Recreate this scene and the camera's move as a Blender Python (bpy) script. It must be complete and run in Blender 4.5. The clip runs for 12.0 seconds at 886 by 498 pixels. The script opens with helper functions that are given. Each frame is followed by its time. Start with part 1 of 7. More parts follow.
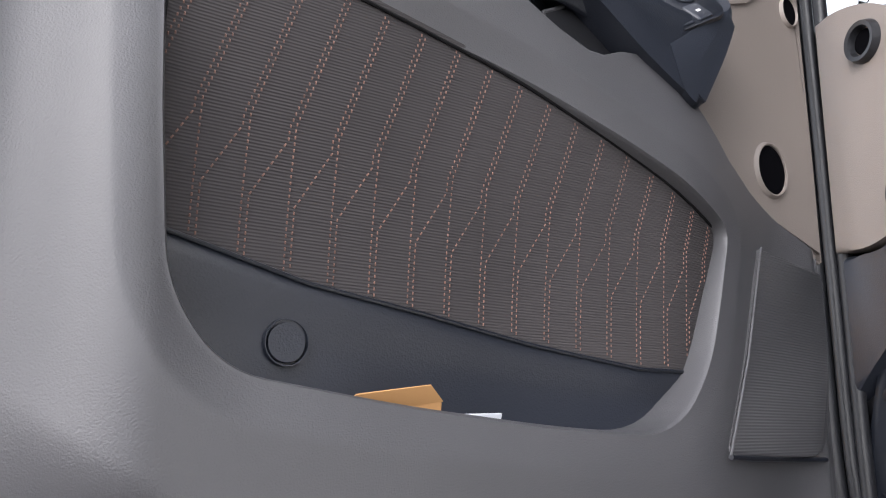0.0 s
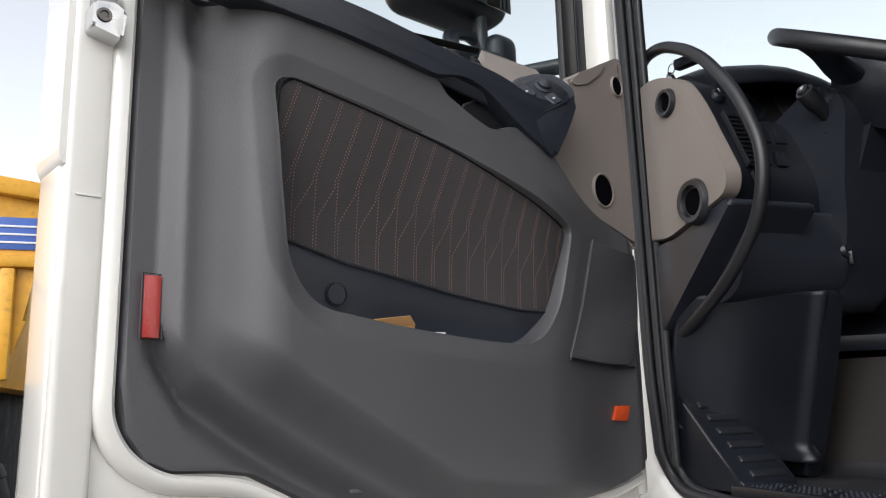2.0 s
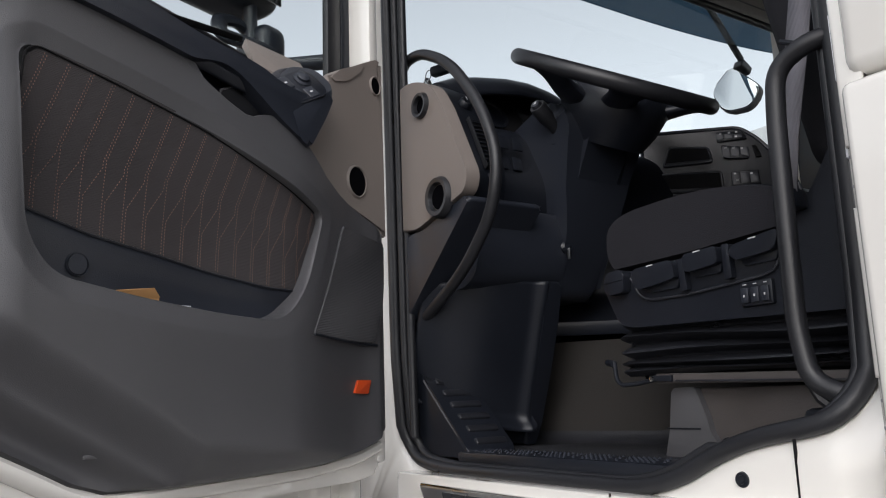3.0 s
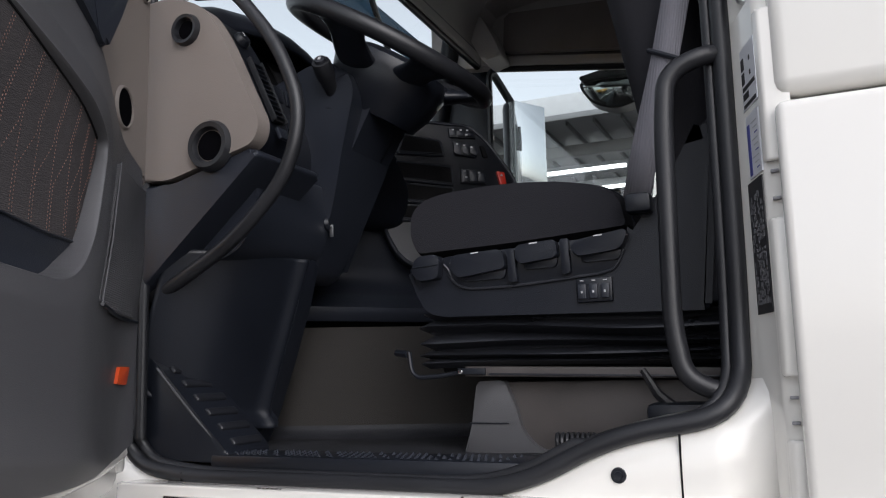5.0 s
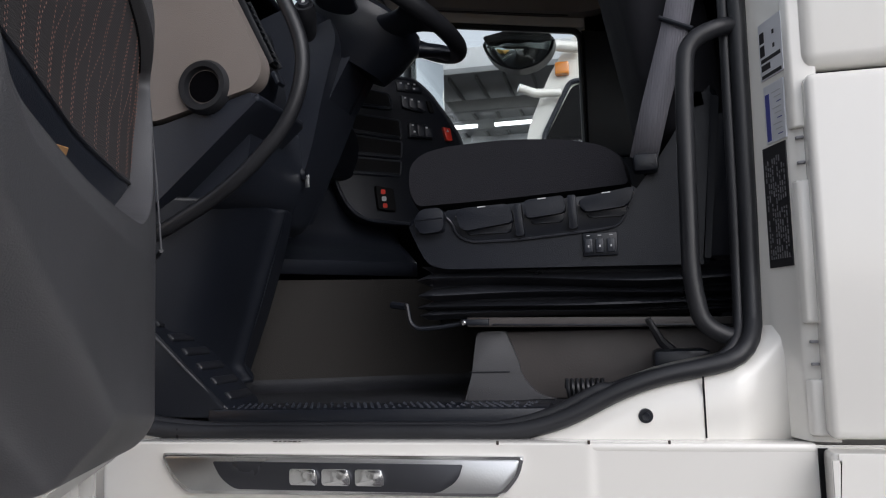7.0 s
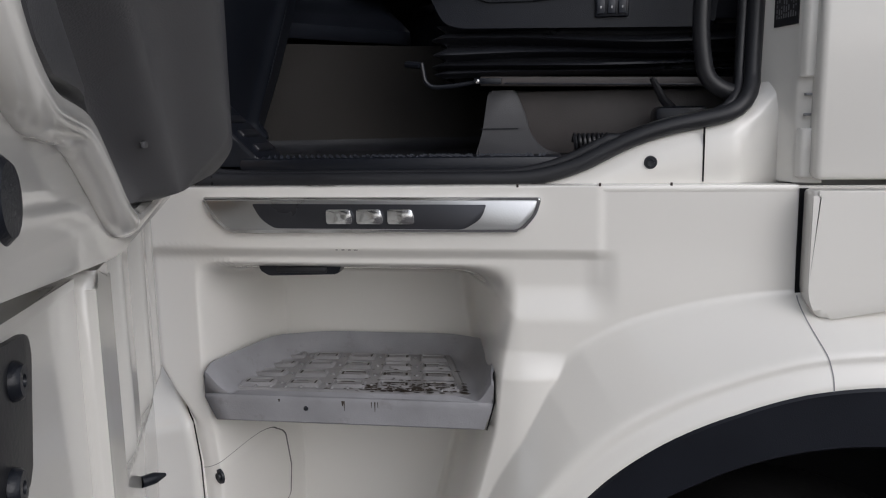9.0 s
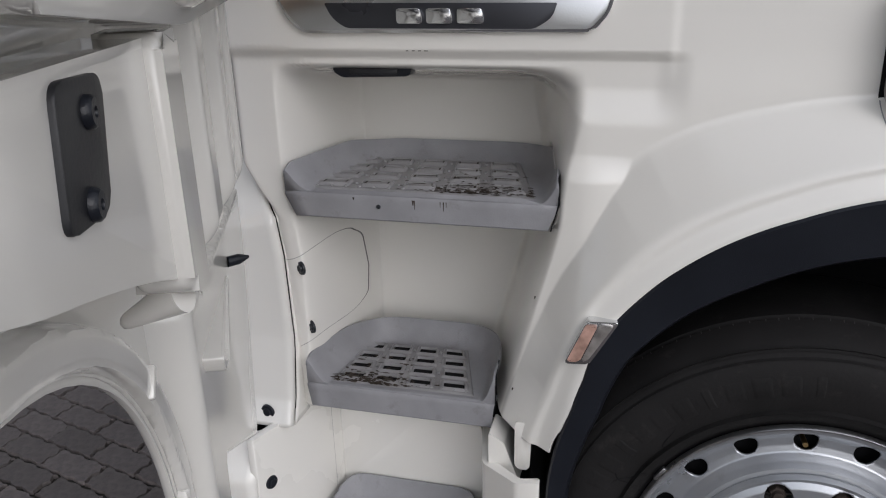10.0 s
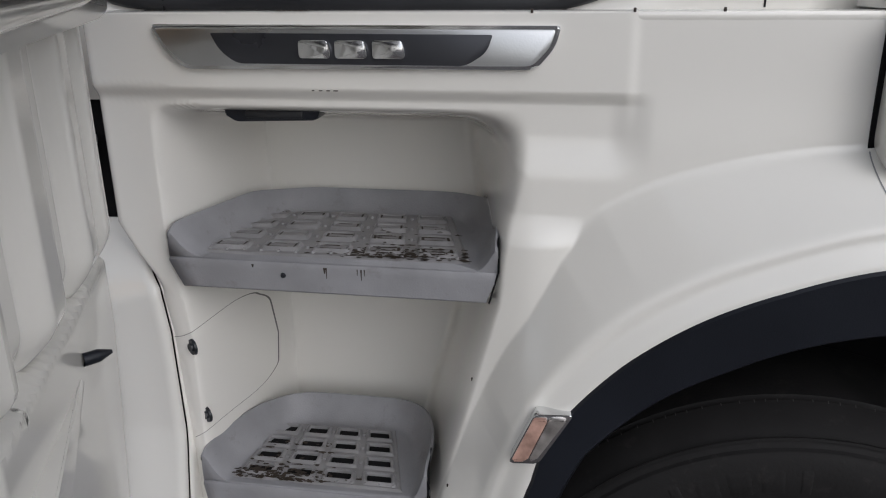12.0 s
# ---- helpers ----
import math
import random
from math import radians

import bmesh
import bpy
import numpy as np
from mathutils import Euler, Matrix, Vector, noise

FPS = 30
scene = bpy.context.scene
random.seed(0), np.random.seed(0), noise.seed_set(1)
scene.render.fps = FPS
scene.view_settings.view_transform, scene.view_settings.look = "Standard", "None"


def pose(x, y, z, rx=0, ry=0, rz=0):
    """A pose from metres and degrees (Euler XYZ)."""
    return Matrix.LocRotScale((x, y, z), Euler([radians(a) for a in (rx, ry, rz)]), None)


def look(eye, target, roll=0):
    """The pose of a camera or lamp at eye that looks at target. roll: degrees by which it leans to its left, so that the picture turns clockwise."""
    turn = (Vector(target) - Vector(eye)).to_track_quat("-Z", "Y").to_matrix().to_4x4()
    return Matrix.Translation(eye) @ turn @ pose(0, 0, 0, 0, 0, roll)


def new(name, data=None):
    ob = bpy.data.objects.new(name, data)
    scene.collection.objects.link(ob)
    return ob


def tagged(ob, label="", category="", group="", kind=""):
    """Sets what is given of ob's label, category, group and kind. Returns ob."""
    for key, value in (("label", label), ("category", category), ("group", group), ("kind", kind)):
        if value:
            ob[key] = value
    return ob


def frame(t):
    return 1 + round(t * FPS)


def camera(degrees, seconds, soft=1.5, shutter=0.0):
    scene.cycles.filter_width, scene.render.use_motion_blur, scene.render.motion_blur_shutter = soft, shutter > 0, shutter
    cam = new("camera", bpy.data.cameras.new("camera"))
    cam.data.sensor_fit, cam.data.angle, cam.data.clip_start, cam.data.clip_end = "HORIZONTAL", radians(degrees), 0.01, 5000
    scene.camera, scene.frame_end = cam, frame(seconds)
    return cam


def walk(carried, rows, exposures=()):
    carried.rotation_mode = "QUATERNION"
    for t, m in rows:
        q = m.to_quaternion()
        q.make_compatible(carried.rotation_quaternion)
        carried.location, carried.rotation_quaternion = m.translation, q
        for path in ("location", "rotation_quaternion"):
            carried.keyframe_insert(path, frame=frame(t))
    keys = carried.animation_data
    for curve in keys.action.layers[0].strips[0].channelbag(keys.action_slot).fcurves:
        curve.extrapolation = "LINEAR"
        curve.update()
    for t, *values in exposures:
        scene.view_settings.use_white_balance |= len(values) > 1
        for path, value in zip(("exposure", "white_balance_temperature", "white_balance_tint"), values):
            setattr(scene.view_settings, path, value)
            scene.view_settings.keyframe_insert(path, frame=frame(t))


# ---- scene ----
cam = camera(58.0, 12.0, soft=1.1)
PATH = [
    (0, (-0.727, 0.101, 1.724), (-0.341, 2.017, 2.148), 0.7),
    (0.5, (-0.714, -0.048, 1.692), (-0.342, 1.875, 2.096), 0.3),
    (0.7, (-0.704, -0.118, 1.687), (-0.347, 1.806, 2.093), -0.4),
    (1, (-0.713, -0.184, 1.674), (-0.35, 1.739, 2.086), -0.3),
    (1.5, (-0.813, -0.283, 1.647), (-0.36, 1.621, 2.061), -1.1),
    (2, (-0.916, -0.376, 1.624), (-0.3, 1.485, 2.017), -1.5),
    (2.2, (-0.945, -0.426, 1.611), (-0.284, 1.422, 2.0), -1.4),
    (2.5, (-0.941, -0.485, 1.586), (-0.159, 1.316, 1.968), -1.5),
    (2.8, (-0.91, -0.489, 1.581), (0.045, 1.227, 1.956), -1.7),
    (3, (-0.903, -0.484, 1.586), (0.194, 1.148, 1.949), -2.0),
    (3.3, (-0.931, -0.438, 1.578), (0.367, 1.038, 1.947), -2.0),
    (3.5, (-0.959, -0.419, 1.597), (0.442, 0.966, 1.938), -2.0),
    (3.7, (-1.005, -0.385, 1.6), (0.503, 0.885, 1.935), -2.0),
    (5.3, (-1.093, 0.047, 1.611), (0.73, 0.815, 1.902), -1.3),
    (5.5, (-1.149, 0.074, 1.614), (0.679, 0.834, 1.9), -1.4),
    (6, (-1.249, 0.112, 1.609), (0.602, 0.814, 1.894), -1.2),
    (6.5, (-1.195, 0.195, 1.601), (0.731, 0.677, 1.843), -1.6),
    (6.7, (-1.158, 0.22, 1.604), (0.778, 0.673, 1.827), -1.6),
    (8.3, (-1.25, 0.364, 1.552), (0.729, 0.587, 1.363), -1.0),
    (8.5, (-1.266, 0.382, 1.537), (0.707, 0.585, 1.28), -0.9),
    (9, (-1.283, 0.361, 1.54), (0.669, 0.652, 1.215), -1.0),
    (9.2, (-1.288, 0.346, 1.535), (0.635, 0.744, 1.156), -1.2),
    (9.5, (-1.296, 0.316, 1.517), (0.557, 0.865, 1.004), -1.8),
    (10, (-1.319, 0.317, 1.493), (0.482, 0.811, 0.777), -1.5),
    (10.5, (-1.335, 0.352, 1.474), (0.408, 0.771, 0.588), -1.4),
    (11, (-1.292, 0.367, 1.465), (0.461, 0.737, 0.575), -0.9),
    (11.5, (-1.206, 0.368, 1.466), (0.572, 0.704, 0.613), -0.6),
    (12, (-1.08, 0.358, 1.488), (0.775, 0.689, 0.817), -0.7),
]
EXPOSURES = [(0.0, 1.62, 6300, 14), (0.5, 1.92, 6300, 14), (1.0, 1.62, 6400, 11), (1.5, 1.22, 6400, 11), (2.0, 0.74, 6420, 11), (2.5, 0.52, 6420, 12), (3.0, 0.34, 6400, 13), (3.6, 0.16, 6420, 12), (5.5, 0.48, 6230, 14), (6.5, 0.33, 6230, 14),
             (7.4, -0.02, 6230, 13), (8.5, -0.25, 6260, 13), (9.5, -0.26, 6250, 13), (10.5, -0.18, 6230, 13), (11.5, -0.17, 6230, 13), (12.0, -0.30, 6220, 12)]
walk(cam, [(t, look(eye, target, roll)) for t, eye, target, roll in PATH], EXPOSURES)

# ---------------------------------------------------------------- world and light
GROUND = -0.08
world = bpy.data.worlds.new("overcast_sky")
scene.world = world
world.use_nodes = True
wn = world.node_tree
wn.nodes.clear()
w_out = wn.nodes.new("ShaderNodeOutputWorld")
w_bg = wn.nodes.new("ShaderNodeBackground")
w_sky = wn.nodes.new("ShaderNodeTexSky")
w_hsv = wn.nodes.new("ShaderNodeHueSaturation")
w_sky.sky_type = "NISHITA"
w_sky.sun_disc = False
w_sky.sun_elevation = radians(35)
w_sky.sun_rotation = radians(-130)
w_sky.dust_density = 2.0
w_sky.air_density = 1.2
w_hsv.inputs["Saturation"].default_value = 0.24
w_bg.inputs["Strength"].default_value = 0.17
wn.links.new(w_sky.outputs[0], w_hsv.inputs["Color"])
wn.links.new(w_hsv.outputs[0], w_bg.inputs[0])
wn.links.new(w_bg.outputs[0], w_out.inputs[0])
sun = new("sun", bpy.data.lights.new("sun", "SUN"))
sun.data.energy = 0.42
sun.data.angle = radians(60)
sun.data.color = (1.0, 0.985, 0.97)
sun.matrix_world = look((-6, -4.6, 6.4), (0, 0.5, 1.0))


# ---------------------------------------------------------------- materials
def material(name, colour, rough=0.5, metal=0.0, grain=0.0, scale=300.0, stain=0.12, stain_scale=6.0, coat=0.0, dirt=None, dirt_amount=0.0, spec=0.5, vary=0.0):
    """Principled surface with fine relief, a broad change of tone and optional dirt."""
    m = bpy.data.materials.new(name)
    m.use_nodes = True
    t = m.node_tree
    p = t.nodes["Principled BSDF"]
    p.inputs["Metallic"].default_value = metal
    p.inputs["Specular IOR Level"].default_value = spec
    p.inputs["Coat Weight"].default_value = coat
    p.inputs["Coat Roughness"].default_value = 0.06
    co = t.nodes.new("ShaderNodeTexCoord")
    big = t.nodes.new("ShaderNodeTexNoise")
    big.inputs["Scale"].default_value = stain_scale
    big.inputs["Detail"].default_value = 6.0
    t.links.new(co.outputs["Object"], big.inputs["Vector"])
    ramp = t.nodes.new("ShaderNodeMapRange")
    ramp.inputs[1].default_value, ramp.inputs[2].default_value = 0.3, 0.7
    ramp.inputs[3].default_value, ramp.inputs[4].default_value = 1.0 - stain, 1.0 + stain
    t.links.new(big.outputs["Fac"], ramp.inputs[0])
    mul = t.nodes.new("ShaderNodeVectorMath")
    mul.operation = "SCALE"
    mul.inputs[0].default_value = colour
    t.links.new(ramp.outputs[0], mul.inputs["Scale"])
    last = mul.outputs[0]
    if vary:
        info = t.nodes.new("ShaderNodeObjectInfo")
        rv = t.nodes.new("ShaderNodeMapRange")
        rv.inputs[3].default_value, rv.inputs[4].default_value = 1.0 - vary, 1.0 + vary
        t.links.new(info.outputs["Random"], rv.inputs[0])
        mv = t.nodes.new("ShaderNodeVectorMath")
        mv.operation = "SCALE"
        t.links.new(last, mv.inputs[0])
        t.links.new(rv.outputs[0], mv.inputs["Scale"])
        last = mv.outputs[0]
    if dirt:
        dn = t.nodes.new("ShaderNodeTexNoise")
        dn.inputs["Scale"].default_value = 22.0
        dn.inputs["Detail"].default_value = 9.0
        dn.inputs["Roughness"].default_value = 0.7
        t.links.new(co.outputs["Object"], dn.inputs["Vector"])
        dr = t.nodes.new("ShaderNodeMapRange")
        dr.inputs[1].default_value, dr.inputs[2].default_value = 0.62 - 0.2 * dirt_amount, 0.74
        dr.inputs[3].default_value, dr.inputs[4].default_value = 0.0, min(1.0, dirt_amount * 1.5)
        t.links.new(dn.outputs["Fac"], dr.inputs[0])
        mix = t.nodes.new("ShaderNodeMix")
        mix.data_type = "RGBA"
        t.links.new(dr.outputs[0], mix.inputs["Factor"])
        t.links.new(last, mix.inputs["A"])
        mix.inputs["B"].default_value = (*dirt, 1)
        last = mix.outputs["Result"]
    t.links.new(last, p.inputs["Base Color"])
    rr = t.nodes.new("ShaderNodeMapRange")
    rr.inputs[1].default_value, rr.inputs[2].default_value = 0.3, 0.7
    rr.inputs[3].default_value, rr.inputs[4].default_value = rough * 0.85, min(1.0, rough * 1.15)
    t.links.new(big.outputs["Fac"], rr.inputs[0])
    t.links.new(rr.outputs[0], p.inputs["Roughness"])
    if grain:
        fine = t.nodes.new("ShaderNodeTexNoise")
        fine.inputs["Scale"].default_value = scale
        fine.inputs["Detail"].default_value = 4.0
        t.links.new(co.outputs["Object"], fine.inputs["Vector"])
        bump = t.nodes.new("ShaderNodeBump")
        bump.inputs["Strength"].default_value = grain
        bump.inputs["Distance"].default_value = 0.001
        t.links.new(fine.outputs["Fac"], bump.inputs["Height"])
        t.links.new(bump.outputs[0], p.inputs["Normal"])
    return m


def ribbed(m, axis, per_metre, strength=0.6):
    """Adds fine parallel ribs to a material's relief."""
    t = m.node_tree
    co = t.nodes.new("ShaderNodeTexCoord")
    wave = t.nodes.new("ShaderNodeTexWave")
    wave.bands_direction = axis
    wave.inputs["Scale"].default_value = per_metre / 20 * 2 * math.pi
    t.links.new(co.outputs["Object"], wave.inputs["Vector"])
    bump = t.nodes.new("ShaderNodeBump")
    bump.inputs["Strength"].default_value = strength
    bump.inputs["Distance"].default_value = 0.001
    t.links.new(wave.outputs["Fac"], bump.inputs["Height"])
    t.links.new(bump.outputs[0], t.nodes["Principled BSDF"].inputs["Normal"])
    return m


def glass(name, tint=(0.95, 0.98, 0.97)):
    m = bpy.data.materials.new(name)
    m.use_nodes = True
    t = m.node_tree
    t.nodes.clear()
    out = t.nodes.new("ShaderNodeOutputMaterial")
    mix = t.nodes.new("ShaderNodeMixShader")
    clear = t.nodes.new("ShaderNodeBsdfTransparent")
    gloss = t.nodes.new("ShaderNodeBsdfGlossy")
    clear.inputs[0].default_value = (*tint, 1)
    gloss.inputs["Roughness"].default_value = 0.02
    mix.inputs[0].default_value = 0.05
    t.links.new(clear.outputs[0], mix.inputs[1])
    t.links.new(gloss.outputs[0], mix.inputs[2])
    t.links.new(mix.outputs[0], out.inputs[0])
    return m


def lamp_glow(name, colour, strength):
    m = bpy.data.materials.new(name)
    m.use_nodes = True
    p = m.node_tree.nodes["Principled BSDF"]
    p.inputs["Base Color"].default_value = (*colour, 1)
    p.inputs["Emission Color"].default_value = (*colour, 1)
    p.inputs["Emission Strength"].default_value = strength
    return m


WHITE = material("cream_white_paint", (0.83, 0.812, 0.766), 0.24, coat=0.8, stain=0.012, stain_scale=1.5)
WHITE_DOOR = material("white_door_paint", (0.73, 0.716, 0.678), 0.20, coat=0.9, stain=0.02, stain_scale=2)
DOOR_GREY = material("grained_grey_plastic", (0.076, 0.076, 0.082), 0.46, grain=0.5, scale=700, stain=0.06)
DARK = material("dark_blue_grey_plastic", (0.020, 0.0235, 0.033), 0.36, grain=0.4, scale=600, stain=0.1)
BLACK = material("black_plastic", (0.0105, 0.0125, 0.0180), 0.34, grain=0.3, scale=500, stain=0.15, spec=0.4)
LEVER = material("grey_lever_plastic", (0.027, 0.029, 0.036), 0.27, grain=0.3, scale=500, stain=0.1)
SEAT_PLASTIC = material("blue_black_seat_plastic", (0.0125, 0.0145, 0.0205), 0.36, grain=0.4, scale=600, stain=0.1, spec=0.3)
MAT = material("dark_floor_mat", (0.016, 0.017, 0.021), 0.62, grain=0.8, scale=260, stain=0.3, stain_scale=12, dirt=(0.07, 0.066, 0.062), dirt_amount=0.25)
RUBBER = material("black_rubber", (0.016, 0.0168, 0.020), 0.42, grain=0.25, scale=250, stain=0.2)
BELLOW = material("glossy_black_rubber", (0.016, 0.017, 0.021), 0.30, grain=0.2, scale=250, stain=0.2)
BEIGE = material("grey_beige_plastic", (0.22, 0.19, 0.172), 0.5, grain=0.4, scale=700, stain=0.05)
TRAY = material("grey_step_plastic", (0.27, 0.27, 0.285), 0.5, grain=0.5, scale=350, stain=0.12, stain_scale=14, dirt=(0.075, 0.062, 0.05), dirt_amount=0.25)
TREAD = material("dirty_step_tread", (0.25, 0.246, 0.252), 0.36, grain=0.4, scale=250, stain=0.16, stain_scale=20, dirt=(0.060, 0.040, 0.026), dirt_amount=0.30)
FABRIC = ribbed(material("woven_seat_fabric", (0.055, 0.051, 0.0525), 0.9, stain=0.12, spec=0.15), "Z", 430, 0.4)
SEAT_CLOTH = material("black_seat_cloth", (0.019, 0.019, 0.023), 0.9, grain=0.8, scale=900, stain=0.15, spec=0.2)
STITCH = material("orange_stitching", (0.19, 0.105, 0.083), 0.8, stain=0.25, stain_scale=15)
GRILLE = ribbed(material("ribbed_speaker_plastic", (0.072, 0.072, 0.077), 0.5, stain=0.05), "Z", 340, 0.4)
RED = material("red_reflector", (0.42, 0.035, 0.03), 0.25, grain=0.6, scale=400, coat=0.6)
ORANGE = material("orange_red_reflector", (0.75, 0.09, 0.02), 0.3, grain=0.6, scale=400, coat=0.4)
MUD = material("caked_mud", (0.035, 0.025, 0.018), 0.7, grain=0.8, scale=300, stain=0.4, stain_scale=60)
STEEL = material("brushed_steel", (0.62, 0.63, 0.64), 0.3, metal=1.0, grain=0.15, scale=300, stain=0.08)
CHROME = material("chrome", (0.75, 0.76, 0.77), 0.12, metal=1.0, stain=0.03)
SILVER = material("silver_rim_paint", (0.48, 0.50, 0.53), 0.30, metal=0.7, grain=0.2, scale=200, stain=0.08, dirt=(0.2, 0.18, 0.16), dirt_amount=0.2)
BADGE_DARK = material("dark_badge_plate", (0.05, 0.052, 0.06), 0.3, metal=0.5, stain=0.05)
TYRE = material("tyre_rubber", (0.0145, 0.0138, 0.014), 0.75, spec=0.22, grain=0.6, scale=160, stain=0.25, stain_scale=12, dirt=(0.07, 0.065, 0.06), dirt_amount=0.2)
BRASS = material("dull_brass", (0.42, 0.30, 0.14), 0.35, metal=1.0, stain=0.15, stain_scale=40)
# hub, screws and latch; also paints shade under the upper step's slots
HUB = material("dull_metal_and_slot_shade", (0.105, 0.099, 0.095), 0.30, metal=0.8, grain=0.4, scale=120, stain=0.3, stain_scale=15)
RUST = material("rusty_nut_steel", (0.06, 0.048, 0.042), 0.6, metal=0.6, grain=0.6, scale=250, stain=0.4, stain_scale=40)
# black plastic; also paints the shade in slots, gaps and hollows
LINER = material("black_plastic_and_gap_shade", (0.008, 0.008, 0.009), 0.8, spec=0.15, grain=0.5, scale=150, stain=0.2)
# almost black and without gloss: paints the shade inside the round vents
VOID = material("painted_duct_shade", (0.004, 0.004, 0.005), 0.95, spec=0.0, stain=0.1)
STICKER = material("white_sticker", (0.75, 0.76, 0.80), 0.4, stain=0.03)
DIM_PRINT = material("dim_grey_print", (0.17, 0.17, 0.18), 0.5, stain=0.1)
STICKER_DARK = material("black_sticker", (0.025, 0.025, 0.028), 0.35, stain=0.05)
PRINT = material("grey_print", (0.55, 0.55, 0.57), 0.5, stain=0.05)
BLUE_PRINT = material("blue_print", (0.08, 0.09, 0.35), 0.5, stain=0.05)
PAPER = material("brown_paper", (0.55, 0.30, 0.12), 0.7, grain=0.3, scale=200, stain=0.1)
CARD = material("white_card", (0.75, 0.77, 0.82), 0.5, stain=0.04)
HAZARD = material("red_switch", (0.7, 0.04, 0.02), 0.35, stain=0.05)
BELT = ribbed(material("grey_belt_webbing", (0.19, 0.185, 0.21), 0.75, stain=0.08), "Y", 400, 0.5)
TUNNEL = material("brown_grey_carpet", (0.029, 0.0265, 0.0245), 0.80, grain=0.9, scale=500, stain=0.15, spec=0.3)
LOCKER = material("brown_grey_lining", (0.24, 0.215, 0.205), 0.6, grain=0.5, scale=400, stain=0.08)
HEADLINER = material("grey_headliner", (0.58, 0.565, 0.55), 0.85, grain=0.5, scale=400, stain=0.06)
YELLOW = material("yellow_machine_paint", (0.72, 0.36, 0.03), 0.45, stain=0.15, dirt=(0.18, 0.07, 0.03), dirt_amount=0.35)
BLUE = material("blue_lettering", (0.05, 0.12, 0.42), 0.5, stain=0.1)
AMBER = material("amber_lens", (0.75, 0.25, 0.03), 0.2, coat=0.8)
LENS = material("clear_lamp_lens", (0.50, 0.31, 0.25), 0.12, coat=1.0, grain=0.5, scale=120, stain=0.4, stain_scale=40)
REFLECTOR = material("lamp_reflector", (0.50, 0.47, 0.45), 0.18, metal=0.7, grain=0.6, scale=140, stain=0.35, stain_scale=45)
MIRROR = material("mirror_glass", (0.62, 0.65, 0.66), 0.02, metal=1.0, stain=0.01)
GLASS = glass("window_glass")
TINT = glass("tinted_glass", (0.13, 0.20, 0.25))
PAVER = material("concrete_paver", (0.108, 0.094, 0.091), 0.74, grain=1.0, scale=70, stain=0.38, stain_scale=45, dirt=(0.045, 0.041, 0.036), dirt_amount=0.5, vary=0.22)
JOINT = material("mossy_joint_soil", (0.022, 0.020, 0.016), 0.95, grain=1.0, scale=90, stain=0.4, stain_scale=15)
ASPHALT = material("yard_ground", (0.060, 0.054, 0.053), 0.85, grain=0.8, scale=60, stain=0.2, stain_scale=2)
CONCRETE = material("hall_cladding", (0.62, 0.64, 0.66), 0.7, stain=0.08)
HALL_DARK = material("hall_roof_underside", (0.24, 0.25, 0.26), 0.7, stain=0.1)
BOX_METAL = material("brown_grey_metal", (0.072, 0.064, 0.062), 0.55, grain=0.3, scale=300, stain=0.2, stain_scale=8, dirt=(0.08, 0.07, 0.065), dirt_amount=0.3)
SEAM_GREY = material("seam_shadow", (0.16, 0.155, 0.15), 0.8, stain=0.2)
TYRE_DUST = material("dusty_rubber", (0.045, 0.043, 0.041), 0.9, stain=0.3, stain_scale=20)
HALL_RIB = material("hall_roof_rib", (0.12, 0.125, 0.13), 0.7, stain=0.1)
TUBE_LIGHT = lamp_glow("lit_tube", (1.0, 1.0, 0.98), 4.0)


# ---------------------------------------------------------------- mesh helpers
def part(name, bm, mat, parent=None, label="", smooth=40, solid=0.0):
    """Links a bmesh as one mesh object, under a thing or part where one is given."""
    bmesh.ops.recalc_face_normals(bm, faces=bm.faces)
    me = bpy.data.meshes.new(name)
    bm.to_mesh(me)
    bm.free()
    me.materials.append(mat)
    if smooth:
        me.shade_smooth()
        me.set_sharp_from_angle(angle=radians(smooth))
    ob = new(name, me)
    if parent:
        ob.parent = parent
    if solid:
        mod = ob.modifiers.new("thickness", "SOLIDIFY")
        mod.thickness = solid
        mod.offset = -1
    if label:
        ob["label"] = label
    return ob


def thing(name, label, category, m=None, group="", kind=""):
    ob = new(name)
    if m is not None:
        ob.matrix_world = m
    return tagged(ob, label, category, group, kind)


def bm_of(verts, faces):
    bm = bmesh.new()
    vs = [bm.verts.new(v) for v in verts]
    for f in faces:
        if len(set(f)) >= 3:
            bm.faces.new([vs[i] for i in f])
    return bm


def join(*parts):
    bm = parts[0]
    for other in parts[1:]:
        me = bpy.data.meshes.new("tmp")
        other.to_mesh(me)
        other.free()
        bm.from_mesh(me)
        bpy.data.meshes.remove(me)
    return bm


def block(x0, x1, y0, y1, z0, z1, r=0.004, seg=2):
    bm = bmesh.new()
    bmesh.ops.create_cube(bm, size=1.0)
    for v in bm.verts:
        v.co = Vector((x0 + (v.co.x + 0.5) * (x1 - x0), y0 + (v.co.y + 0.5) * (y1 - y0), z0 + (v.co.z + 0.5) * (z1 - z0)))
    if r:
        bmesh.ops.bevel(bm, geom=bm.edges[:], offset=min(r, 0.49 * min(abs(x1 - x0), abs(y1 - y0), abs(z1 - z0))), segments=seg, profile=0.5, affect="EDGES")
    return bm


def turned(bm, m):
    bm.transform(m)
    return bm


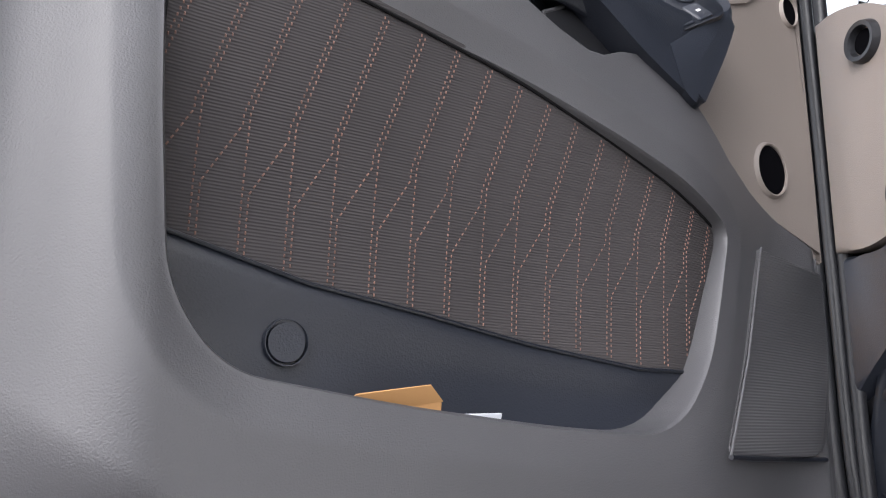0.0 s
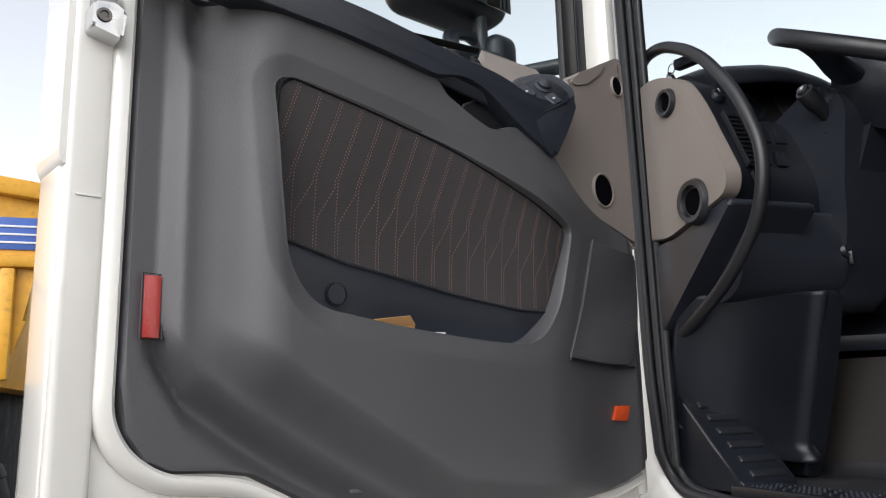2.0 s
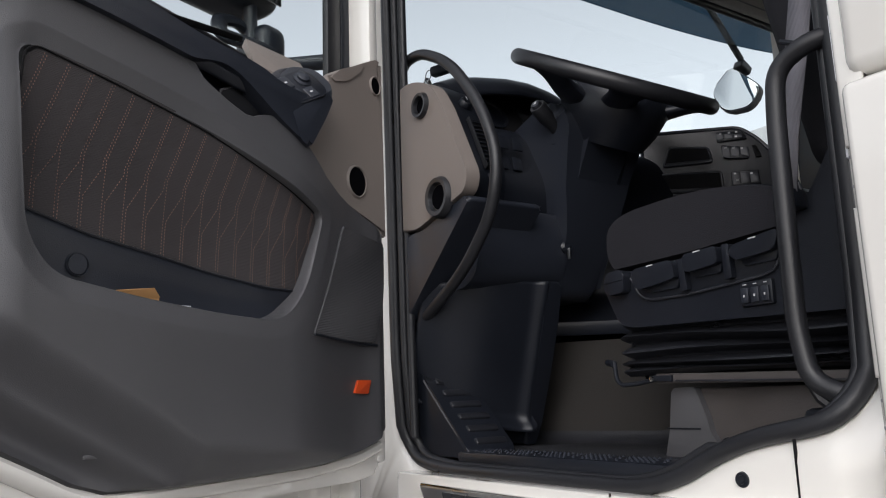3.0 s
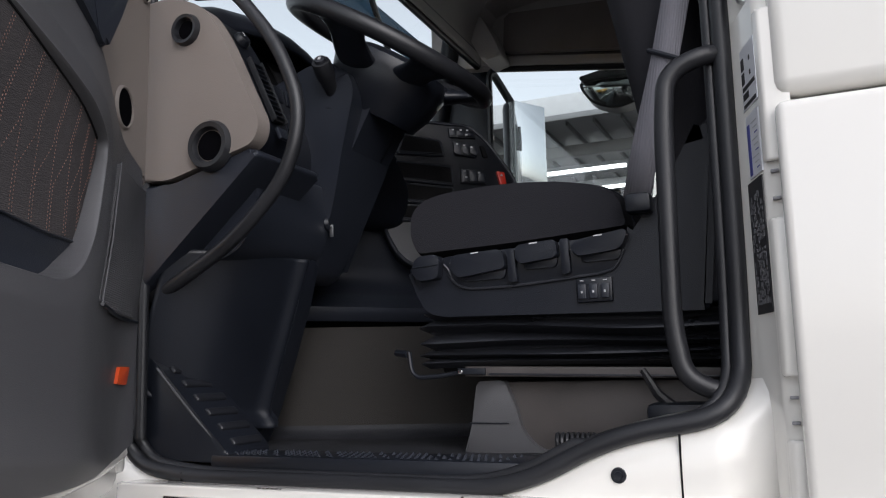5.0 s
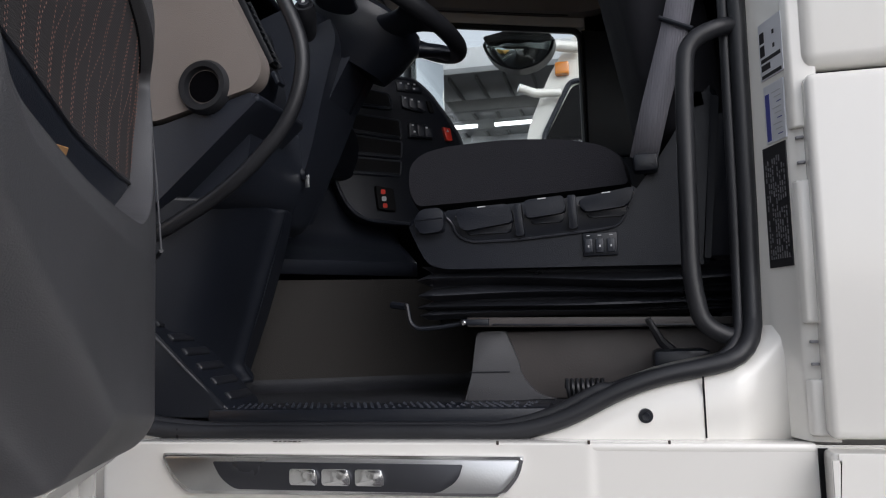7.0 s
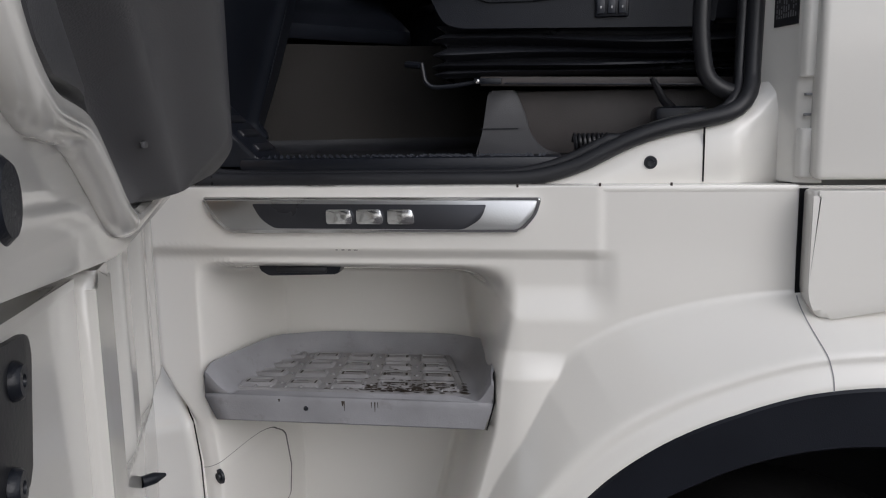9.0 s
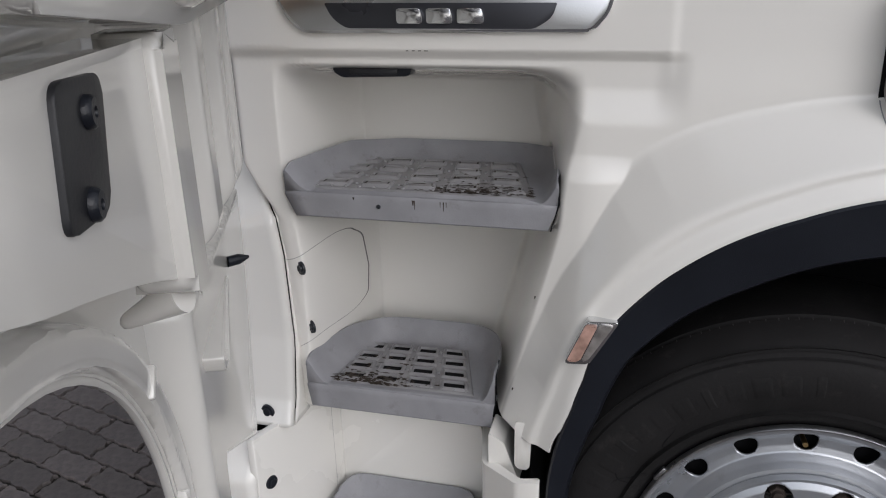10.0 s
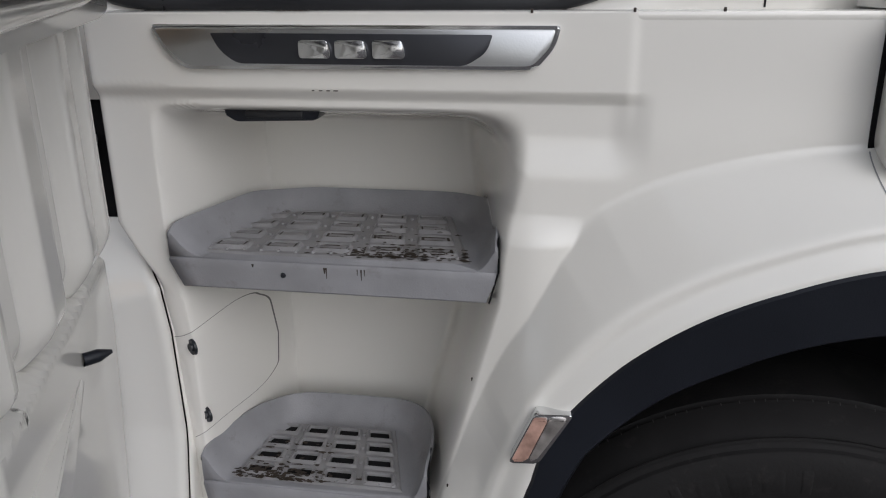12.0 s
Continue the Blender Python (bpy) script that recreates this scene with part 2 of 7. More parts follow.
def rounded(points, radius, seg=5, closed=True):
    """A polyline with its corners rounded; radius is one number or one a point."""
    out = []
    n = len(points)
    for i, p in enumerate(points):
        p = Vector(p)
        r = radius[i] if isinstance(radius, (list, tuple)) else radius
        if not closed and i in (0, n - 1) or not r:
            out.append(p)
            continue
        a, b = Vector(points[i - 1]), Vector(points[(i + 1) % n])
        da, db = a - p, b - p
        k = min(r, 0.48 * da.length, 0.48 * db.length)
        s, e = p + da.normalized() * k, p + db.normalized() * k
        for j in range(seg + 1):
            f = j / seg
            out.append(s * (1 - f) ** 2 + p * 2 * f * (1 - f) + e * f * f)
    return out


def prism(outline, place, d0, d1, bevel=0.003, seg=2):
    """A flat outline given thickness; place(a, b, d) gives the point."""
    n = len(outline)
    bm = bmesh.new()
    lo = [bm.verts.new(place(p[0], p[1], d0)) for p in outline]
    hi = [bm.verts.new(place(p[0], p[1], d1)) for p in outline]
    top = bm.faces.new(hi)
    bot = bm.faces.new(lo[::-1])
    for i in range(n):
        bm.faces.new((lo[i], lo[(i + 1) % n], hi[(i + 1) % n], hi[i]))
    if bevel:
        edges = [e for f in (top, bot) for e in f.edges]
        bmesh.ops.bevel(bm, geom=edges, offset=bevel, segments=seg, profile=0.5, affect="EDGES")
    return bm


def in_side(a, b, d):
    """Outline in (y, z), depth along x."""
    return Vector((d, a, b))


def in_front(a, b, d):
    """Outline in (x, z), depth along y."""
    return Vector((a, d, b))


def in_plan(a, b, d):
    """Outline in (x, y), height z."""
    return Vector((a, b, d))


def tube(points, radius, sides=10, closed=False, flat=1.0):
    pts = [Vector(p) for p in points]
    n = len(pts)
    bm = bmesh.new()
    rings = []
    up = None
    for i, p in enumerate(pts):
        a = pts[i - 1] if closed or i else p
        b = pts[(i + 1) % n] if closed or i < n - 1 else p
        d = (b - a).normalized()
        if up is None:
            up = d.orthogonal().normalized()
        up = (up - d * up.dot(d)).normalized()
        side = d.cross(up)
        r = radius(i / max(1, n - 1)) if callable(radius) else radius
        rings.append([bm.verts.new(p + up * (r * math.cos(2 * math.pi * k / sides)) + side * (r * flat * math.sin(2 * math.pi * k / sides))) for k in range(sides)])
    for i in range(n if closed else n - 1):
        a, b = rings[i], rings[(i + 1) % n]
        for k in range(sides):
            bm.faces.new((a[k], a[(k + 1) % sides], b[(k + 1) % sides], b[k]))
    if not closed:
        bm.faces.new(rings[0][::-1])
        bm.faces.new(rings[-1])
    return bm


def lathe(profile, m=None, steps=48):
    """Profile of (radius, height) turned about z, then moved by m."""
    bm = bmesh.new()
    rings = []
    for r, h in profile:
        if r < 1e-6:
            rings.append([bm.verts.new((0, 0, h))])
        else:
            rings.append([bm.verts.new((r * math.cos(2 * math.pi * k / steps), r * math.sin(2 * math.pi * k / steps), h)) for k in range(steps)])
    for a, b in zip(rings, rings[1:]):
        for k in range(steps):
            q = (k + 1) % steps
            if len(a) == 1 and len(b) == 1:
                continue
            if len(a) == 1:
                bm.faces.new((a[0], b[q], b[k]))
            elif len(b) == 1:
                bm.faces.new((a[k], a[q], b[0]))
            else:
                bm.faces.new((a[k], a[q], b[q], b[k]))
    if m is not None:
        bm.transform(m)
    return bm


def grid(nu, nv, f):
    """A sheet of nu x nv points, f(i, j) each."""
    verts = [f(i / (nu - 1), j / (nv - 1)) for i in range(nu) for j in range(nv)]
    faces = [(i * nv + j, (i + 1) * nv + j, (i + 1) * nv + j + 1, i * nv + j + 1) for i in range(nu - 1) for j in range(nv - 1)]
    me = bpy.data.meshes.new("sheet")
    me.from_pydata([tuple(v) for v in verts], [], faces)
    bm = bmesh.new()
    bm.from_mesh(me)
    bpy.data.meshes.remove(me)
    return bm


def ss(x, a=0.0, b=1.0):
    x = min(1.0, max(0.0, (x - a) / (b - a)))
    return x * x * (3 - 2 * x)


def lerp_line(points, x):
    """Height of an open line, its points sorted by the first number."""
    if x <= points[0][0]:
        return points[0][1]
    for (a, p), (b, q) in zip(points, points[1:]):
        if x <= b:
            return p + (q - p) * (x - a) / (b - a)
    return points[-1][1]


def inside(outline, x, y):
    """Distance to a closed outline, positive within."""
    best, odd = 1e9, False
    n = len(outline)
    for i in range(n):
        ax, ay = outline[i][0], outline[i][1]
        bx, by = outline[(i + 1) % n][0], outline[(i + 1) % n][1]
        dx, dy = bx - ax, by - ay
        k = max(0.0, min(1.0, ((x - ax) * dx + (y - ay) * dy) / (dx * dx + dy * dy + 1e-12)))
        best = min(best, (ax + k * dx - x) ** 2 + (ay + k * dy - y) ** 2)
        if (ay > y) != (by > y) and x < ax + (y - ay) * dx / (dy if dy else 1e-12):
            odd = not odd
    return math.sqrt(best) if odd else -math.sqrt(best)


def along(outline, d0, d1, place):
    return [place(p[0], p[1], d0) for p in outline]


# ---------------------------------------------------------------- ground
base = part("ground", grid(2, 2, lambda i, j: (-400 + 800 * i, -400 + 800 * j, GROUND - 0.02)), ASPHALT)
tagged(base, "dark grey paved yard ground reaching the horizon", "ground", kind="structure")

# ---------------------------------------------------------------- cab body
cab = thing("truck_cab", "cream white truck cab body with an open driver's door", "truck cab")

ARCH_Y, ARCH_Z = -0.12, 0.50
ARCH_LINE = [(0, 0.584), (13, 0.587), (22, 0.588), (28.6, 0.599), (33, 0.613), (40, 0.624), (50, 0.631), (60, 0.634), (70, 0.635), (79, 0.641), (95, 0.646), (200, 0.65)]
ARCH_INNER = [(0, 0.550), (15, 0.543), (23, 0.542), (36, 0.560), (50, 0.557), (60, 0.550), (200, 0.550)]


def step_front(z):
    """Front edge of the step panel."""
    return lerp_line([(0.55, 0.995), (0.72, 0.997), (0.925, 1.007), (1.0, 1.018), (1.06, 1.062), (1.11, 1.088), (1.43, 1.088)], z)


FLARE = [(0, 0.735), (14, 0.728), (20, 0.724), (31, 0.735), (43, 0.765), (50, 0.800), (56, 0.812), (62, 0.808), (71, 0.792), (80, 0.778), (95, 0.768), (140, 0.768)]


def bent(f, k=0.16):
    """A straight ramp from nought to one whose two bends are rounded."""
    f = min(1.0, max(0.0, f))
    if f < k:
        g = f * f / (2 * k)
    elif f > 1 - k:
        g = 1 - k - (1 - f) ** 2 / (2 * k)
    else:
        g = f - k / 2
    return g / (1 - k)


def step_depth(y, z):
    """How far the step panel lies inside the cab's side, x."""
    r = math.hypot(y - ARCH_Y, z - ARCH_Z)
    turn = math.degrees(math.atan2(z - ARCH_Z, y - ARCH_Y))
    outer, rim = lerp_line(FLARE, turn), lerp_line(ARCH_LINE, turn)
    flare = -0.094 * bent((outer - r) / (outer - rim - 0.044)) - 0.012 * (1 - ss(r, rim + 0.004, rim + 0.040))
    right = lerp_line([(0.5, 0.60), (0.60, 0.585), (1.02, 0.475), (1.1, 0.468), (1.43, 0.468)], z)
    left = lerp_line([(0.55, 0.975), (0.92, 0.972), (1.0, 0.980), (1.06, 0.995), (1.43, 0.995)], z)
    a_left = ss(left - y, 0.0, 0.065)
    soft = 0.024 * ss(z, 1.08, 1.24)
    a_right = ss(y - right, -0.012 - soft, 0.075 + soft)
    deep = 0.288 * ss(1.300 - z, 0.0, 0.050 + 0.9 * soft)
    alcove = deep * a_left * a_right
    band = ss(z, 1.20, 1.27)
    lip = 0.013 * ss(1.328 - z, 0.0, 0.022) * ss(y, 0.262, 0.325) * max(band, ss(y, 0.42, 0.50))
    lip += 0.0035 * (1 - ss(y, 0.288, 0.304)) * ss(z, 1.24, 1.34)
    shelf = -0.020 * ss(1.158 - z, 0.0, 0.050) * ss(y, 0.30, 0.42)
    edge = (0.012 + 0.038 * ss(z, 0.98, 1.06)) * ss(y, step_front(z) - 0.030, step_front(z) + 0.012) ** 2
    return min(flare, shelf) * (1 - a_right) + alcove + lip + edge


def step_panel_point(i, j):
    th = radians(4.5 + 128 * i)
    c, s = math.cos(th), math.sin(th)
    rim = lerp_line(ARCH_LINE, math.degrees(th))
    lo, hi = rim, 2.2
    for _ in range(26):
        r = (lo + hi) / 2
        y, z = ARCH_Y + r * c, ARCH_Z + r * s
        if y > step_front(z) or z > 1.428 or y < -0.7:
            hi = r
        else:
            lo = r
    r = rim + (lo - rim) * j
    y, z = ARCH_Y + r * c, ARCH_Z + r * s
    z += 0.080 * (1 - ss(y, 0.60, 0.68)) * max(0.0, 1 - 9 * i)
    return (step_depth(y, z), y, z)


part("step_panel", grid(500, 400, step_panel_point), WHITE, cab, "moulded white step panel with a flared wheel arch", solid=0.006)
# black rubber lip and housing inside the arch
def arch_ring(inner, outer, x0, x1, a0=2, a1=135, n=90):
    """A ring round the wheel between two lines of (angle, radius)."""
    bm = bmesh.new()
    rings = []
    for k in range(n + 1):
        turn = a0 + (a1 - a0) * k / n
        c, s = math.cos(radians(turn)), math.sin(radians(turn))
        r0, r1 = lerp_line(inner, turn), lerp_line(outer, turn) + 0.003
        rings.append([bm.verts.new((x, ARCH_Y + r * c, ARCH_Z + r * s)) for r, x in ((r1, x0), (r1 - 0.004, x0 - 0.004), (r0 + 0.006, x0 + 0.004), (r0, x0 + 0.014), (r0, x1), (r1, x1))])
    for a, b in zip(rings, rings[1:]):
        for k in range(6):
            bm.faces.new((a[k], a[(k + 1) % 6], b[(k + 1) % 6], b[k]))
    return bm


part("arch_trim", arch_ring(ARCH_INNER, ARCH_LINE, -0.106, -0.02), BLACK, cab, "black rubber wheel arch edging")
part("wheel_housing", arch_ring([(0, 0.605)], [(0, 0.63)], 0.0, 0.75, -20, 200), LINER, cab)
part("housing_wall", block(0.74, 0.76, -0.9, 0.75, 0.0, 1.2), LINER, cab)
part("under_cab", block(0.36, 2.0, 0.62, 1.16, 0.25, 1.42), LINER, cab)

# grey step trays
def dense_line(points, gap=0.012):
    out = []
    for a, b in zip(points, points[1:]):
        a, b = Vector(a), Vector(b)
        m = max(1, int((b - a).length / gap))
        out += [a.lerp(b, k / m) for k in range(m)]
    return out + [Vector(points[-1])]


def tray_shell(path, floor, top, walls, lip=None):
    """A moulded tray: a wall swept round its back and sides, a floor, and a folded front lip."""
    pts = dense_line(path)
    n = len(pts)
    mid = sum(pts, Vector((0, 0))) / n
    bm = bmesh.new()
    rows = []
    for k, p in enumerate(pts):
        d = (pts[min(n - 1, k + 1)] - pts[max(0, k - 1)]).normalized()
        inn = Vector((-d.y, d.x))
        if inn.dot(mid - p) < 0:
            inn = -inn
        if k in (0, n - 1):
            inn = Vector((0, 1 if p.y < mid.y else -1))
        f = k / (n - 1)
        w = lerp_line(walls, f)
        t = top(p.x, f)
        row = [(p.x - inn.x * 0.001, p.y - inn.y * 0.001, t - 0.010), (p.x, p.y, t - 0.001), (p.x + inn.x * 0.004, p.y + inn.y * 0.004, t)]
        for g in (0.12, 0.28, 0.45, 0.62, 0.78, 0.90, 1.0):
            o = 0.005 + w * g
            row.append((max(p.x + inn.x * o, 0.002 + pts[0].x), p.y + inn.y * o, floor + (t - floor) * (1 - g) ** 2.1))
        rows.append([bm.verts.new(v) for v in row])
    for a, b in zip(rows, rows[1:]):
        for k in range(len(a) - 1):
            bm.faces.new((a[k], b[k], b[k + 1], a[k + 1]))
    bm.faces.new([r[-1] for r in rows])
    if lip:
        y0, y1, zl, lean = lip
        for row, y in ((rows[0], y1), (rows[-1], y0)):
            corner = bm.verts.new((pts[0].x, y, floor))
            bm.faces.new(row[1:] + [corner])
        bars = []
        for k in range(17):
            f = k / 16
            y = y1 + (y0 - y1) * f
            yb = y1 - lean + (y0 + lean * 0.8 - y1 + lean) * f
            bars.append([bm.verts.new(v) for v in ((0.030, y, floor - 0.0005), (0.000, y, floor), (-0.0045, y, floor - 0.0015), (-0.0065, y, floor - 0.006), (-0.0070, y * 0.8 + yb * 0.2, floor - 0.014), (-0.0085, yb, zl + 0.003), (-0.006, yb, zl), (0.03, yb, zl - 0.004))])
        for a, b in zip(bars, bars[1:]):
            for k in range(7):
                bm.faces.new((a[k], b[k], b[k + 1], a[k + 1]))
    return bm


def tread_plate(fl, fr, bl, br, z, cols, rows=4, sunk=0.0006, embossed=False):
    """A raised plate between four corners; each cell is a raised rounded rim round a slot, open or nearly closed."""
    fl, fr, bl, br = (Vector(p) for p in (fl, fr, bl, br))

    def at(c, r, h):
        p = fl.lerp(fr, c).lerp(bl.lerp(br, c), r)
        return (p.x, p.y, z + h)

    steps = ((0.07, 0.09, 0.002, 0.10), (0.11, 0.14, 0.0056, 0.12), (0.15, 0.19, 0.0068, 0.10), (0.185, 0.235, 0.0058, 0.08), (0.195, 0.250, 0.0036, 0.06), (0.20, 0.255, sunk, 0.06))
    if embossed:
        steps = ((0.12, 0.17, 0.002, 0.10), (0.15, 0.22, 0.0064, 0.12), (0.18, 0.265, 0.0080, 0.10), (0.205, 0.31, 0.0066, 0.08), (0.215, 0.325, 0.0034, 0.06), (0.235, 0.36, 0.0034, 0.05))
    bm = bmesh.new()
    for c in range(cols):
        for r in range(rows):
            square = [bm.verts.new(at((c + a) / cols, (r + b) / rows, 0.002)) for a, b in ((0, 0), (1, 0), (1, 1), (0, 1))]
            loops = []
            for iy, ix, dz, cut in steps:
                loop = []
                for a, b, first in ((0, 0, 1), (1, 0, 0), (1, 1, 1), (0, 1, 0)):
                    ca, cb = (iy if a == 0 else 1 - iy), (ix if b == 0 else 1 - ix)
                    sa, sb = (1 if a == 0 else -1), (1 if b == 0 else -1)
                    arc = [(ca, cb + sb * cut), (ca + sa * cut * 0.2, cb + sb * cut * 0.3), (ca + sa * cut * 0.6, cb)]
                    loop += [bm.verts.new(at((c + p) / cols, (r + q) / rows, dz)) for p, q in (arc if first else arc[::-1])]
                loops.append(loop)
            for q in range(4):
                a, b, d = loops[0][3 * q:3 * q + 3]
                e = loops[0][(3 * q + 3) % 12]
                bm.faces.new((square[q], b, a))
                bm.faces.new((square[q], d, b))
                bm.faces.new((square[q], square[(q + 1) % 4], e, d))
            for p, q in zip(loops, loops[1:]):
                for k in range(12):
                    bm.faces.new((p[k], p[(k + 1) % 12], q[(k + 1) % 12], q[k]))
            if embossed:
                top = [bm.verts.new((v.co.x, v.co.y, z + 0.0058)) for v in loops[-1]]
                for k in range(12):
                    bm.faces.new((loops[-1][k], loops[-1][(k + 1) % 12], top[(k + 1) % 12], top[k]))
                bm.faces.new(top)
    # bevelled border down to the tray
    ring = [(-0.0, -0.0), (1.0, -0.0), (1.0, 1.0), (0.0, 1.0)]
    hi = [bm.verts.new(at(a, b, 0.002)) for a, b in ring]
    lo = [bm.verts.new(at(a + (a - 0.5) * 0.03, b + (b - 0.5) * 0.06, -0.002)) for a, b in ring]
    for k in range(4):
        bm.faces.new((hi[k], hi[(k + 1) % 4], lo[(k + 1) % 4], lo[k]))
    # grip studs between the slots and along the front
    studs = [(c / cols, (r + 0.5) / rows) for c in range(1, cols) for r in range(rows)] + [((k + 0.5) / (cols * 3), 0.035) for k in range(cols * 3)]
    for a, b in studs:
        bm = join(bm, lathe([(0.0034, 0), (0.0028, 0.003), (0.0, 0.004)], pose(*at(a, b, 0.002)), 6))
    return bm


def mud(corners, z, owner, seed):
    """Small irregular clumps of caked dirt, most of them along the front of a tread."""
    fl, fr, bl, br = (Vector(p) for p in corners)
    rnd = random.Random(seed)
    bm = bmesh.new()
    spots = [rnd.uniform(0.1, 0.95) for _ in range(5)]
    for k in range(340):
        c = min(1.0, max(0.0, rnd.gauss(rnd.choice(spots), 0.11)))
        r = min(0.95, abs(rnd.gauss(0.0, 0.10)) if k < 270 else rnd.random() * 0.7) - 0.02
        p = fl.lerp(fr, c).lerp(bl.lerp(br, c), r)
        a, size = rnd.uniform(-0.7, 0.7), rnd.uniform(0.0010, 0.0036)
        long = rnd.uniform(1.0, 3.2)
        base = z + (0.0048 if rnd.random() < 0.3 else 0.0)
        ring = []
        for q in range(7):
            t = 2 * math.pi * q / 7
            u, v = math.cos(t) * size * long * rnd.uniform(0.6, 1.2), math.sin(t) * size * rnd.uniform(0.6, 1.2)
            ring.append(bm.verts.new((p.x + u * math.sin(a) * 0.5 + v * math.cos(a), p.y + u * math.cos(a) - v * math.sin(a), base)))
        cap = bm.verts.new((p.x, p.y, base + size * 0.35))
        for q in range(7):
            bm.faces.new((ring[q], ring[(q + 1) % 7], cap))
    ob = part("caked_dirt", bm, MUD, owner, "dark brown caked dirt")
    ob["kind"] = "stuff"


def slot_dirt_and_shade(corners, z, cols, rows=4):
    """Broken dark lines in the grooves of the embossed pads, thicker towards the front: dirt and the slots' painted
    shade.
    """
    fl, fr, bl, br = (Vector(p) for p in corners)
    rnd = random.Random(31)
    bm = bmesh.new()

    def strip(c0, r0, c1, r1, w):
        a, b = (fl.lerp(fr, c / cols).lerp(bl.lerp(br, c / cols), r / rows) for c, r in ((c0, r0), (c1, r1)))
        n = Vector((-(b - a).y, (b - a).x)).normalized() * w
        bm.faces.new([bm.verts.new((*p, z)) for p in (a - n, b - n, b + n, a + n)])

    for c in range(cols):
        for r in range(rows):
            heavy = 1.5 if r < 2 and c > 1 else 1.0
            for r0 in (0.365, 0.635):
                if rnd.random() < 0.62 * heavy:
                    strip(c + 0.22 + 0.1 * rnd.random(), r + r0, c + 0.78 - 0.25 * rnd.random() / heavy, r + r0, 0.0014 * heavy)
            for c0 in (0.240, 0.760):
                if rnd.random() < 0.5 * heavy:
                    strip(c + c0, r + 0.34, c + c0, r + 0.66, 0.0014 * heavy)
    return bm


def tray(path, floor, top, walls, lip, corners, cols, slot_mat, sunk):
    owner = part("step", tray_shell(path, floor, top, walls, lip), TRAY, cab, "grey moulded plastic step, worn and dirty", solid=0.004)
    part("tread", tread_plate(*corners, floor + 0.001, cols, sunk=sunk, embossed=cols == 5), TREAD, owner, "slotted tread with brown dirt")
    # dark sheet under the tread, its colour stands in for the slots' shade
    part("slot_shade_floor", prism([corners[0], corners[1], corners[3], corners[2]], in_plan, floor + 0.0008, floor + 0.0016, 0), slot_mat, owner)
    if cols == 5:
        # mud-coloured strips, both dirt and the painted shade of the slot outlines
        part("slot_dirt_and_shade", slot_dirt_and_shade(corners, floor + 0.0071, cols), MUD, owner, "dark dirt and painted shade in the embossed slots")["kind"] = "stuff"
    mud(corners, floor + 0.0032, owner, cols)
    return owner


def ear(x, front):
    return front + (1 - front) * math.sqrt(max(0.0, min(1.0, (x + 0.004) / 0.022)))


upper = tray(rounded([(-0.004, 0.982), (0.10, 0.955), (0.283, 0.900), (0.283, 0.530), (0.12, 0.480), (-0.004, 0.470)], [0, .06, .09, .09, .07, 0], 8, closed=False), 1.066,
             lambda x, f: 1.066 + (0.052 - 0.012 * ss(x, 0.18, 0.28)) * ear(x, 0.74 if f < 0.5 else 0.62), [(0, 0.050), (0.25, 0.038), (0.5, 0.030), (0.75, 0.034), (1, 0.030)],
             (0.470, 0.982, 1.018, 0.02), ((0.022, 0.945), (0.030, 0.520), (0.245, 0.928), (0.248, 0.580)), 5, HUB, 0.0006)
middle = tray(rounded([(-0.004, 0.974), (0.09, 0.957), (0.238, 0.907), (0.238, 0.630), (0.10, 0.585), (-0.004, 0.582)], [0, .06, .09, .08, .06, 0], 8, closed=False), 0.655,
              lambda x, f: 0.655 + (0.062 - 0.014 * ss(x, 0.12, 0.23)) * ear(x, 0.80), [(0, 0.044), (0.3, 0.042), (0.5, 0.036), (0.75, 0.034), (1, 0.026)],
              (0.582, 0.974, 0.602, 0.008), ((0.016, 0.925), (0.018, 0.632), (0.188, 0.912), (0.192, 0.682)), 4, LINER, 0.0006)
for y, w, h in ((0.731, 0.0022, 0.009), (0.728, 0.001, 0.017), (0.680, 0.0008, 0.010), (0.674, 0.0012, 0.017), (0.669, 0.0008, 0.010), (0.845, 0.002, 0.005)):
    part("dirt_streak", prism([(y - w, 1.0605), (y + w, 1.0605), (y + 0.3 * w, 1.0605 - h), (y - 0.4 * w, 1.0605 - h)], lambda a, b, d: Vector((-0.0066 - 0.0375 * (1.0605 - b) - d, a, b)), 0.0, 0.0006, 0), MUD, upper)
part("rivet", lathe([(0.0, 0.004), (0.003, 0.003), (0.0045, 0.0)], pose(-0.0075, 0.797, 1.045, 0, -90, 0), 12), BLACK, upper)


def plug(y, z, x, yaw=0, r=0.013):
    """Round blanking plug set in the panel."""
    return lathe([(0, 0.004), (r * 0.55, 0.005), (r * 0.6, 0.002), (r, 0.002), (r * 1.1, -0.002)], pose(x, y, z, 0, -90, 0) @ pose(0, 0, 0, yaw, 0, 0), 20)


for y, z, x in ((0.972, 0.902, -0.002), (0.966, 0.770, -0.002)):
    part("blanking_plug", plug(y, z, step_depth(y, z) - 0.002, -35), BLACK, cab)


def line_strip(points, width, depth_at, lift):
    """A narrow seam following the panel."""
    bm = bmesh.new()
    n = len(points)
    prev = None
    for i, p in enumerate(points):
        a, b = Vector(points[max(0, i - 1)]), Vector(points[min(n - 1, i + 1)])
        d = (b - a).normalized()
        s = Vector((-d.y, d.x)) * width / 2
        pair = [bm.verts.new((depth_at(p[0] + k * s.x, p[1] + k * s.y) - lift, p[0] + k * s.x, p[1] + k * s.y)) for k in (1, -1)]
        if prev:
            bm.faces.new((prev[0], prev[1], pair[1], pair[0]))
        prev = pair
    return bm


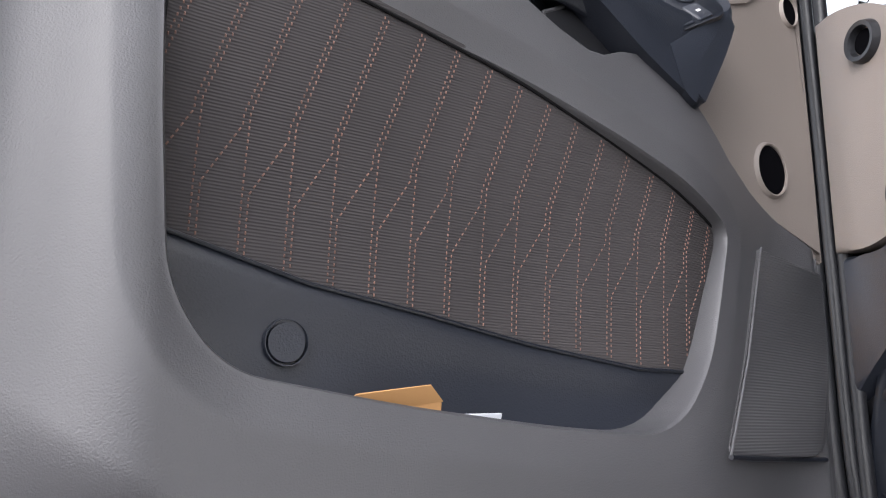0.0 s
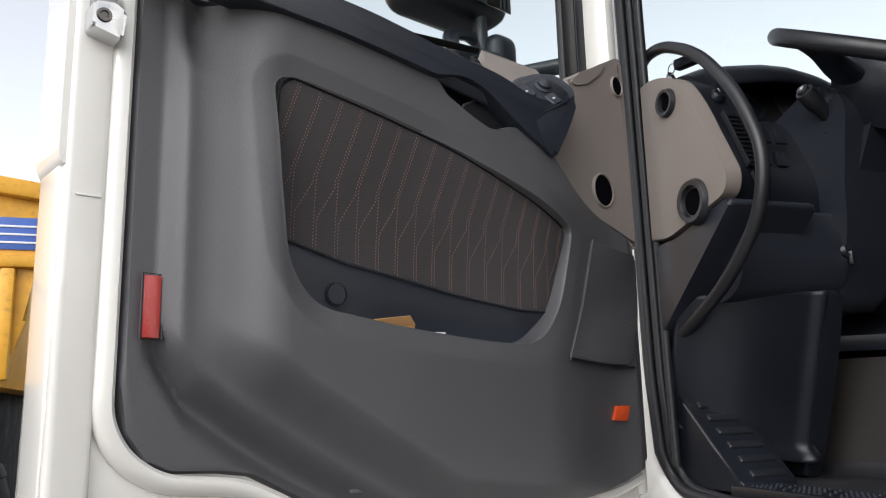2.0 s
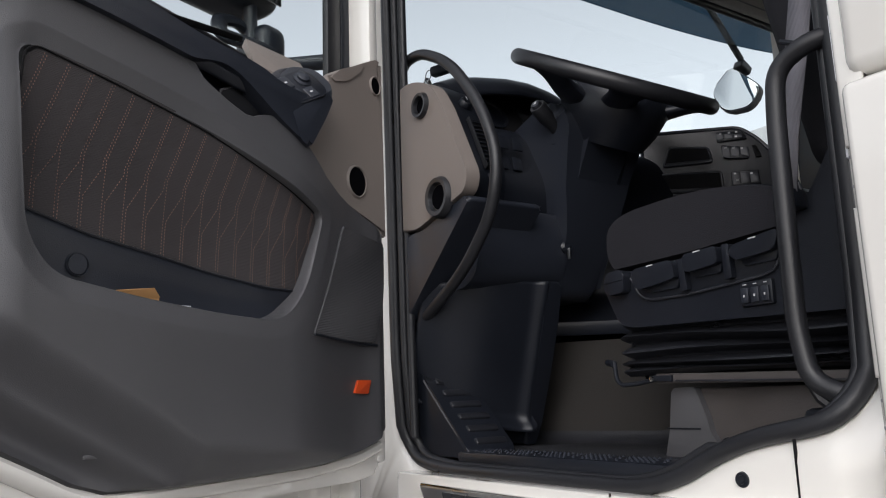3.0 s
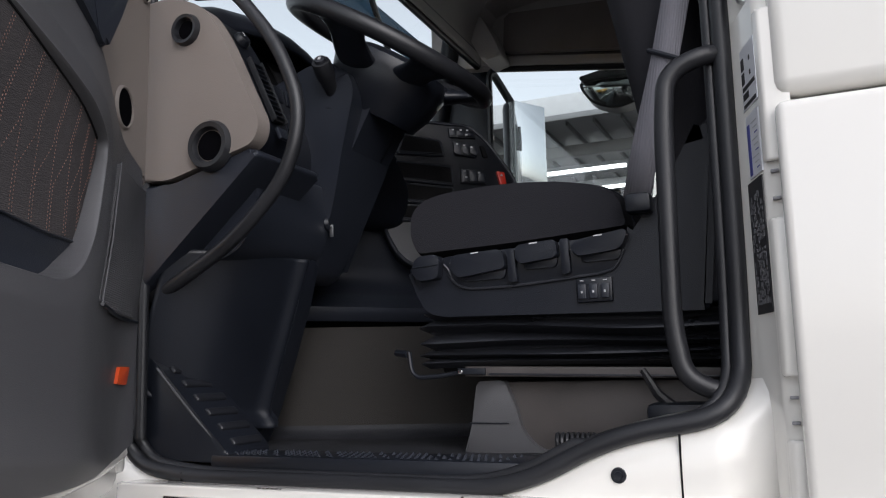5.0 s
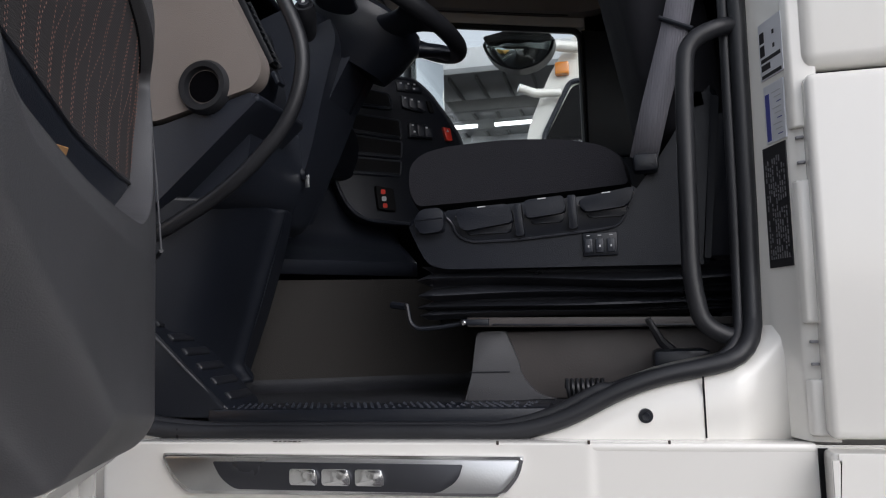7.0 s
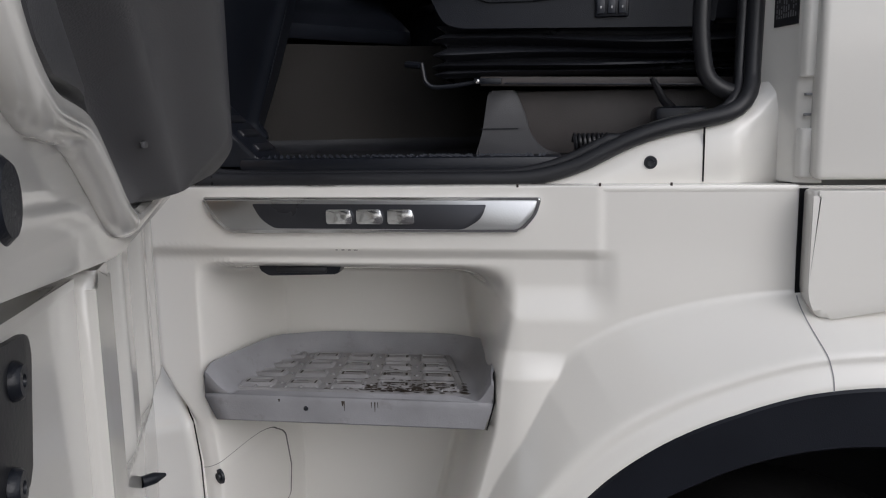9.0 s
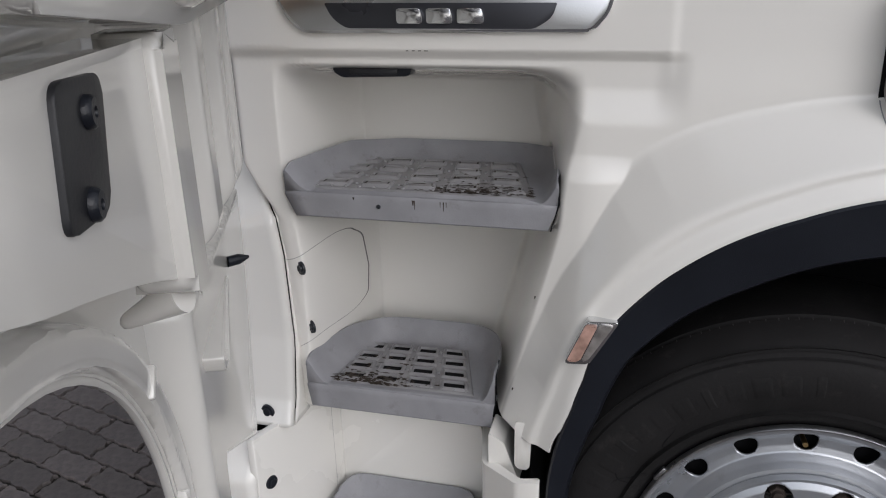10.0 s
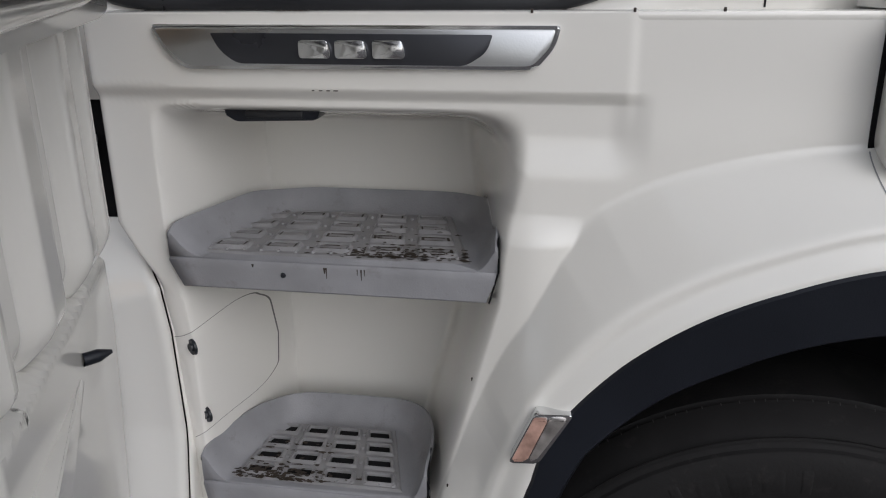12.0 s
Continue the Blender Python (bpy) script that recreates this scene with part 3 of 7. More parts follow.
cover = rounded([(1.018, 0.911), (0.985, 0.921), (0.959, 0.934), (0.945, 0.938), (0.935, 0.928), (0.927, 0.900), (0.924, 0.817), (0.926, 0.752), (0.936, 0.735), (0.955, 0.744), (0.970, 0.740), (0.994, 0.724)], [0, .01, .01, .01, .01, .012, 0, .012, .008, .008, .008, 0], 6, closed=False)
dense = []
for a, b in zip(cover, cover[1:]):
    dense += [a.lerp(b, k / 6) for k in range(6)]
part("cover_seam", line_strip(dense, 0.0009, step_depth, 0.0010), SEAM_GREY, cab)

# lamp under the upper lip
intake = part("step_lamp", prism(rounded([(0.733, 1.296), (0.740, 1.276), (0.865, 1.272), (0.885, 1.284), (0.880, 1.297)], 0.006), in_side, 0.030, 0.07, 0.004), BLACK, cab, "black step lamp under the panel lip")
part("lens", block(0.026, 0.034, 0.76, 0.85, 1.278, 1.289, 0.003), RUBBER, intake)

# sill badge
badge = thing("sill_badge", "brushed steel sill badge with a dark centre plate", "badge")
part("frame", prism(rounded([(0.962, 1.414), (0.391, 1.412), (0.398, 1.385), (0.423, 1.356), (0.915, 1.353), (0.942, 1.375)], [.006, .006, .02, .012, .012, .02]), in_side, -0.010, 0.01, 0.004, 3), CHROME, badge)
part("plate", prism(rounded([(0.955, 1.409), (0.398, 1.407), (0.404, 1.386), (0.427, 1.361), (0.911, 1.358), (0.936, 1.377)], [.004, .004, .02, .01, .01, .02]), in_side, -0.013, -0.008, 0.001), STEEL, badge)
part("centre_plate", prism(rounded([(0.871, 1.403), (0.479, 1.401), (0.487, 1.378), (0.515, 1.361), (0.834, 1.362), (0.858, 1.378)], [.003, .003, .02, .01, .01, .02]), in_side, -0.016, -0.012, 0.001), BADGE_DARK, badge)
for y0 in (0.743, 0.692, 0.640):
    part("emblem_bar", prism(rounded([(y0, 1.394), (y0 - 0.040, 1.394), (y0 - 0.044, 1.382), (y0 - 0.044, 1.370), (y0, 1.370)], 0.004), in_side, -0.020, -0.015, 0.001), CHROME, badge)

# bumper corner ahead of the steps
def bumper_point(i, j):
    z = 0.57 + (1.10 - 0.57) * j
    y0 = step_front(z) + 0.0015
    y = y0 + 0.32 * i
    out = lerp_line([(0.57, -0.052), (0.62, -0.030), (0.75, -0.004), (1.1, 0.012)], z)
    x = out + 0.010 * (1 - ss(i, 0, 0.03)) + 0.7 * max(0, i - 0.30) ** 2
    x += 0.06 * ss(z, 0.99 - 0.10 * i, 1.10)
    return (x, y, z)


part("bumper_corner", grid(50, 70, bumper_point), WHITE_DOOR, cab, "white bumper corner panel", solid=0.005)


def return_point(i, j):
    """Inner return of the bumper corner, closing the joint to the step panel."""
    z = 0.57 + 0.53 * j
    out = lerp_line([(0.57, -0.052), (0.62, -0.030), (0.75, -0.004), (1.1, 0.012)], z) + 0.06 * ss(z, 0.99, 1.10)
    return (out + 0.014 + 0.07 * i, step_front(z) + 0.0010 - 0.002 * i, z)


part("joint_return", grid(6, 40, return_point), WHITE, cab, solid=0.002)
part("blanking_plug", plug(1.053, 0.595, -0.040, -10, 0.015), BLACK, cab)


def foot_point(i, j):
    """Lower bumper corner beside the lowest step."""
    z = 0.20 + 0.365 * j
    y = 1.052 + 0.30 * i
    x = -0.13 + 0.055 * ss(z, 0.47, 0.56) + 0.9 * max(0, i - 0.28) ** 2 + 0.03 * (1 - ss(z, 0.20, 0.235)) + 0.012 * (1 - ss(i, 0, 0.05))
    return (x, y, z)


part("bumper_foot", grid(40, 40, foot_point), WHITE, cab, "white lower bumper corner", solid=0.005)

# lowest step
low = part("lower_step_surround", join(
    prism(rounded([(0.125, 0.975), (-0.116, 1.066), (-0.116, 1.050), (0.12, 0.960)], 0.003), in_plan, 0.29, 0.575, 0.003),
    prism(rounded([(0.985, 0.30), (0.985, 0.62), (0.668, 0.615), (0.645, 0.585), (0.628, 0.44), (0.612, 0.30)], [0, 0, .04, .04, .02, 0]), in_side, 0.120, 0.136, 0.004),
    prism(rounded([(-0.115, 0.478), (-0.115, 0.522), (-0.045, 0.600), (0.125, 0.632), (0.125, 0.612), (-0.035, 0.582), (-0.10, 0.515), (-0.10, 0.478)], [.004, .008, .015, .01, .01, .015, .008, .004]), lambda a, b, d: Vector((a, b, d + ((-0.19 * (b - 0.52) + 0.055 * ss(a, -0.03, 0.125)) if d > 0.45 else 0.0))), 0.385, 0.562, 0.003),
), WHITE, cab, "white lower step surround")
part("wall_seam", tube([(0.092, 0.9715, 0.315), (0.092, 0.9715, 0.588)], 0.0009, 6), LINER, low)
part("blanking_plug", turned(plug(0, 0, 0, 0, 0.014), pose(-0.085, 1.037, 0.455, 0, 0, 69)), BLACK, low)
# black plate added beside the low step, painting the shade behind it
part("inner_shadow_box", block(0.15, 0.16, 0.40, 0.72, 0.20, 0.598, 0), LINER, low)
part("step_lip", prism(rounded([(-0.135, 1.10), (-0.165, 0.98), (-0.185, 0.88), (-0.165, 0.47), (0.02, 0.47), (0.12, 0.60), (0.14, 1.0), (-0.03, 1.09)], [.02, .05, .05, .01, .02, .02, .02, .02]), in_plan, 0.20, 0.292, 0.012, 3), WHITE, low)
bottom = part("step", join(
    prism(rounded([(-0.10, 1.005), (-0.165, 0.90), (-0.168, 0.475), (-0.03, 0.475), (0.02, 0.60), (0.115, 0.655), (0.115, 0.955), (0.06, 0.985)], [.05, .06, .01, .01, .03, .05, .06, .02]), in_plan, 0.285, 0.299, 0.003),
    tray_shell(rounded([(-0.105, 1.000), (0.02, 0.975), (0.117, 0.945), (0.117, 0.655), (0.03, 0.618), (-0.06, 0.575)], [0, .05, .07, .06, .05, 0], 8, closed=False), 0.2985, lambda x, f: 0.304 + 0.050 * ss(f, 0.10, 0.34) * (1 - 0.5 * ss(f, 0.72, 0.98)), [(0, 0.05), (0.3, 0.050), (0.5, 0.044), (0.75, 0.034), (1, 0.030)]),
    prism(rounded([(-0.118, 0.478), (-0.118, 0.524), (-0.048, 0.600), (0.06, 0.620), (0.06, 0.478)], [.004, .008, .015, .01, .004]), in_plan, 0.297, 0.384, 0.004)), TRAY, cab, "grey lower step with slotted tread")
LOW = ((-0.100, 0.918), (-0.098, 0.640), (0.058, 0.930), (0.064, 0.705))
part("tread", tread_plate(*LOW, 0.300, 4), TREAD, bottom, "slotted tread with brown dirt")
# near-black sheet paints the shade inside the lowest step's slots
part("slot_shade_floor", prism([LOW[0], LOW[1], LOW[3], LOW[2]], in_plan, 0.3000, 0.3006, 0), LINER, bottom)
mud(LOW, 0.3022, bottom, 9)
for x, y in ((-0.005, 0.868), (-0.01, 0.735)):
    part("fixing_screw", lathe([(0.008, 0.0), (0.008, 0.003), (0.006, 0.0035), (0.003, 0.002), (0.0, 0.002)], pose(x, y, 0.301), 14), HUB, bottom)
part("flare_tab", prism(rounded([(0.532, 0.66), (0.500, 0.66), (0.503, 0.562), (0.515, 0.555), (0.532, 0.562)], 0.006), in_side, -0.065, -0.058, 0.002), WHITE, cab)
part("arch_foot", prism(rounded([(0.555, 0.60), (0.525, 0.515), (0.55, 0.51), (0.585, 0.55), (0.585, 0.62)], 0.004), in_side, -0.05, 0.02, 0.003), WHITE, cab)

# side marker lamp
marker = thing("side_marker_lamp", "clear and amber side marker lamp on the wheel arch", "lamp")
part("housing", prism(rounded([(0.440, 0.823), (0.405, 0.905), (0.352, 0.908), (0.398, 0.826)], 0.006), lambda a, b, d: Vector((-0.113 - d, a, b)), -0.02, 0.004, 0.002), CHROME, marker)
part("amber_lens", prism(rounded([(0.436, 0.830), (0.406, 0.900), (0.386, 0.902), (0.414, 0.832)], 0.005), lambda a, b, d: Vector((-0.113 - d, a, b)), 0.0, 0.010, 0.003), LENS, marker, "pinkish amber lens")
part("clear_lens", prism(rounded([(0.412, 0.832), (0.384, 0.902), (0.360, 0.903), (0.402, 0.833)], 0.005), lambda a, b, d: Vector((-0.113 - d, a, b)), 0.0, 0.009, 0.003), REFLECTOR, marker, "clear ribbed lens")

# cab side with the door opening
OPENING = rounded([(1.125, 2.90), (1.114, 2.15), (1.110, 1.72), (1.098, 1.455), (0.95, 1.437), (0.41, 1.437), (0.335, 1.455), (0.225, 1.512), (0.055, 1.545), (0.050, 1.75), (0.048, 2.05), (0.048, 2.90)],
                  [.06, .02, .05, .10, .05, .05, .05, .06, .06, .05, .05, .06], 6)


def at_rear(p):
    """One along the rear post, nought elsewhere."""
    return (1 - ss(p[0], 0.06, 0.12)) * ss(p[1], 1.53, 1.62)


def at_front(p):
    """One along the hinge post, nought elsewhere."""
    return ss(p[0], 1.03, 1.08) * ss(p[1], 1.46, 1.56)


def side_wall():
    """A wall sheet round the opening, with a turned-in edge."""
    n = len(OPENING)
    bm = bmesh.new()
    outer = []
    for p in OPENING:
        y, z = p[0], p[1]
        # push out to the cab's outer border
        oy = 1.27 if y > 0.62 else -0.035
        oz = 3.42 if z > 2.2 else 1.30
        if 1.56 < z < 2.88:
            q = (oy, z)
        elif z >= 2.88:
            q = (oy if abs(y - 0.62) > 0.5 else y, oz)
        else:
            q = (oy if (y > 1.09 or y < 0.06) else y, oz)
        outer.append(q)
    rows = []
    for p, q in zip(OPENING, outer):
        v = Vector((q[0] - p[0], q[1] - p[1]))
        L = v.length or 1
        u = v / L
        dx = 0.062 * at_rear(p) - 0.026 * at_front(p)
        rows.append([bm.verts.new(w) for w in (
            (0.095 + dx, p[0] - u.x * 0.012, p[1] - u.y * 0.012), (0.062 + dx, p[0] - u.x * 0.006, p[1] - u.y * 0.006), (0.058 + dx, p[0] + u.x * 0.012, p[1] + u.y * 0.012), (0.046 + dx, p[0] + u.x * 0.026, p[1] + u.y * 0.026), (0.042 + dx, p[0] + u.x * min(0.04, L), p[1] + u.y * min(0.04, L)), (0.040 + dx, q[0], q[1]))])
    for i in range(n):
        a, b = rows[i], rows[(i + 1) % n]
        for k in range(5):
            try:
                bm.faces.new((a[k], b[k], b[k + 1], a[k + 1]))
            except ValueError:
                pass
    return bm


part("side_wall", side_wall(), WHITE, cab, "cream white door frame", solid=0.003)
part("sill_ledge", block(0.002, 0.05, 0.0, 1.064, 1.418, 1.430, 0.004), WHITE, cab)
def seal_line(inward, depth, up=0.0):
    """A line along the opening, set inwards and deep."""
    return [in_side(p[0] - inward * (1 if p[0] > 0.6 else -1) * (1.0 + 0.35 * at_front(p)), p[1] + (up if p[1] < 1.5 else 0.0), depth + 0.045 * at_rear(p) - 0.024 * at_front(p)) for p in OPENING]


seal = part("door_seal", tube(seal_line(0.004, 0.050), 0.0135, 10, True), RUBBER, cab, "black rubber door seal")
part("inner_lip", tube(seal_line(0.022, 0.058, 0.008), 0.009, 10, True), RUBBER, seal)
part("trim_lip", tube([(0.044, 1.062, 1.50), (0.044, 1.066, 1.72), (0.044, 1.068, 2.15), (0.044, 1.072, 2.88)], 0.010, 10), RUBBER, seal)
part("blanking_plug", plug(0.219, 1.463, 0.0385, 0, 0.010), BLACK, cab)
part("jamb_joint", block(0.0375, 0.042, 0.136, 0.1385, 1.432, 1.518, 0), LINER, cab)
for z in (1.56, 1.66, 1.80, 1.92, 2.06, 2.20):
    part("hinge_clip", block(0.026, 0.044, 1.172 + 0.06 * (z - 1.7), 1.186 + 0.06 * (z - 1.7), z - 0.012, z + 0.012, 0.004), WHITE, cab)
for z in (1.79, 1.955):
    part("bump_stop", lathe([(0, 0.03), (0.010, 0.028), (0.013, 0.015), (0.011, 0.0)], pose(0.035, 1.180, z, 0, -90, 0), 16), BLACK, cab)

marks = random.Random(21)
for y, z, x in [(0.735 + 0.008 * k, 1.431, 0.001) for k in range(6)] + [(0.700 + 0.011 * k, 1.3235, 0.000) for k in range(4)]:
    w = marks.uniform(0.0012, 0.004)
    part("dirt_mark", block(x, x + 0.003, y - w, y + w, z - 0.0006, z + 0.0007, 0.0004, 1), MUD, cab)
for y, z in ((0.508, 0.885), (0.545, 0.70), (0.430, 1.43), (0.30, 1.431), (0.19, 1.431)):
    part("dirt_mark", block(step_depth(y, z) - 0.0008, step_depth(y, z) + 0.002, y - 0.0018, y + 0.0018, z - 0.0028, z + 0.0028, 0.0006, 1), MUD, cab)
part("jamb_joint", block(0.0375, 0.042, 0.962, 0.9640, 1.430, 1.446, 0), LINER, cab)
part("tray_gap", tube([(0.060, 0.4755, 1.118), (0.004, 0.4705, 1.112), (-0.006, 0.4685, 1.068), (-0.006, 0.482, 1.018)], 0.0016, 6), LINER, cab)
part("tray_gap", tube([(0.060, 0.586, 0.716), (0.002, 0.580, 0.712), (-0.006, 0.580, 0.655), (-0.006, 0.591, 0.602)], 0.0016, 6), LINER, cab)

# stickers on the slanting face of the rear door post
def on_post(a, b, d):
    """Place on the post's slanting face: a from its outer edge, b height, d off the face."""
    return Vector((0.018 + 0.949 * a - 0.316 * d, 0.010 + 0.316 * a + 0.949 * d, b))


def across(y):
    return (y - 0.008) / 0.026 * 0.063


def slab(y0, y1, z0, z1, d0, d1):
    return prism([(across(y0), z0), (across(y1), z0), (across(y1), z1), (across(y0), z1)], on_post, d0, d1, 0)


def sticker(name, y0, y1, z0, z1, mat, label):
    ob = thing(name, label, "sticker", group="stickers on the door post")
    part("sheet", slab(y0, y1, z0, z1, -0.001, 0.0012), mat, ob, smooth=0)
    return ob


def bar(y0, y1, z0, z1, mat, owner, name="print_bar"):
    part(name, slab(y0, y1, z0, z1, 0.0008, 0.0018), mat, owner, smooth=0)


warn = sticker("warning_sticker", 0.004, 0.030, 1.945, 2.030, STICKER, "white pictogram sticker on the door post")
for z in (2.008, 1.988):
    bar(0.0235, 0.0285, z - 0.008, z + 0.008, STICKER_DARK, warn, "pictogram")
    bar(0.012, 0.014, z - 0.003, z + 0.003, STICKER_DARK, warn)
bar(0.006, 0.028, 1.9705, 1.976, STICKER_DARK, warn)
bar(0.018, 0.028, 1.958, 1.967, STICKER_DARK, warn, "pictogram")
bar(0.006, 0.028, 1.947, 1.952, STICKER_DARK, warn)
info = sticker("data_sticker", 0.006, 0.028, 1.850, 1.935, STICKER, "pale blue data sticker on the door post")
bar(0.022, 0.0265, 1.853, 1.922, BLUE_PRINT, info)
for k in range(9):
    bar(0.009, 0.014 + 0.005 * ((k * 7) % 3) / 2, 1.858 + k * 0.0078, 1.8592 + k * 0.0078, BLUE_PRINT if k % 3 == 0 else PRINT, info)
plate = sticker("type_plate", 0.008, 0.034, 1.670, 1.846, STICKER_DARK, "black type plate sticker with fine grey print")
rows = random.Random(9)
for k in range(9):
    z = 1.682
    while z < 1.826:
        w = rows.uniform(0.003, 0.010)
        if rows.random() < 0.78:
            bar(0.0105 + 0.0025 * k, 0.0114 + 0.0025 * k, z, min(z + w, 1.83), DIM_PRINT, plate)
        z += w + 0.0025
latch = thing("door_striker", "steel door striker bolted to the door post", "striker")
part("base_plate", prism(rounded([(0.000, 2.100), (0.024, 2.100), (0.034, 2.125), (0.026, 2.165), (0.000, 2.165)], 0.006), in_side, 0.058, 0.072, 0.002), STEEL, latch)
part("pin", tube([(0.066, 0.014, 2.113), (0.030, 0.014, 2.116), (0.030, 0.014, 2.148), (0.066, 0.014, 2.151)], 0.005, 8), CHROME, latch)

# side panels behind the door
def panel_sheet(y0, y1, z0, z1, x=0.0, r=0.012):
    return block(x, x + 0.05, y0, y1, z0, z1, r, 3)


part("rear_panel", panel_sheet(-1.6, -0.011, 1.438, 1.928, -0.026), WHITE, cab, "white cab side panel")
part("rear_panel", panel_sheet(-1.6, -0.011, 1.938, 3.42, -0.014, 0.02), WHITE, cab, "white cab side panel")
part("rear_fairing", prism(rounded([(-0.006, 1.424), (-0.006, 1.262), (-0.022, 1.228), (-0.7, 1.345), (-0.7, 1.424)], [.008, .02, .02, 0, 0]), in_side, -0.048, 0.04, 0.011, 4), WHITE, cab, "white fairing behind the step panel")
part("fairing_gap", prism([(0.000, 1.424), (0.000, 1.258), (-0.012, 1.258), (-0.012, 1.424)], in_side, -0.0015, 0.01, 0), LINER, cab)
part("flare_joint", line_strip([(-0.002 - 0.030 * ss(k / 30, 0, 0.75), 1.258 - k * 0.0046) for k in range(31)], 0.0018, step_depth, 0.0008), TRAY, cab)
part("roof", block(0.03, 2.36, -1.6, 1.55, 3.40, 3.48, 0.03), WHITE, cab)
part("rear_wall", block(0.05, 2.32, -1.2, -1.15, 1.3, 3.42, 0.01), HEADLINER, cab)

part("door_post", join(prism([(0.0, -0.030), (0.006, -0.006), (0.012, 0.006), (0.018, 0.0095), (0.088, 0.033), (0.098, 0.046), (0.115, 0.048), (0.125, -0.030)], in_plan, 1.432, 2.085, 0), prism([(0.0, -0.030), (0.006, -0.006), (0.012, 0.002), (0.072, 0.012), (0.098, 0.046), (0.115, 0.048), (0.125, -0.030)], in_plan, 2.085, 3.0, 0)), WHITE, cab, "white rear door post")
for z0, z1 in ((1.44, 1.515), (1.590, 1.785), (1.858, 2.06), (2.09, 3.0)):
    part("post_strip", prism(rounded([(-0.004, -0.030), (-0.002, 0.001), (0.010, 0.0085), (0.020, -0.030)], [0, .004, .003, 0], 3), in_plan, z0, z1, 0.004, 3), WHITE, cab)
for z in (1.81, 1.845, 1.565, 1.535):
    part("edge_clip", block(-0.001, 0.008, -0.010, 0.000, z - 0.002, z + 0.002, 0.001), TRAY, cab)


# black plate set behind the hinge side to paint the gap's shade
part("hinge_gap_shade", block(0.10, 0.12, 1.06, 1.42, 0.30, 1.43, 0), LINER, cab)
part("hinge_bracket", prism(rounded([(1.145, 1.175), (1.125, 1.24), (1.165, 1.235), (1.17, 1.16)], 0.01), in_side, 0.05, 0.08, 0.004), TRAY, cab)

# ---------------------------------------------------------------- front wheel
wheel = thing("wheel_assembly", "silver ten-stud steel wheel with a worn tyre", "wheel", pose(-0.035, 0.012, 0.41, 0, -90, 0))
HOLES = 10
tyre_profile = [(0.288, -0.02), (0.300, 0.0), (0.318, 0.012), (0.345, 0.022), (0.385, 0.030), (0.42, 0.028), (0.448, 0.014), (0.462, -0.008), (0.472, -0.03), (0.477, -0.046), (0.468, -0.049), (0.468, -0.058), (0.478, -0.061), (0.480, -0.14), (0.478, -0.24), (0.465, -0.27), (0.40, -0.31), (0.288, -0.28)]
tyre = part("tyre", lathe(tyre_profile, None, 96), TYRE, wheel, "black tyre with raised sidewall lettering bars")
for r in (0.338, 0.436, 0.452):
    part("sidewall_rib", lathe([(r - 0.003, 0.018), (r, 0.031 if r < 0.4 else 0.024 - (r - 0.436) * 0.6), (r + 0.003, 0.018)], None, 96), TYRE, tyre)
SIDEWALL = sorted(tyre_profile[2:8])


def letter_bar(turn, r0, r1, half):
    """A low raised patch on the sidewall."""
    def at(i, j):
        edge = min(1.0, 8 * min(i, 1 - i, j, 1 - j))
        r, a = r0 + (r1 - r0) * i, radians(turn) + half * (2 * j - 1)
        return (r * math.cos(a), r * math.sin(a), lerp_line(SIDEWALL, r) - 0.0006 + 0.0016 * edge)
    return grid(9, 9, at)


for k in range(11):
    part("lettering_bar", letter_bar(2 + k * 6.6, 0.366, 0.410, 0.046 if k % 4 else 0.022), TYRE, tyre)
for k in range(4):
    part("lettering_bar", letter_bar(-40 + k * 4.5, 0.380, 0.392, 0.024), TYRE, tyre)
for turn, r0, r1, bend in ((60, 0.318, 0.372, 9), (66, 0.330, 0.395, -7), (86, 0.322, 0.385, 6), (91, 0.340, 0.405, -5), (99, 0.318, 0.360, 4), (48, 0.335, 0.362, -8)):
    line = []
    for k in range(12):
        f = k / 11
        r, a = r0 + (r1 - r0) * f, radians(turn + bend * f * f + 0.7 * math.sin(9 * f + turn))
        line.append((r * math.cos(a), r * math.sin(a), lerp_line(SIDEWALL, r) - 0.0002))
    part("sidewall_crack", tube(line, lambda f: 0.0004 + 0.0011 * math.sin(math.pi * f), 5), LINER, tyre)
sv, sf = [], []
for k in range(140):
    a = 2 * math.pi * (k + 0.3 * math.sin(7.3 * k)) / 140
    for r0, r1, h0, h1 in ((0.4745, 0.4785, -0.047, -0.038),):
        b = len(sv)
        for r, h, w in ((r0 - 0.002, h1, -1), (r0 - 0.002, h1, 1), (r1, h0, 1), (r1, h0, -1)):
            ang = a + 0.0016 * w
            sv.append((r * math.cos(ang), r * math.sin(ang), h))
        sf.append((b, b + 1, b + 2, b + 3))
sipes = part("shoulder_sipes", bm_of(sv, sf), TYRE_DUST, tyre, "dusty sipes on the tyre shoulder", smooth=0)
sipes["kind"] = "stuff"


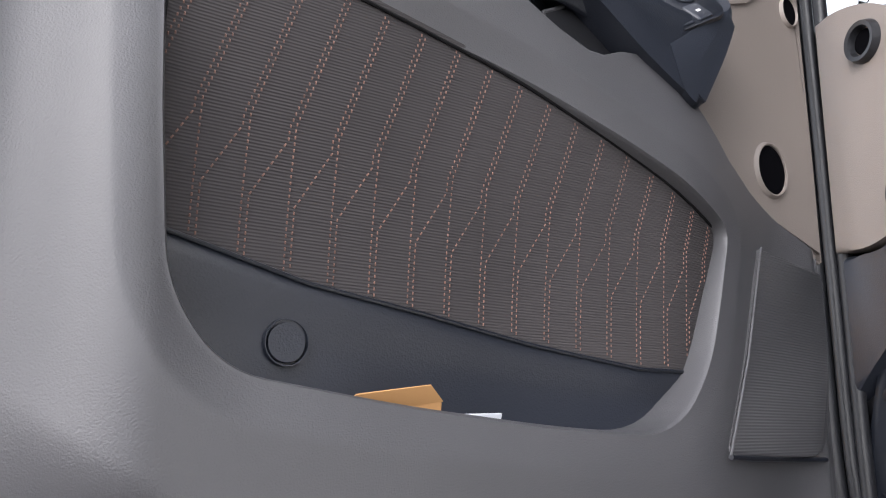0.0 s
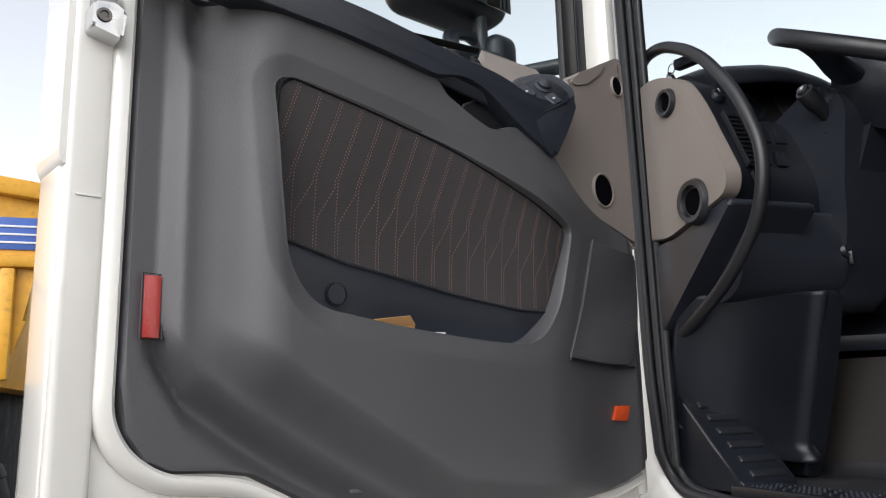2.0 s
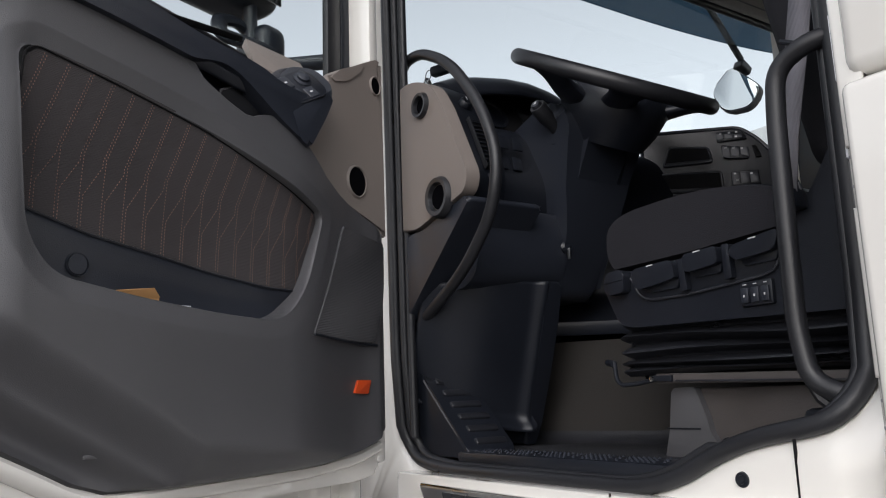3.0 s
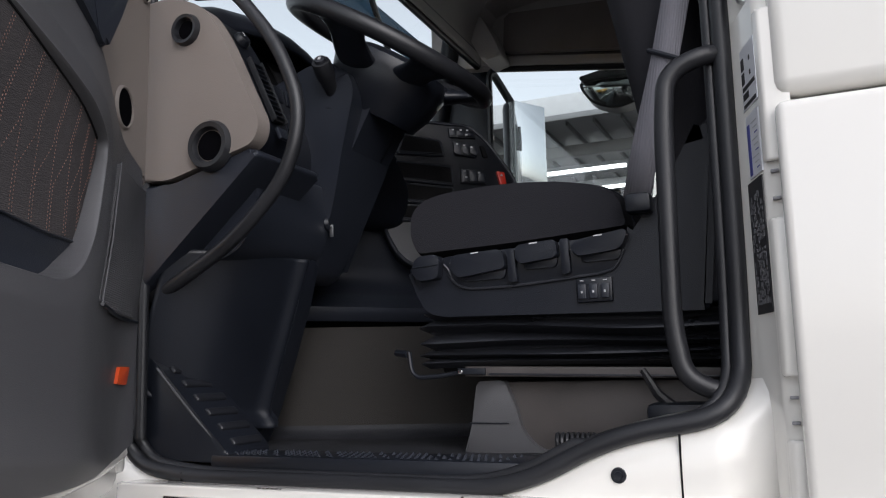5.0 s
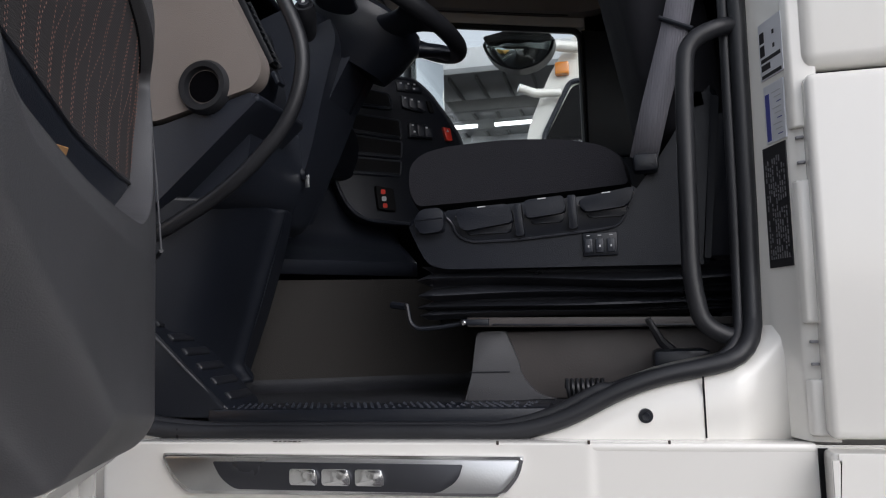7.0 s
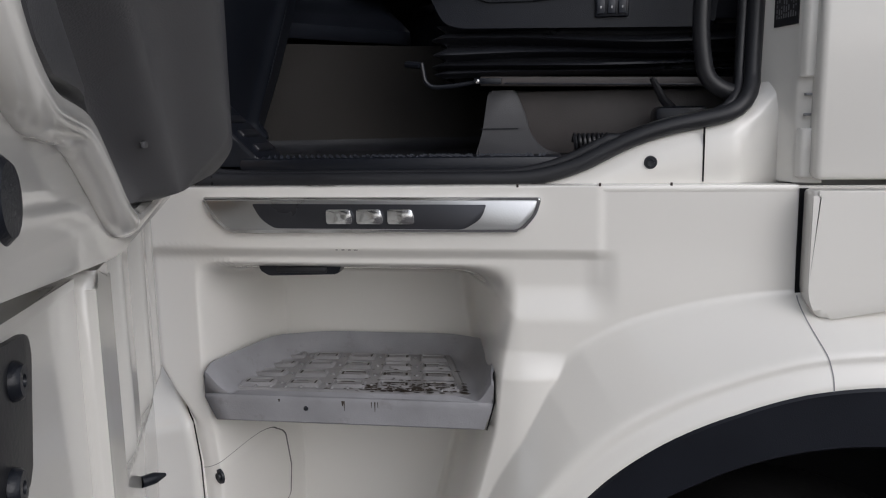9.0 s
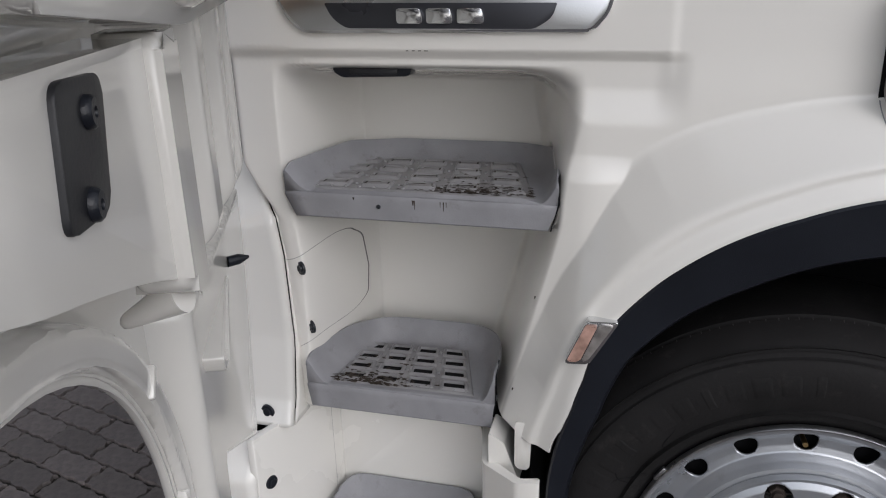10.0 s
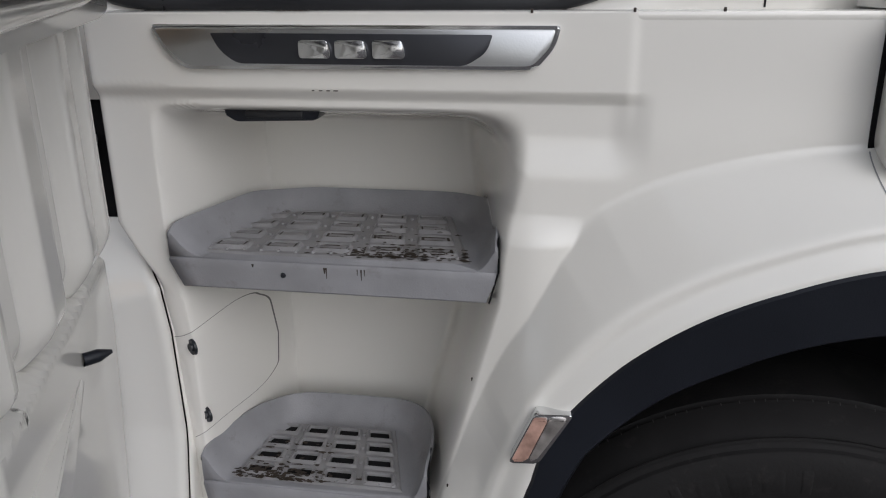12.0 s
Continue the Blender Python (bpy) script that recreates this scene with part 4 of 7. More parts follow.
def rim_with_holes(prof, r_hole, hole_r, count, phase, steps=120):
    """A turned rim; where the profile crosses the hole circle an oval opening is left."""
    bm = bmesh.new()
    sub = []
    for (ra, ha), (rb, hb) in zip(prof, prof[1:]):
        L = math.hypot(rb - ra, hb - ha)
        m = max(1, int(L / 0.0025))
        sub += [(ra + (rb - ra) * k / m, ha + (hb - ha) * k / m) for k in range(m)]
    sub.append(prof[-1])
    steps = 640
    vs = [[bm.verts.new((r * math.cos(2 * math.pi * k / steps), r * math.sin(2 * math.pi * k / steps), h)) for k in range(steps)] for r, h in sub]
    ln = [0.0]
    for (ra, ha), (rb, hb) in zip(sub, sub[1:]):
        ln.append(ln[-1] + math.hypot(rb - ra, hb - ha))
    s0 = min(range(len(sub)), key=lambda q: abs(sub[q][0] - r_hole))
    step = 2 * math.pi / count

    def off(i, k):
        """Place of a point relative to the nearest hole, along the rim and across it."""
        a = (2 * math.pi * k / steps - phase + step / 2) % step - step / 2
        return a * sub[i][0], ln[i] - ln[s0]

    def at_length(s):
        s = max(0.0, min(ln[-1], s))
        for i in range(len(ln) - 1):
            if s <= ln[i + 1]:
                f = (s - ln[i]) / ((ln[i + 1] - ln[i]) or 1)
                return sub[i][0] + (sub[i + 1][0] - sub[i][0]) * f, sub[i][1] + (sub[i + 1][1] - sub[i][1]) * f
        return sub[-1]

    gone = set()
    cell = 0.0019
    for i in range(len(sub)):
        for k in range(steps):
            p, s = off(i, k)
            d = math.hypot(p, s)
            if d < hole_r - cell:
                gone.add((i, k))
            elif d < hole_r + cell * 0.6 and d > 1e-6:
                g = hole_r / d
                r, h = at_length(ln[s0] + s * g)
                a = 2 * math.pi * k / steps + (p * g - p) / r_hole
                vs[i][k].co = (r * math.cos(a), r * math.sin(a), h)
    for i in range(len(sub) - 1):
        for k in range(steps):
            q = (k + 1) % steps
            four = ((i, k), (i, q), (i + 1, q), (i + 1, k))
            if any(c in gone for c in four):
                continue
            if all(math.hypot(*off(*c)) < hole_r + cell * 0.6 for c in four):
                continue
            bm.faces.new([vs[c[0]][c[1]] for c in four])
    bmesh.ops.delete(bm, geom=[v for v in bm.verts if not v.link_faces], context="VERTS")
    return bm


rim = part("rim", rim_with_holes([(0.285, -0.02), (0.296, 0.0), (0.304, 0.014), (0.300, 0.022), (0.293, 0.020), (0.287, 0.006), (0.278, -0.008), (0.262, -0.018), (0.246, -0.020), (0.232, -0.016), (0.222, -0.004), (0.214, 0.008), (0.206, 0.010)], 0.256, 0.0205, 16, radians(3)), SILVER, wheel, "silver painted steel rim", solid=0.006)
part("disc", rim_with_holes([(0.206, 0.010), (0.200, 0.020), (0.192, 0.016), (0.180, 0.022), (0.150, 0.022), (0.135, 0.020), (0.128, 0.010), (0.124, -0.03)], 0.1675, 0.024, HOLES, radians(18)), SILVER, wheel, "silver wheel disc", solid=0.006)
part("flange_ring", lathe([(0.2985, 0.0190), (0.3005, 0.0232), (0.3035, 0.0236), (0.3065, 0.020), (0.3065, 0.012)], None, 120), STEEL, rim, "polished rim flange")
# near-black ring paints the shade seen through the rim holes
part("brake_shadow_plate", lathe([(0.129, -0.05), (0.27, -0.05)], None, 40), LINER, wheel)
hub = part("hub", lathe([(0.127, -0.006), (0.122, -0.016), (0.110, -0.030), (0.084, -0.072), (0.078, -0.077), (0.072, -0.070), (0.068, -0.064), (0.062, -0.062), (0.0, -0.062)], None, 64), HUB, wheel, "grimy recessed metal wheel hub")
part("hub_cap", lathe([(0.062, -0.063), (0.060, -0.055), (0.050, -0.052), (0.0, -0.051)], None, 40), BLACK, hub, "dark hub cap")
for k in range(HOLES):
    a = radians(18 + 36 * k)
    nut = part("wheel_nut", turned(join(lathe([(0.019, 0.0), (0.019, 0.006), (0.015, 0.008), (0.015, 0.024), (0.013, 0.027), (0.0, 0.027)], None, 6), lathe([(0.0085, 0.02), (0.0085, 0.036), (0.0, 0.037)], None, 10)), Matrix.Rotation(a, 4, "Z") @ pose(0.1675, 0, -0.012)), RUST, wheel)
part("valve", turned(tube([(0.250, 0.004, -0.055), (0.256, 0.004, -0.020), (0.259, 0.004, 0.002)], 0.0045, 10), Matrix.Rotation(radians(3), 4, "Z")), BRASS, wheel, "brass tyre valve")
part("balance_weight", turned(block(0.303, 0.311, -0.016, 0.016, 0.012, 0.022, 0.003), Matrix.Rotation(radians(56), 4, "Z")), STEEL, wheel)

# ---------------------------------------------------------------- open driver's door
DOOR = pose(-0.10, 0.925, 0.0, 0, 0, -157.5)
door = thing("cab_door", "open cream white cab door with a grey plastic inner panel", "door", DOOR)


def in_door(a, b, d):
    """Outline in (distance from the hinge, z), depth towards the cabin."""
    return Vector((a, d, b))


PANEL_TOP = [(0.0, 1.925), (0.155, 1.972), (0.204, 1.993), (0.258, 2.038), (0.311, 2.062), (0.350, 2.072), (0.372, 2.068), (0.395, 2.058), (0.415, 2.057), (0.451, 2.070), (0.500, 2.094), (0.518, 2.114), (0.587, 2.123), (0.673, 2.134), (0.836, 2.142), (0.945, 2.146)]
PANEL_BOTTOM = [(0.0, 1.530), (0.012, 1.508), (0.074, 1.489), (0.2, 1.476), (0.425, 1.470), (0.60, 1.468), (0.65, 1.484), (0.704, 1.512), (0.78, 1.550), (0.82, 1.556), (0.885, 1.560), (0.915, 1.574), (0.937, 1.605), (0.945, 1.66)]
POCKET = rounded([(0.788, 2.052), (0.640, 2.032), (0.493, 2.006), (0.37, 1.968), (0.226, 1.915), (0.285, 1.775), (0.345, 1.714), (0.46, 1.718), (0.60, 1.732), (0.735, 1.752), (0.772, 1.80), (0.785, 1.93)],
                 [.030, .05, .05, .05, .022, .06, .05, .05, .05, .05, .05, .04], 6)
FABRIC_FOOT = [(0.18, 1.775), (0.236, 1.772), (0.35, 1.772), (0.468, 1.787), (0.574, 1.804), (0.668, 1.817), (0.79, 1.847)]


def panel_relief(u, z):
    diag = lerp_line([(0.0, 1.38), (0.50, 1.44), (0.60, 1.498), (0.734, 1.570), (0.803, 1.612), (0.865, 1.655), (0.91, 1.72)], u)
    low = ss(0.908 - u, -0.004, 0.024) * ss(z - diag, -0.012, 0.024)
    high = ss(0.875 - u, 0.0, 0.10) * ss(z - diag - 0.022, 0.0, 0.075)
    n = -0.016 + (0.018 + 0.058 * ss(u, 0.06, 0.33) * (1 - 0.35 * ss(z, 1.93, 2.10))) * (0.36 * low + 0.64 * high)
    # scoop near the top and the trough above the lower slope
    n -= 0.028 * math.exp(-((u - 0.868) / 0.026) ** 2) * ss(z, 2.03, 2.10)
    n -= 0.003 * math.exp(-((u - 0.822) / 0.018) ** 2) * ss(z - diag, 0.05, 0.14)
    n -= 0.017 * math.exp(-((z - diag + 0.020) / 0.018) ** 2) * ss(u, 0.55, 0.68) * ss(0.925 - u, 0, 0.03)
    d = inside(POCKET, u, z) if 0.10 < u < 0.88 else -1.0
    n -= 0.011 * bent((d + 0.031) / 0.031, 0.12) * (0.30 + 0.70 * ss(u, 0.32, 0.58))
    n -= 0.010 * ss(0.03 - u, 0.0, 0.03)
    return n


MID_U, MID_Z = 0.51, 1.875


def on_outline(outline, a):
    """Where a ray from the pocket's middle leaves a closed outline."""
    c, s = math.cos(a), math.sin(a)
    best = 0.05
    n = len(outline)
    for i in range(n):
        px, py = outline[i][0] - MID_U, outline[i][1] - MID_Z
        qx, qy = outline[(i + 1) % n][0] - MID_U, outline[(i + 1) % n][1] - MID_Z
        dx, dy = qx - px, qy - py
        det = dx * s - dy * c
        if abs(det) < 1e-12:
            continue
        k = (py * c - px * s) / det
        r = (px + k * dx) * c + (py + k * dy) * s
        if -1e-9 <= k <= 1 + 1e-9 and r > best:
            best = r
    return best


BORDER = PANEL_TOP + [(0.945, 1.9)] + PANEL_BOTTOM[::-1] + [(0.0, 1.7)]
SPOKES, RINGS = 560, 64


def panel_mesh():
    """The panel round the pocket, with the pocket's wall turned inwards."""
    verts, faces = [], []
    for s in range(SPOKES):
        a = 2 * math.pi * s / SPOKES
        c, si = math.cos(a), math.sin(a)
        r0, r1 = on_outline(POCKET, a), on_outline(BORDER, a)
        u0, z0 = MID_U + r0 * c, MID_Z + r0 * si
        n0 = panel_relief(u0, z0)
        for k, (inset, drop) in enumerate(((0.007, 0.080), (0.004, 0.020), (0.0025, 0.005), (0.0010, 0.0012))):
            verts.append((u0 - inset * c, n0 - drop, z0 - inset * si))
        for k in range(RINGS):
            f = (k / (RINGS - 1)) ** 1.25
            r = r0 + (r1 - r0) * f
            u, z = MID_U + r * c, MID_Z + r * si
            edge = r1 - r
            verts.append((u, panel_relief(u, z) - 0.018 * (1 - ss(edge, 0.0, 0.008)) ** 2 * (0 if u < 0.004 else 1), z))
    m = RINGS + 4
    for s in range(SPOKES):
        t = (s + 1) % SPOKES
        for k in range(m - 1):
            faces.append((s * m + k, t * m + k, t * m + k + 1, s * m + k + 1))
    me = bpy.data.meshes.new("sheet")
    me.from_pydata(verts, [], faces)
    bm = bmesh.new()
    bm.from_mesh(me)
    bpy.data.meshes.remove(me)
    return bm


part("inner_panel", panel_mesh(), DOOR_GREY, door, "grained dark grey plastic inner panel")


def fabric_level(u, z):
    """Level of the fabric: near flush at its top, deeper towards its foot."""
    top, foot = pocket_top(u), lerp_line(FABRIC_FOOT, u)
    f = ss((top - z) / (top - foot), -0.1, 1.0)
    return -0.016 + 0.018 + 0.058 * ss(u, 0.06, 0.33) * 0.80 - 0.009 - 0.024 * f * (0.35 + 0.65 * ss(u, 0.28, 0.50))


def pocket_top(u):
    return lerp_line([(0.17, 1.91), (0.226, 1.920), (0.37, 1.972), (0.493, 2.010), (0.640, 2.035), (0.742, 2.0475), (0.760, 2.0455), (0.773, 2.038), (0.781, 2.028), (0.787, 2.008), (0.80, 2.0)], u)


def fabric_point(i, j):
    u = 0.212 + 0.574 * i
    z0 = lerp_line(FABRIC_FOOT, u)
    z = z0 + (pocket_top(u) - z0) * j
    return (u, fabric_level(u, z), z)


def liner_point(i, j):
    u = 0.225 + 0.565 * i
    z1 = lerp_line(FABRIC_FOOT, u) + 0.002
    z = 1.690 + (z1 - 1.690) * j
    return (u, fabric_level(u, z1) - 0.002 - 0.010 * ss(1 - j, 0.0, 0.4), z)


fabric = part("fabric_insert", grid(70, 40, fabric_point), FABRIC, door, "dark woven fabric insert with orange stitching")
part("pocket_liner", grid(60, 12, liner_point), DARK, door, "dark pocket wall", solid=0.002)
part("fabric_piping", tube([(u, fabric_level(u, lerp_line(FABRIC_FOOT, u)) + 0.0005, lerp_line(FABRIC_FOOT, u)) for u in [0.222 + 0.0144 * k for k in range(40)]], 0.0018, 8), BLACK, door)


def stitches():
    """Double rows of short stitches; one strand crosses to the next row half way down."""
    verts, faces = [], []

    def stitch(u, z, du, dz):
        if inside(POCKET, u, z) < 0.006 or z < lerp_line(FABRIC_FOOT, u) + 0.003:
            return
        n = fabric_level(u, z) + 0.0006
        k = len(verts)
        L = math.hypot(du, dz)
        sx, sz = -dz / L * 0.0006, du / L * 0.0006
        for a, b in ((-0.5, -1), (-0.5, 1), (0.5, 1), (0.5, -1)):
            verts.append((u + a * du + b * sx, n, z + a * dz + b * sz))
        verts.append((u, n + 0.0008, z))
        faces.extend([(k, k + 1, k + 4), (k + 1, k + 2, k + 4), (k + 2, k + 3, k + 4), (k + 3, k, k + 4)])

    def row(base, z):
        return base - 0.034 * max(0.0, z - 1.925 + 0.10 * (0.69 - base)) / 0.107

    for k in range(-4, 16):
        base = 0.688 - 0.0331 * k
        z1 = 1.913 - (0.66 - base) * 0.115
        z2 = z1 - 0.042
        z = 2.055
        while z > 1.76:
            stitch(row(base, z) - 0.002, z, 0.0, -0.0024)
            if z > z1:
                b, step = row(base, z) + 0.0026, 0.0
            elif z > z2:
                f = (z1 - z) / (z1 - z2)
                b, step = row(base, z) + 0.0026 + (0.0331 - 0.0092) * f, 0.0022
            else:
                b, step = row(base + 0.0331, z) - 0.0066, 0.0
            stitch(b, z - 0.002, step * 0.7, -0.0024)
            z -= 0.0046
    return bm_of(verts, faces)


st = part("stitching", stitches(), STITCH, door, "orange double stitching", smooth=0)
st["kind"] = "stuff"

part("fabric_seam", tube([(p[0], fabric_level(p[0], p[1]) + 0.0012, p[1]) for p in dense_line(rounded([(0.232, 1.915), (0.37, 1.966), (0.493, 2.003), (0.640, 2.029), (0.784, 2.049), (0.783, 1.86)], [0, .05, .05, .05, .030, 0], 8, closed=False), 0.02)], 0.0015, 6), LINER, door)

# speaker cover, reflectors and fittings
SPK = rounded([(0.155, 1.908), (0.186, 1.850), (0.216, 1.79), (0.272, 1.699), (0.16, 1.693), (0.046, 1.692), (0.006, 1.800), (0.004, 1.900), (0.08, 1.905)], [.004, 0, 0, .010, 0, .02, .03, .01, 0])
spk = part("speaker_cover", prism(SPK, lambda a, b, d: Vector((a, panel_relief(a, b) * 0.9 + d, b)), -0.004, 0.0065, 0.003), GRILLE, door, "ribbed grey speaker cover")
part("bright_edge", tube([(a, panel_relief(a, b) + 0.0065, b) for a, b in ((0.158, 1.908), (0.189, 1.848), (0.220, 1.788), (0.276, 1.698))], 0.0012, 8), DOOR_GREY, spk)
part("lower_edge", tube([(a, panel_relief(a, b) + 0.0065, b) for a, b in ((0.276, 1.697), (0.22, 1.694), (0.16, 1.692), (0.10, 1.690), (0.042, 1.689))], 0.0025, 8), BLACK, spk)
part("red_reflector", join(block(0.904, 0.925, -0.024, -0.0085, 1.711, 1.783, 0.002)), RED, door, "red reflector strip")
part("reflector_frame", tube([(0.9015, -0.009, 1.709), (0.9265, -0.009, 1.709), (0.9265, -0.009, 1.785), (0.9015, -0.012, 1.785)], 0.0014, 8, True), DARK, door)
part("orange_reflector", prism(rounded([(0.103, 1.622), (0.060, 1.622), (0.070, 1.596), (0.117, 1.598)], 0.002), lambda a, b, d: Vector((a, panel_relief(a, b) + d, b)), -0.002, 0.005, 0.001), ORANGE, door, "orange red reflector")
bu, bz = 0.678, 1.776
part("pocket_button", lathe([(0.0, 0.003), (0.0150, 0.003), (0.0158, -0.001), (0.0166, -0.001), (0.0172, 0.004), (0.0180, 0.004), (0.0186, 0.0)], pose(bu, fabric_level(bu, 1.81) - 0.0085, bz, -90, 0, 0) @ Matrix.Scale(0.9, 4), 32), DARK, door, "round dark blanking cap in the pocket")
part("panel_notch", block(0.618, 0.650, panel_relief(0.636, 1.523) - 0.002, panel_relief(0.636, 1.523) + 0.002, 1.520, 1.526, 0.002), DOOR_GREY, door)

# things left in the pocket
env = thing("brown_envelope", "brown paper envelope tucked in the door pocket", "envelope", DOOR)
part("paper", turned(prism(rounded([(-0.045, 0.0), (0.045, 0.0), (0.045, 0.07), (-0.045, 0.07)], 0.002), in_door, -0.0015, 0.0015, 0.0005), pose(0.600, 0.008, 1.668, -18, 8, 0)), PAPER, env)
part("flap", turned(prism([(-0.045, 0.0), (0.045, 0.0), (0.03, 0.016), (-0.03, 0.016)], in_door, 0.0015, 0.0025, 0), pose(0.608, 0.029, 1.734, -35, 8, 0)), PAPER, env)
card = thing("white_card", "white plastic card tucked in the door pocket", "card", DOOR)
part("sheet", turned(block(-0.032, 0.032, -0.001, 0.001, 0.0, 0.06, 0.0004), pose(0.536, 0.006, 1.674, -20, 2, 0)), CARD, card)

# dark armrest, pull handle and switches
def arm_point(i, j):
    u = 0.29 + 0.66 * i
    zt = lerp_line([(0.2, 2.03), (0.31, 2.09), (0.52, 2.118), (0.945, 2.146)], u)
    n0 = panel_relief(u, zt - 0.01)
    dip = lerp_line([(0.28, -0.034), (0.40, -0.018), (0.55, -0.002), (0.95, 0.004)], u)
    secs = [(n0 - 0.012, zt - 0.008), (n0 + 0.004, zt + 0.004), (n0 - 0.004, zt + 0.020), (-0.03, max(zt + 0.03, 2.19 + dip)), (-0.075, 2.246 + dip), (-0.094, 2.258 + dip), (-0.104, 2.252 + dip), (-0.108, 2.10)]
    k = j * (len(secs) - 1)
    a = min(int(k), len(secs) - 2)
    p, q = secs[a], secs[a + 1]
    f = k - a
    return (u, p[0] + (q[0] - p[0]) * f, p[1] + (q[1] - p[1]) * f)


arm = part("armrest", grid(60, 29, arm_point), DARK, door, "dark plastic armrest below the window", solid=0.003)
BAR = rounded([(0.95, 2.147), (0.671, 2.136), (0.585, 2.127), (0.514, 2.119), (0.459, 2.132), (0.417, 2.122), (0.374, 2.097), (0.341, 2.077), (0.302, 2.058), (0.272, 2.045), (0.235, 2.10), (0.250, 2.135), (0.320, 2.136), (0.382, 2.154), (0.489, 2.161), (0.614, 2.180), (0.95, 2.196)],
              [0, .05, .05, .012, .03, .04, .04, .03, .02, .01, .02, .02, .03, .05, .06, .05, 0], 5)
part("pull_handle", prism([(p[0] + 0.016, p[1] - 0.010) for p in BAR], in_door, 0.004, 0.052, 0.009, 4), DARK, door, "dark pull handle bar")
part("handle_recess", prism(rounded([(0.520, 2.122), (0.40, 2.140), (0.34, 2.110), (0.33, 2.050), (0.40, 2.045), (0.46, 2.060), (0.50, 2.085)], 0.01), in_door, -0.03, 0.004, 0.002), BLACK, door)
part("door_lever", prism(rounded([(0.455, 2.068), (0.449, 2.090), (0.424, 2.103), (0.345, 2.085), (0.345, 2.055), (0.40, 2.055)], [.006, .012, .012, .006, .006, .006]), in_door, 0.004, 0.020, 0.004, 3), RUBBER, door, "black inner door lever")
part("lever_edge", tube([(0.456, 0.017, 2.069), (0.450, 0.019, 2.090), (0.426, 0.019, 2.103)], 0.0022, 8), DOOR_GREY, door)


def in_pod(a, b, d):
    """The pod's section, rising and leaning forward towards the window."""
    f = (0.036 - d) / 0.092
    return Vector((a + 0.016 - 0.035 * f, d + 0.017, b - 0.010 + 0.030 * f * ss(b, 2.07, 2.135)))


pod_mesh = prism(rounded([(0.318, 2.132), (0.310, 2.160), (0.280, 2.188), (0.222, 2.200), (0.190, 2.163), (0.214, 2.110), (0.260, 2.037), (0.285, 2.047)], [.012, .02, .03, .022, .022, .04, .010, .012], 6), in_pod, -0.056, 0.036, 0.012, 4)
POD_UP = Matrix(((-0.865, 0.360, 0.350, 0.276), (0.076, -0.595, 0.800, 0.033), (0.496, 0.719, 0.487, 2.145), (0, 0, 0, 1)))
POD_CUT = bmesh.ops.bisect_plane(pod_mesh, geom=pod_mesh.verts[:] + pod_mesh.edges[:] + pod_mesh.faces[:], plane_co=POD_UP.translation, plane_no=(0.350, 0.800, 0.487), clear_outer=True)
bmesh.ops.edgeloop_fill(pod_mesh, edges=[e for e in POD_CUT["geom_cut"] if isinstance(e, bmesh.types.BMEdge)])
pod = part("switch_pod", pod_mesh, DARK, door, "window and mirror switch pod")
flat = lambda a, b, d: Vector((a, b, d))
part("switch_plate", turned(prism(rounded([(-0.046, -0.034), (0.038, -0.034), (0.048, 0.0), (0.040, 0.036), (-0.046, 0.036)], [.012, .016, .02, .016, .012], 5), flat, -0.030, 0.0035, 0.002), POD_UP), BLACK, pod)
for a, d, w, h in ((-0.028, -0.016, 0.013, 0.015), (-0.028, 0.018, 0.013, 0.015), (0.004, -0.018, 0.012, 0.013)):
    sw = part("switch", turned(prism(rounded([(a - w, d - h), (a + w, d - h), (a + w, d + h), (a - w, d + h)], 0.004, 3), flat, -0.002, 0.0055, 0.0025, 3), POD_UP), DARK, pod)
    part("symbol", turned(block(a - 0.003, a + 0.003, d - 0.0016, d + 0.0016, 0.0054, 0.0059, 0), POD_UP), PRINT, sw)
part("mirror_knob", turned(lathe([(0.017, 0.001), (0.017, 0.005), (0.012, 0.007), (0.012, 0.012), (0.009, 0.014), (0.0, 0.014)], None, 24), POD_UP @ pose(0.014, 0.014, 0)), DARK, pod)

# beige end piece by the hinge
cap = part("end_piece", prism(rounded([(0.165, 2.214), (0.053, 2.280), (0.002, 2.306), (-0.014, 2.302), (-0.018, 2.03), (-0.018, 1.915), (0.153, 1.985), (0.235, 2.045), (0.150, 2.180)], [.01, .03, .02, .006, .004, .004, .02, .01, .03]), in_door, -0.055, -0.012, 0.014, 4), BEIGE, door, "grey beige end piece with two round openings")
part("end_piece_cover", prism(rounded([(0.150, 2.218), (0.119, 2.245), (0.043, 2.282), (0.057, 2.258), (0.098, 2.226), (0.136, 2.213)], 0.005), in_door, -0.05, -0.009, 0.003), BEIGE, cap)
for u, z, ru, rz in ((0.009, 2.243, 0.017, 0.021), (0.073, 2.019, 0.030, 0.034)):
    m = pose(u, -0.0112, z, -90, 0, 0) @ Matrix.Diagonal((ru, rz, 1, 1))
    # flat disc painted black in place of the opening's shaded depth
    part("vent_bore_shade", turned(lathe([(0.0, 0.0008), (0.90, 0.0010)], None, 28), m), VOID, cap)
    part("vent_ring", turned(lathe([(0.87, -0.004), (0.885, 0.003), (0.93, 0.004), (0.98, 0.003), (1.05, -0.003)], None, 32), m), BEIGE, cap)
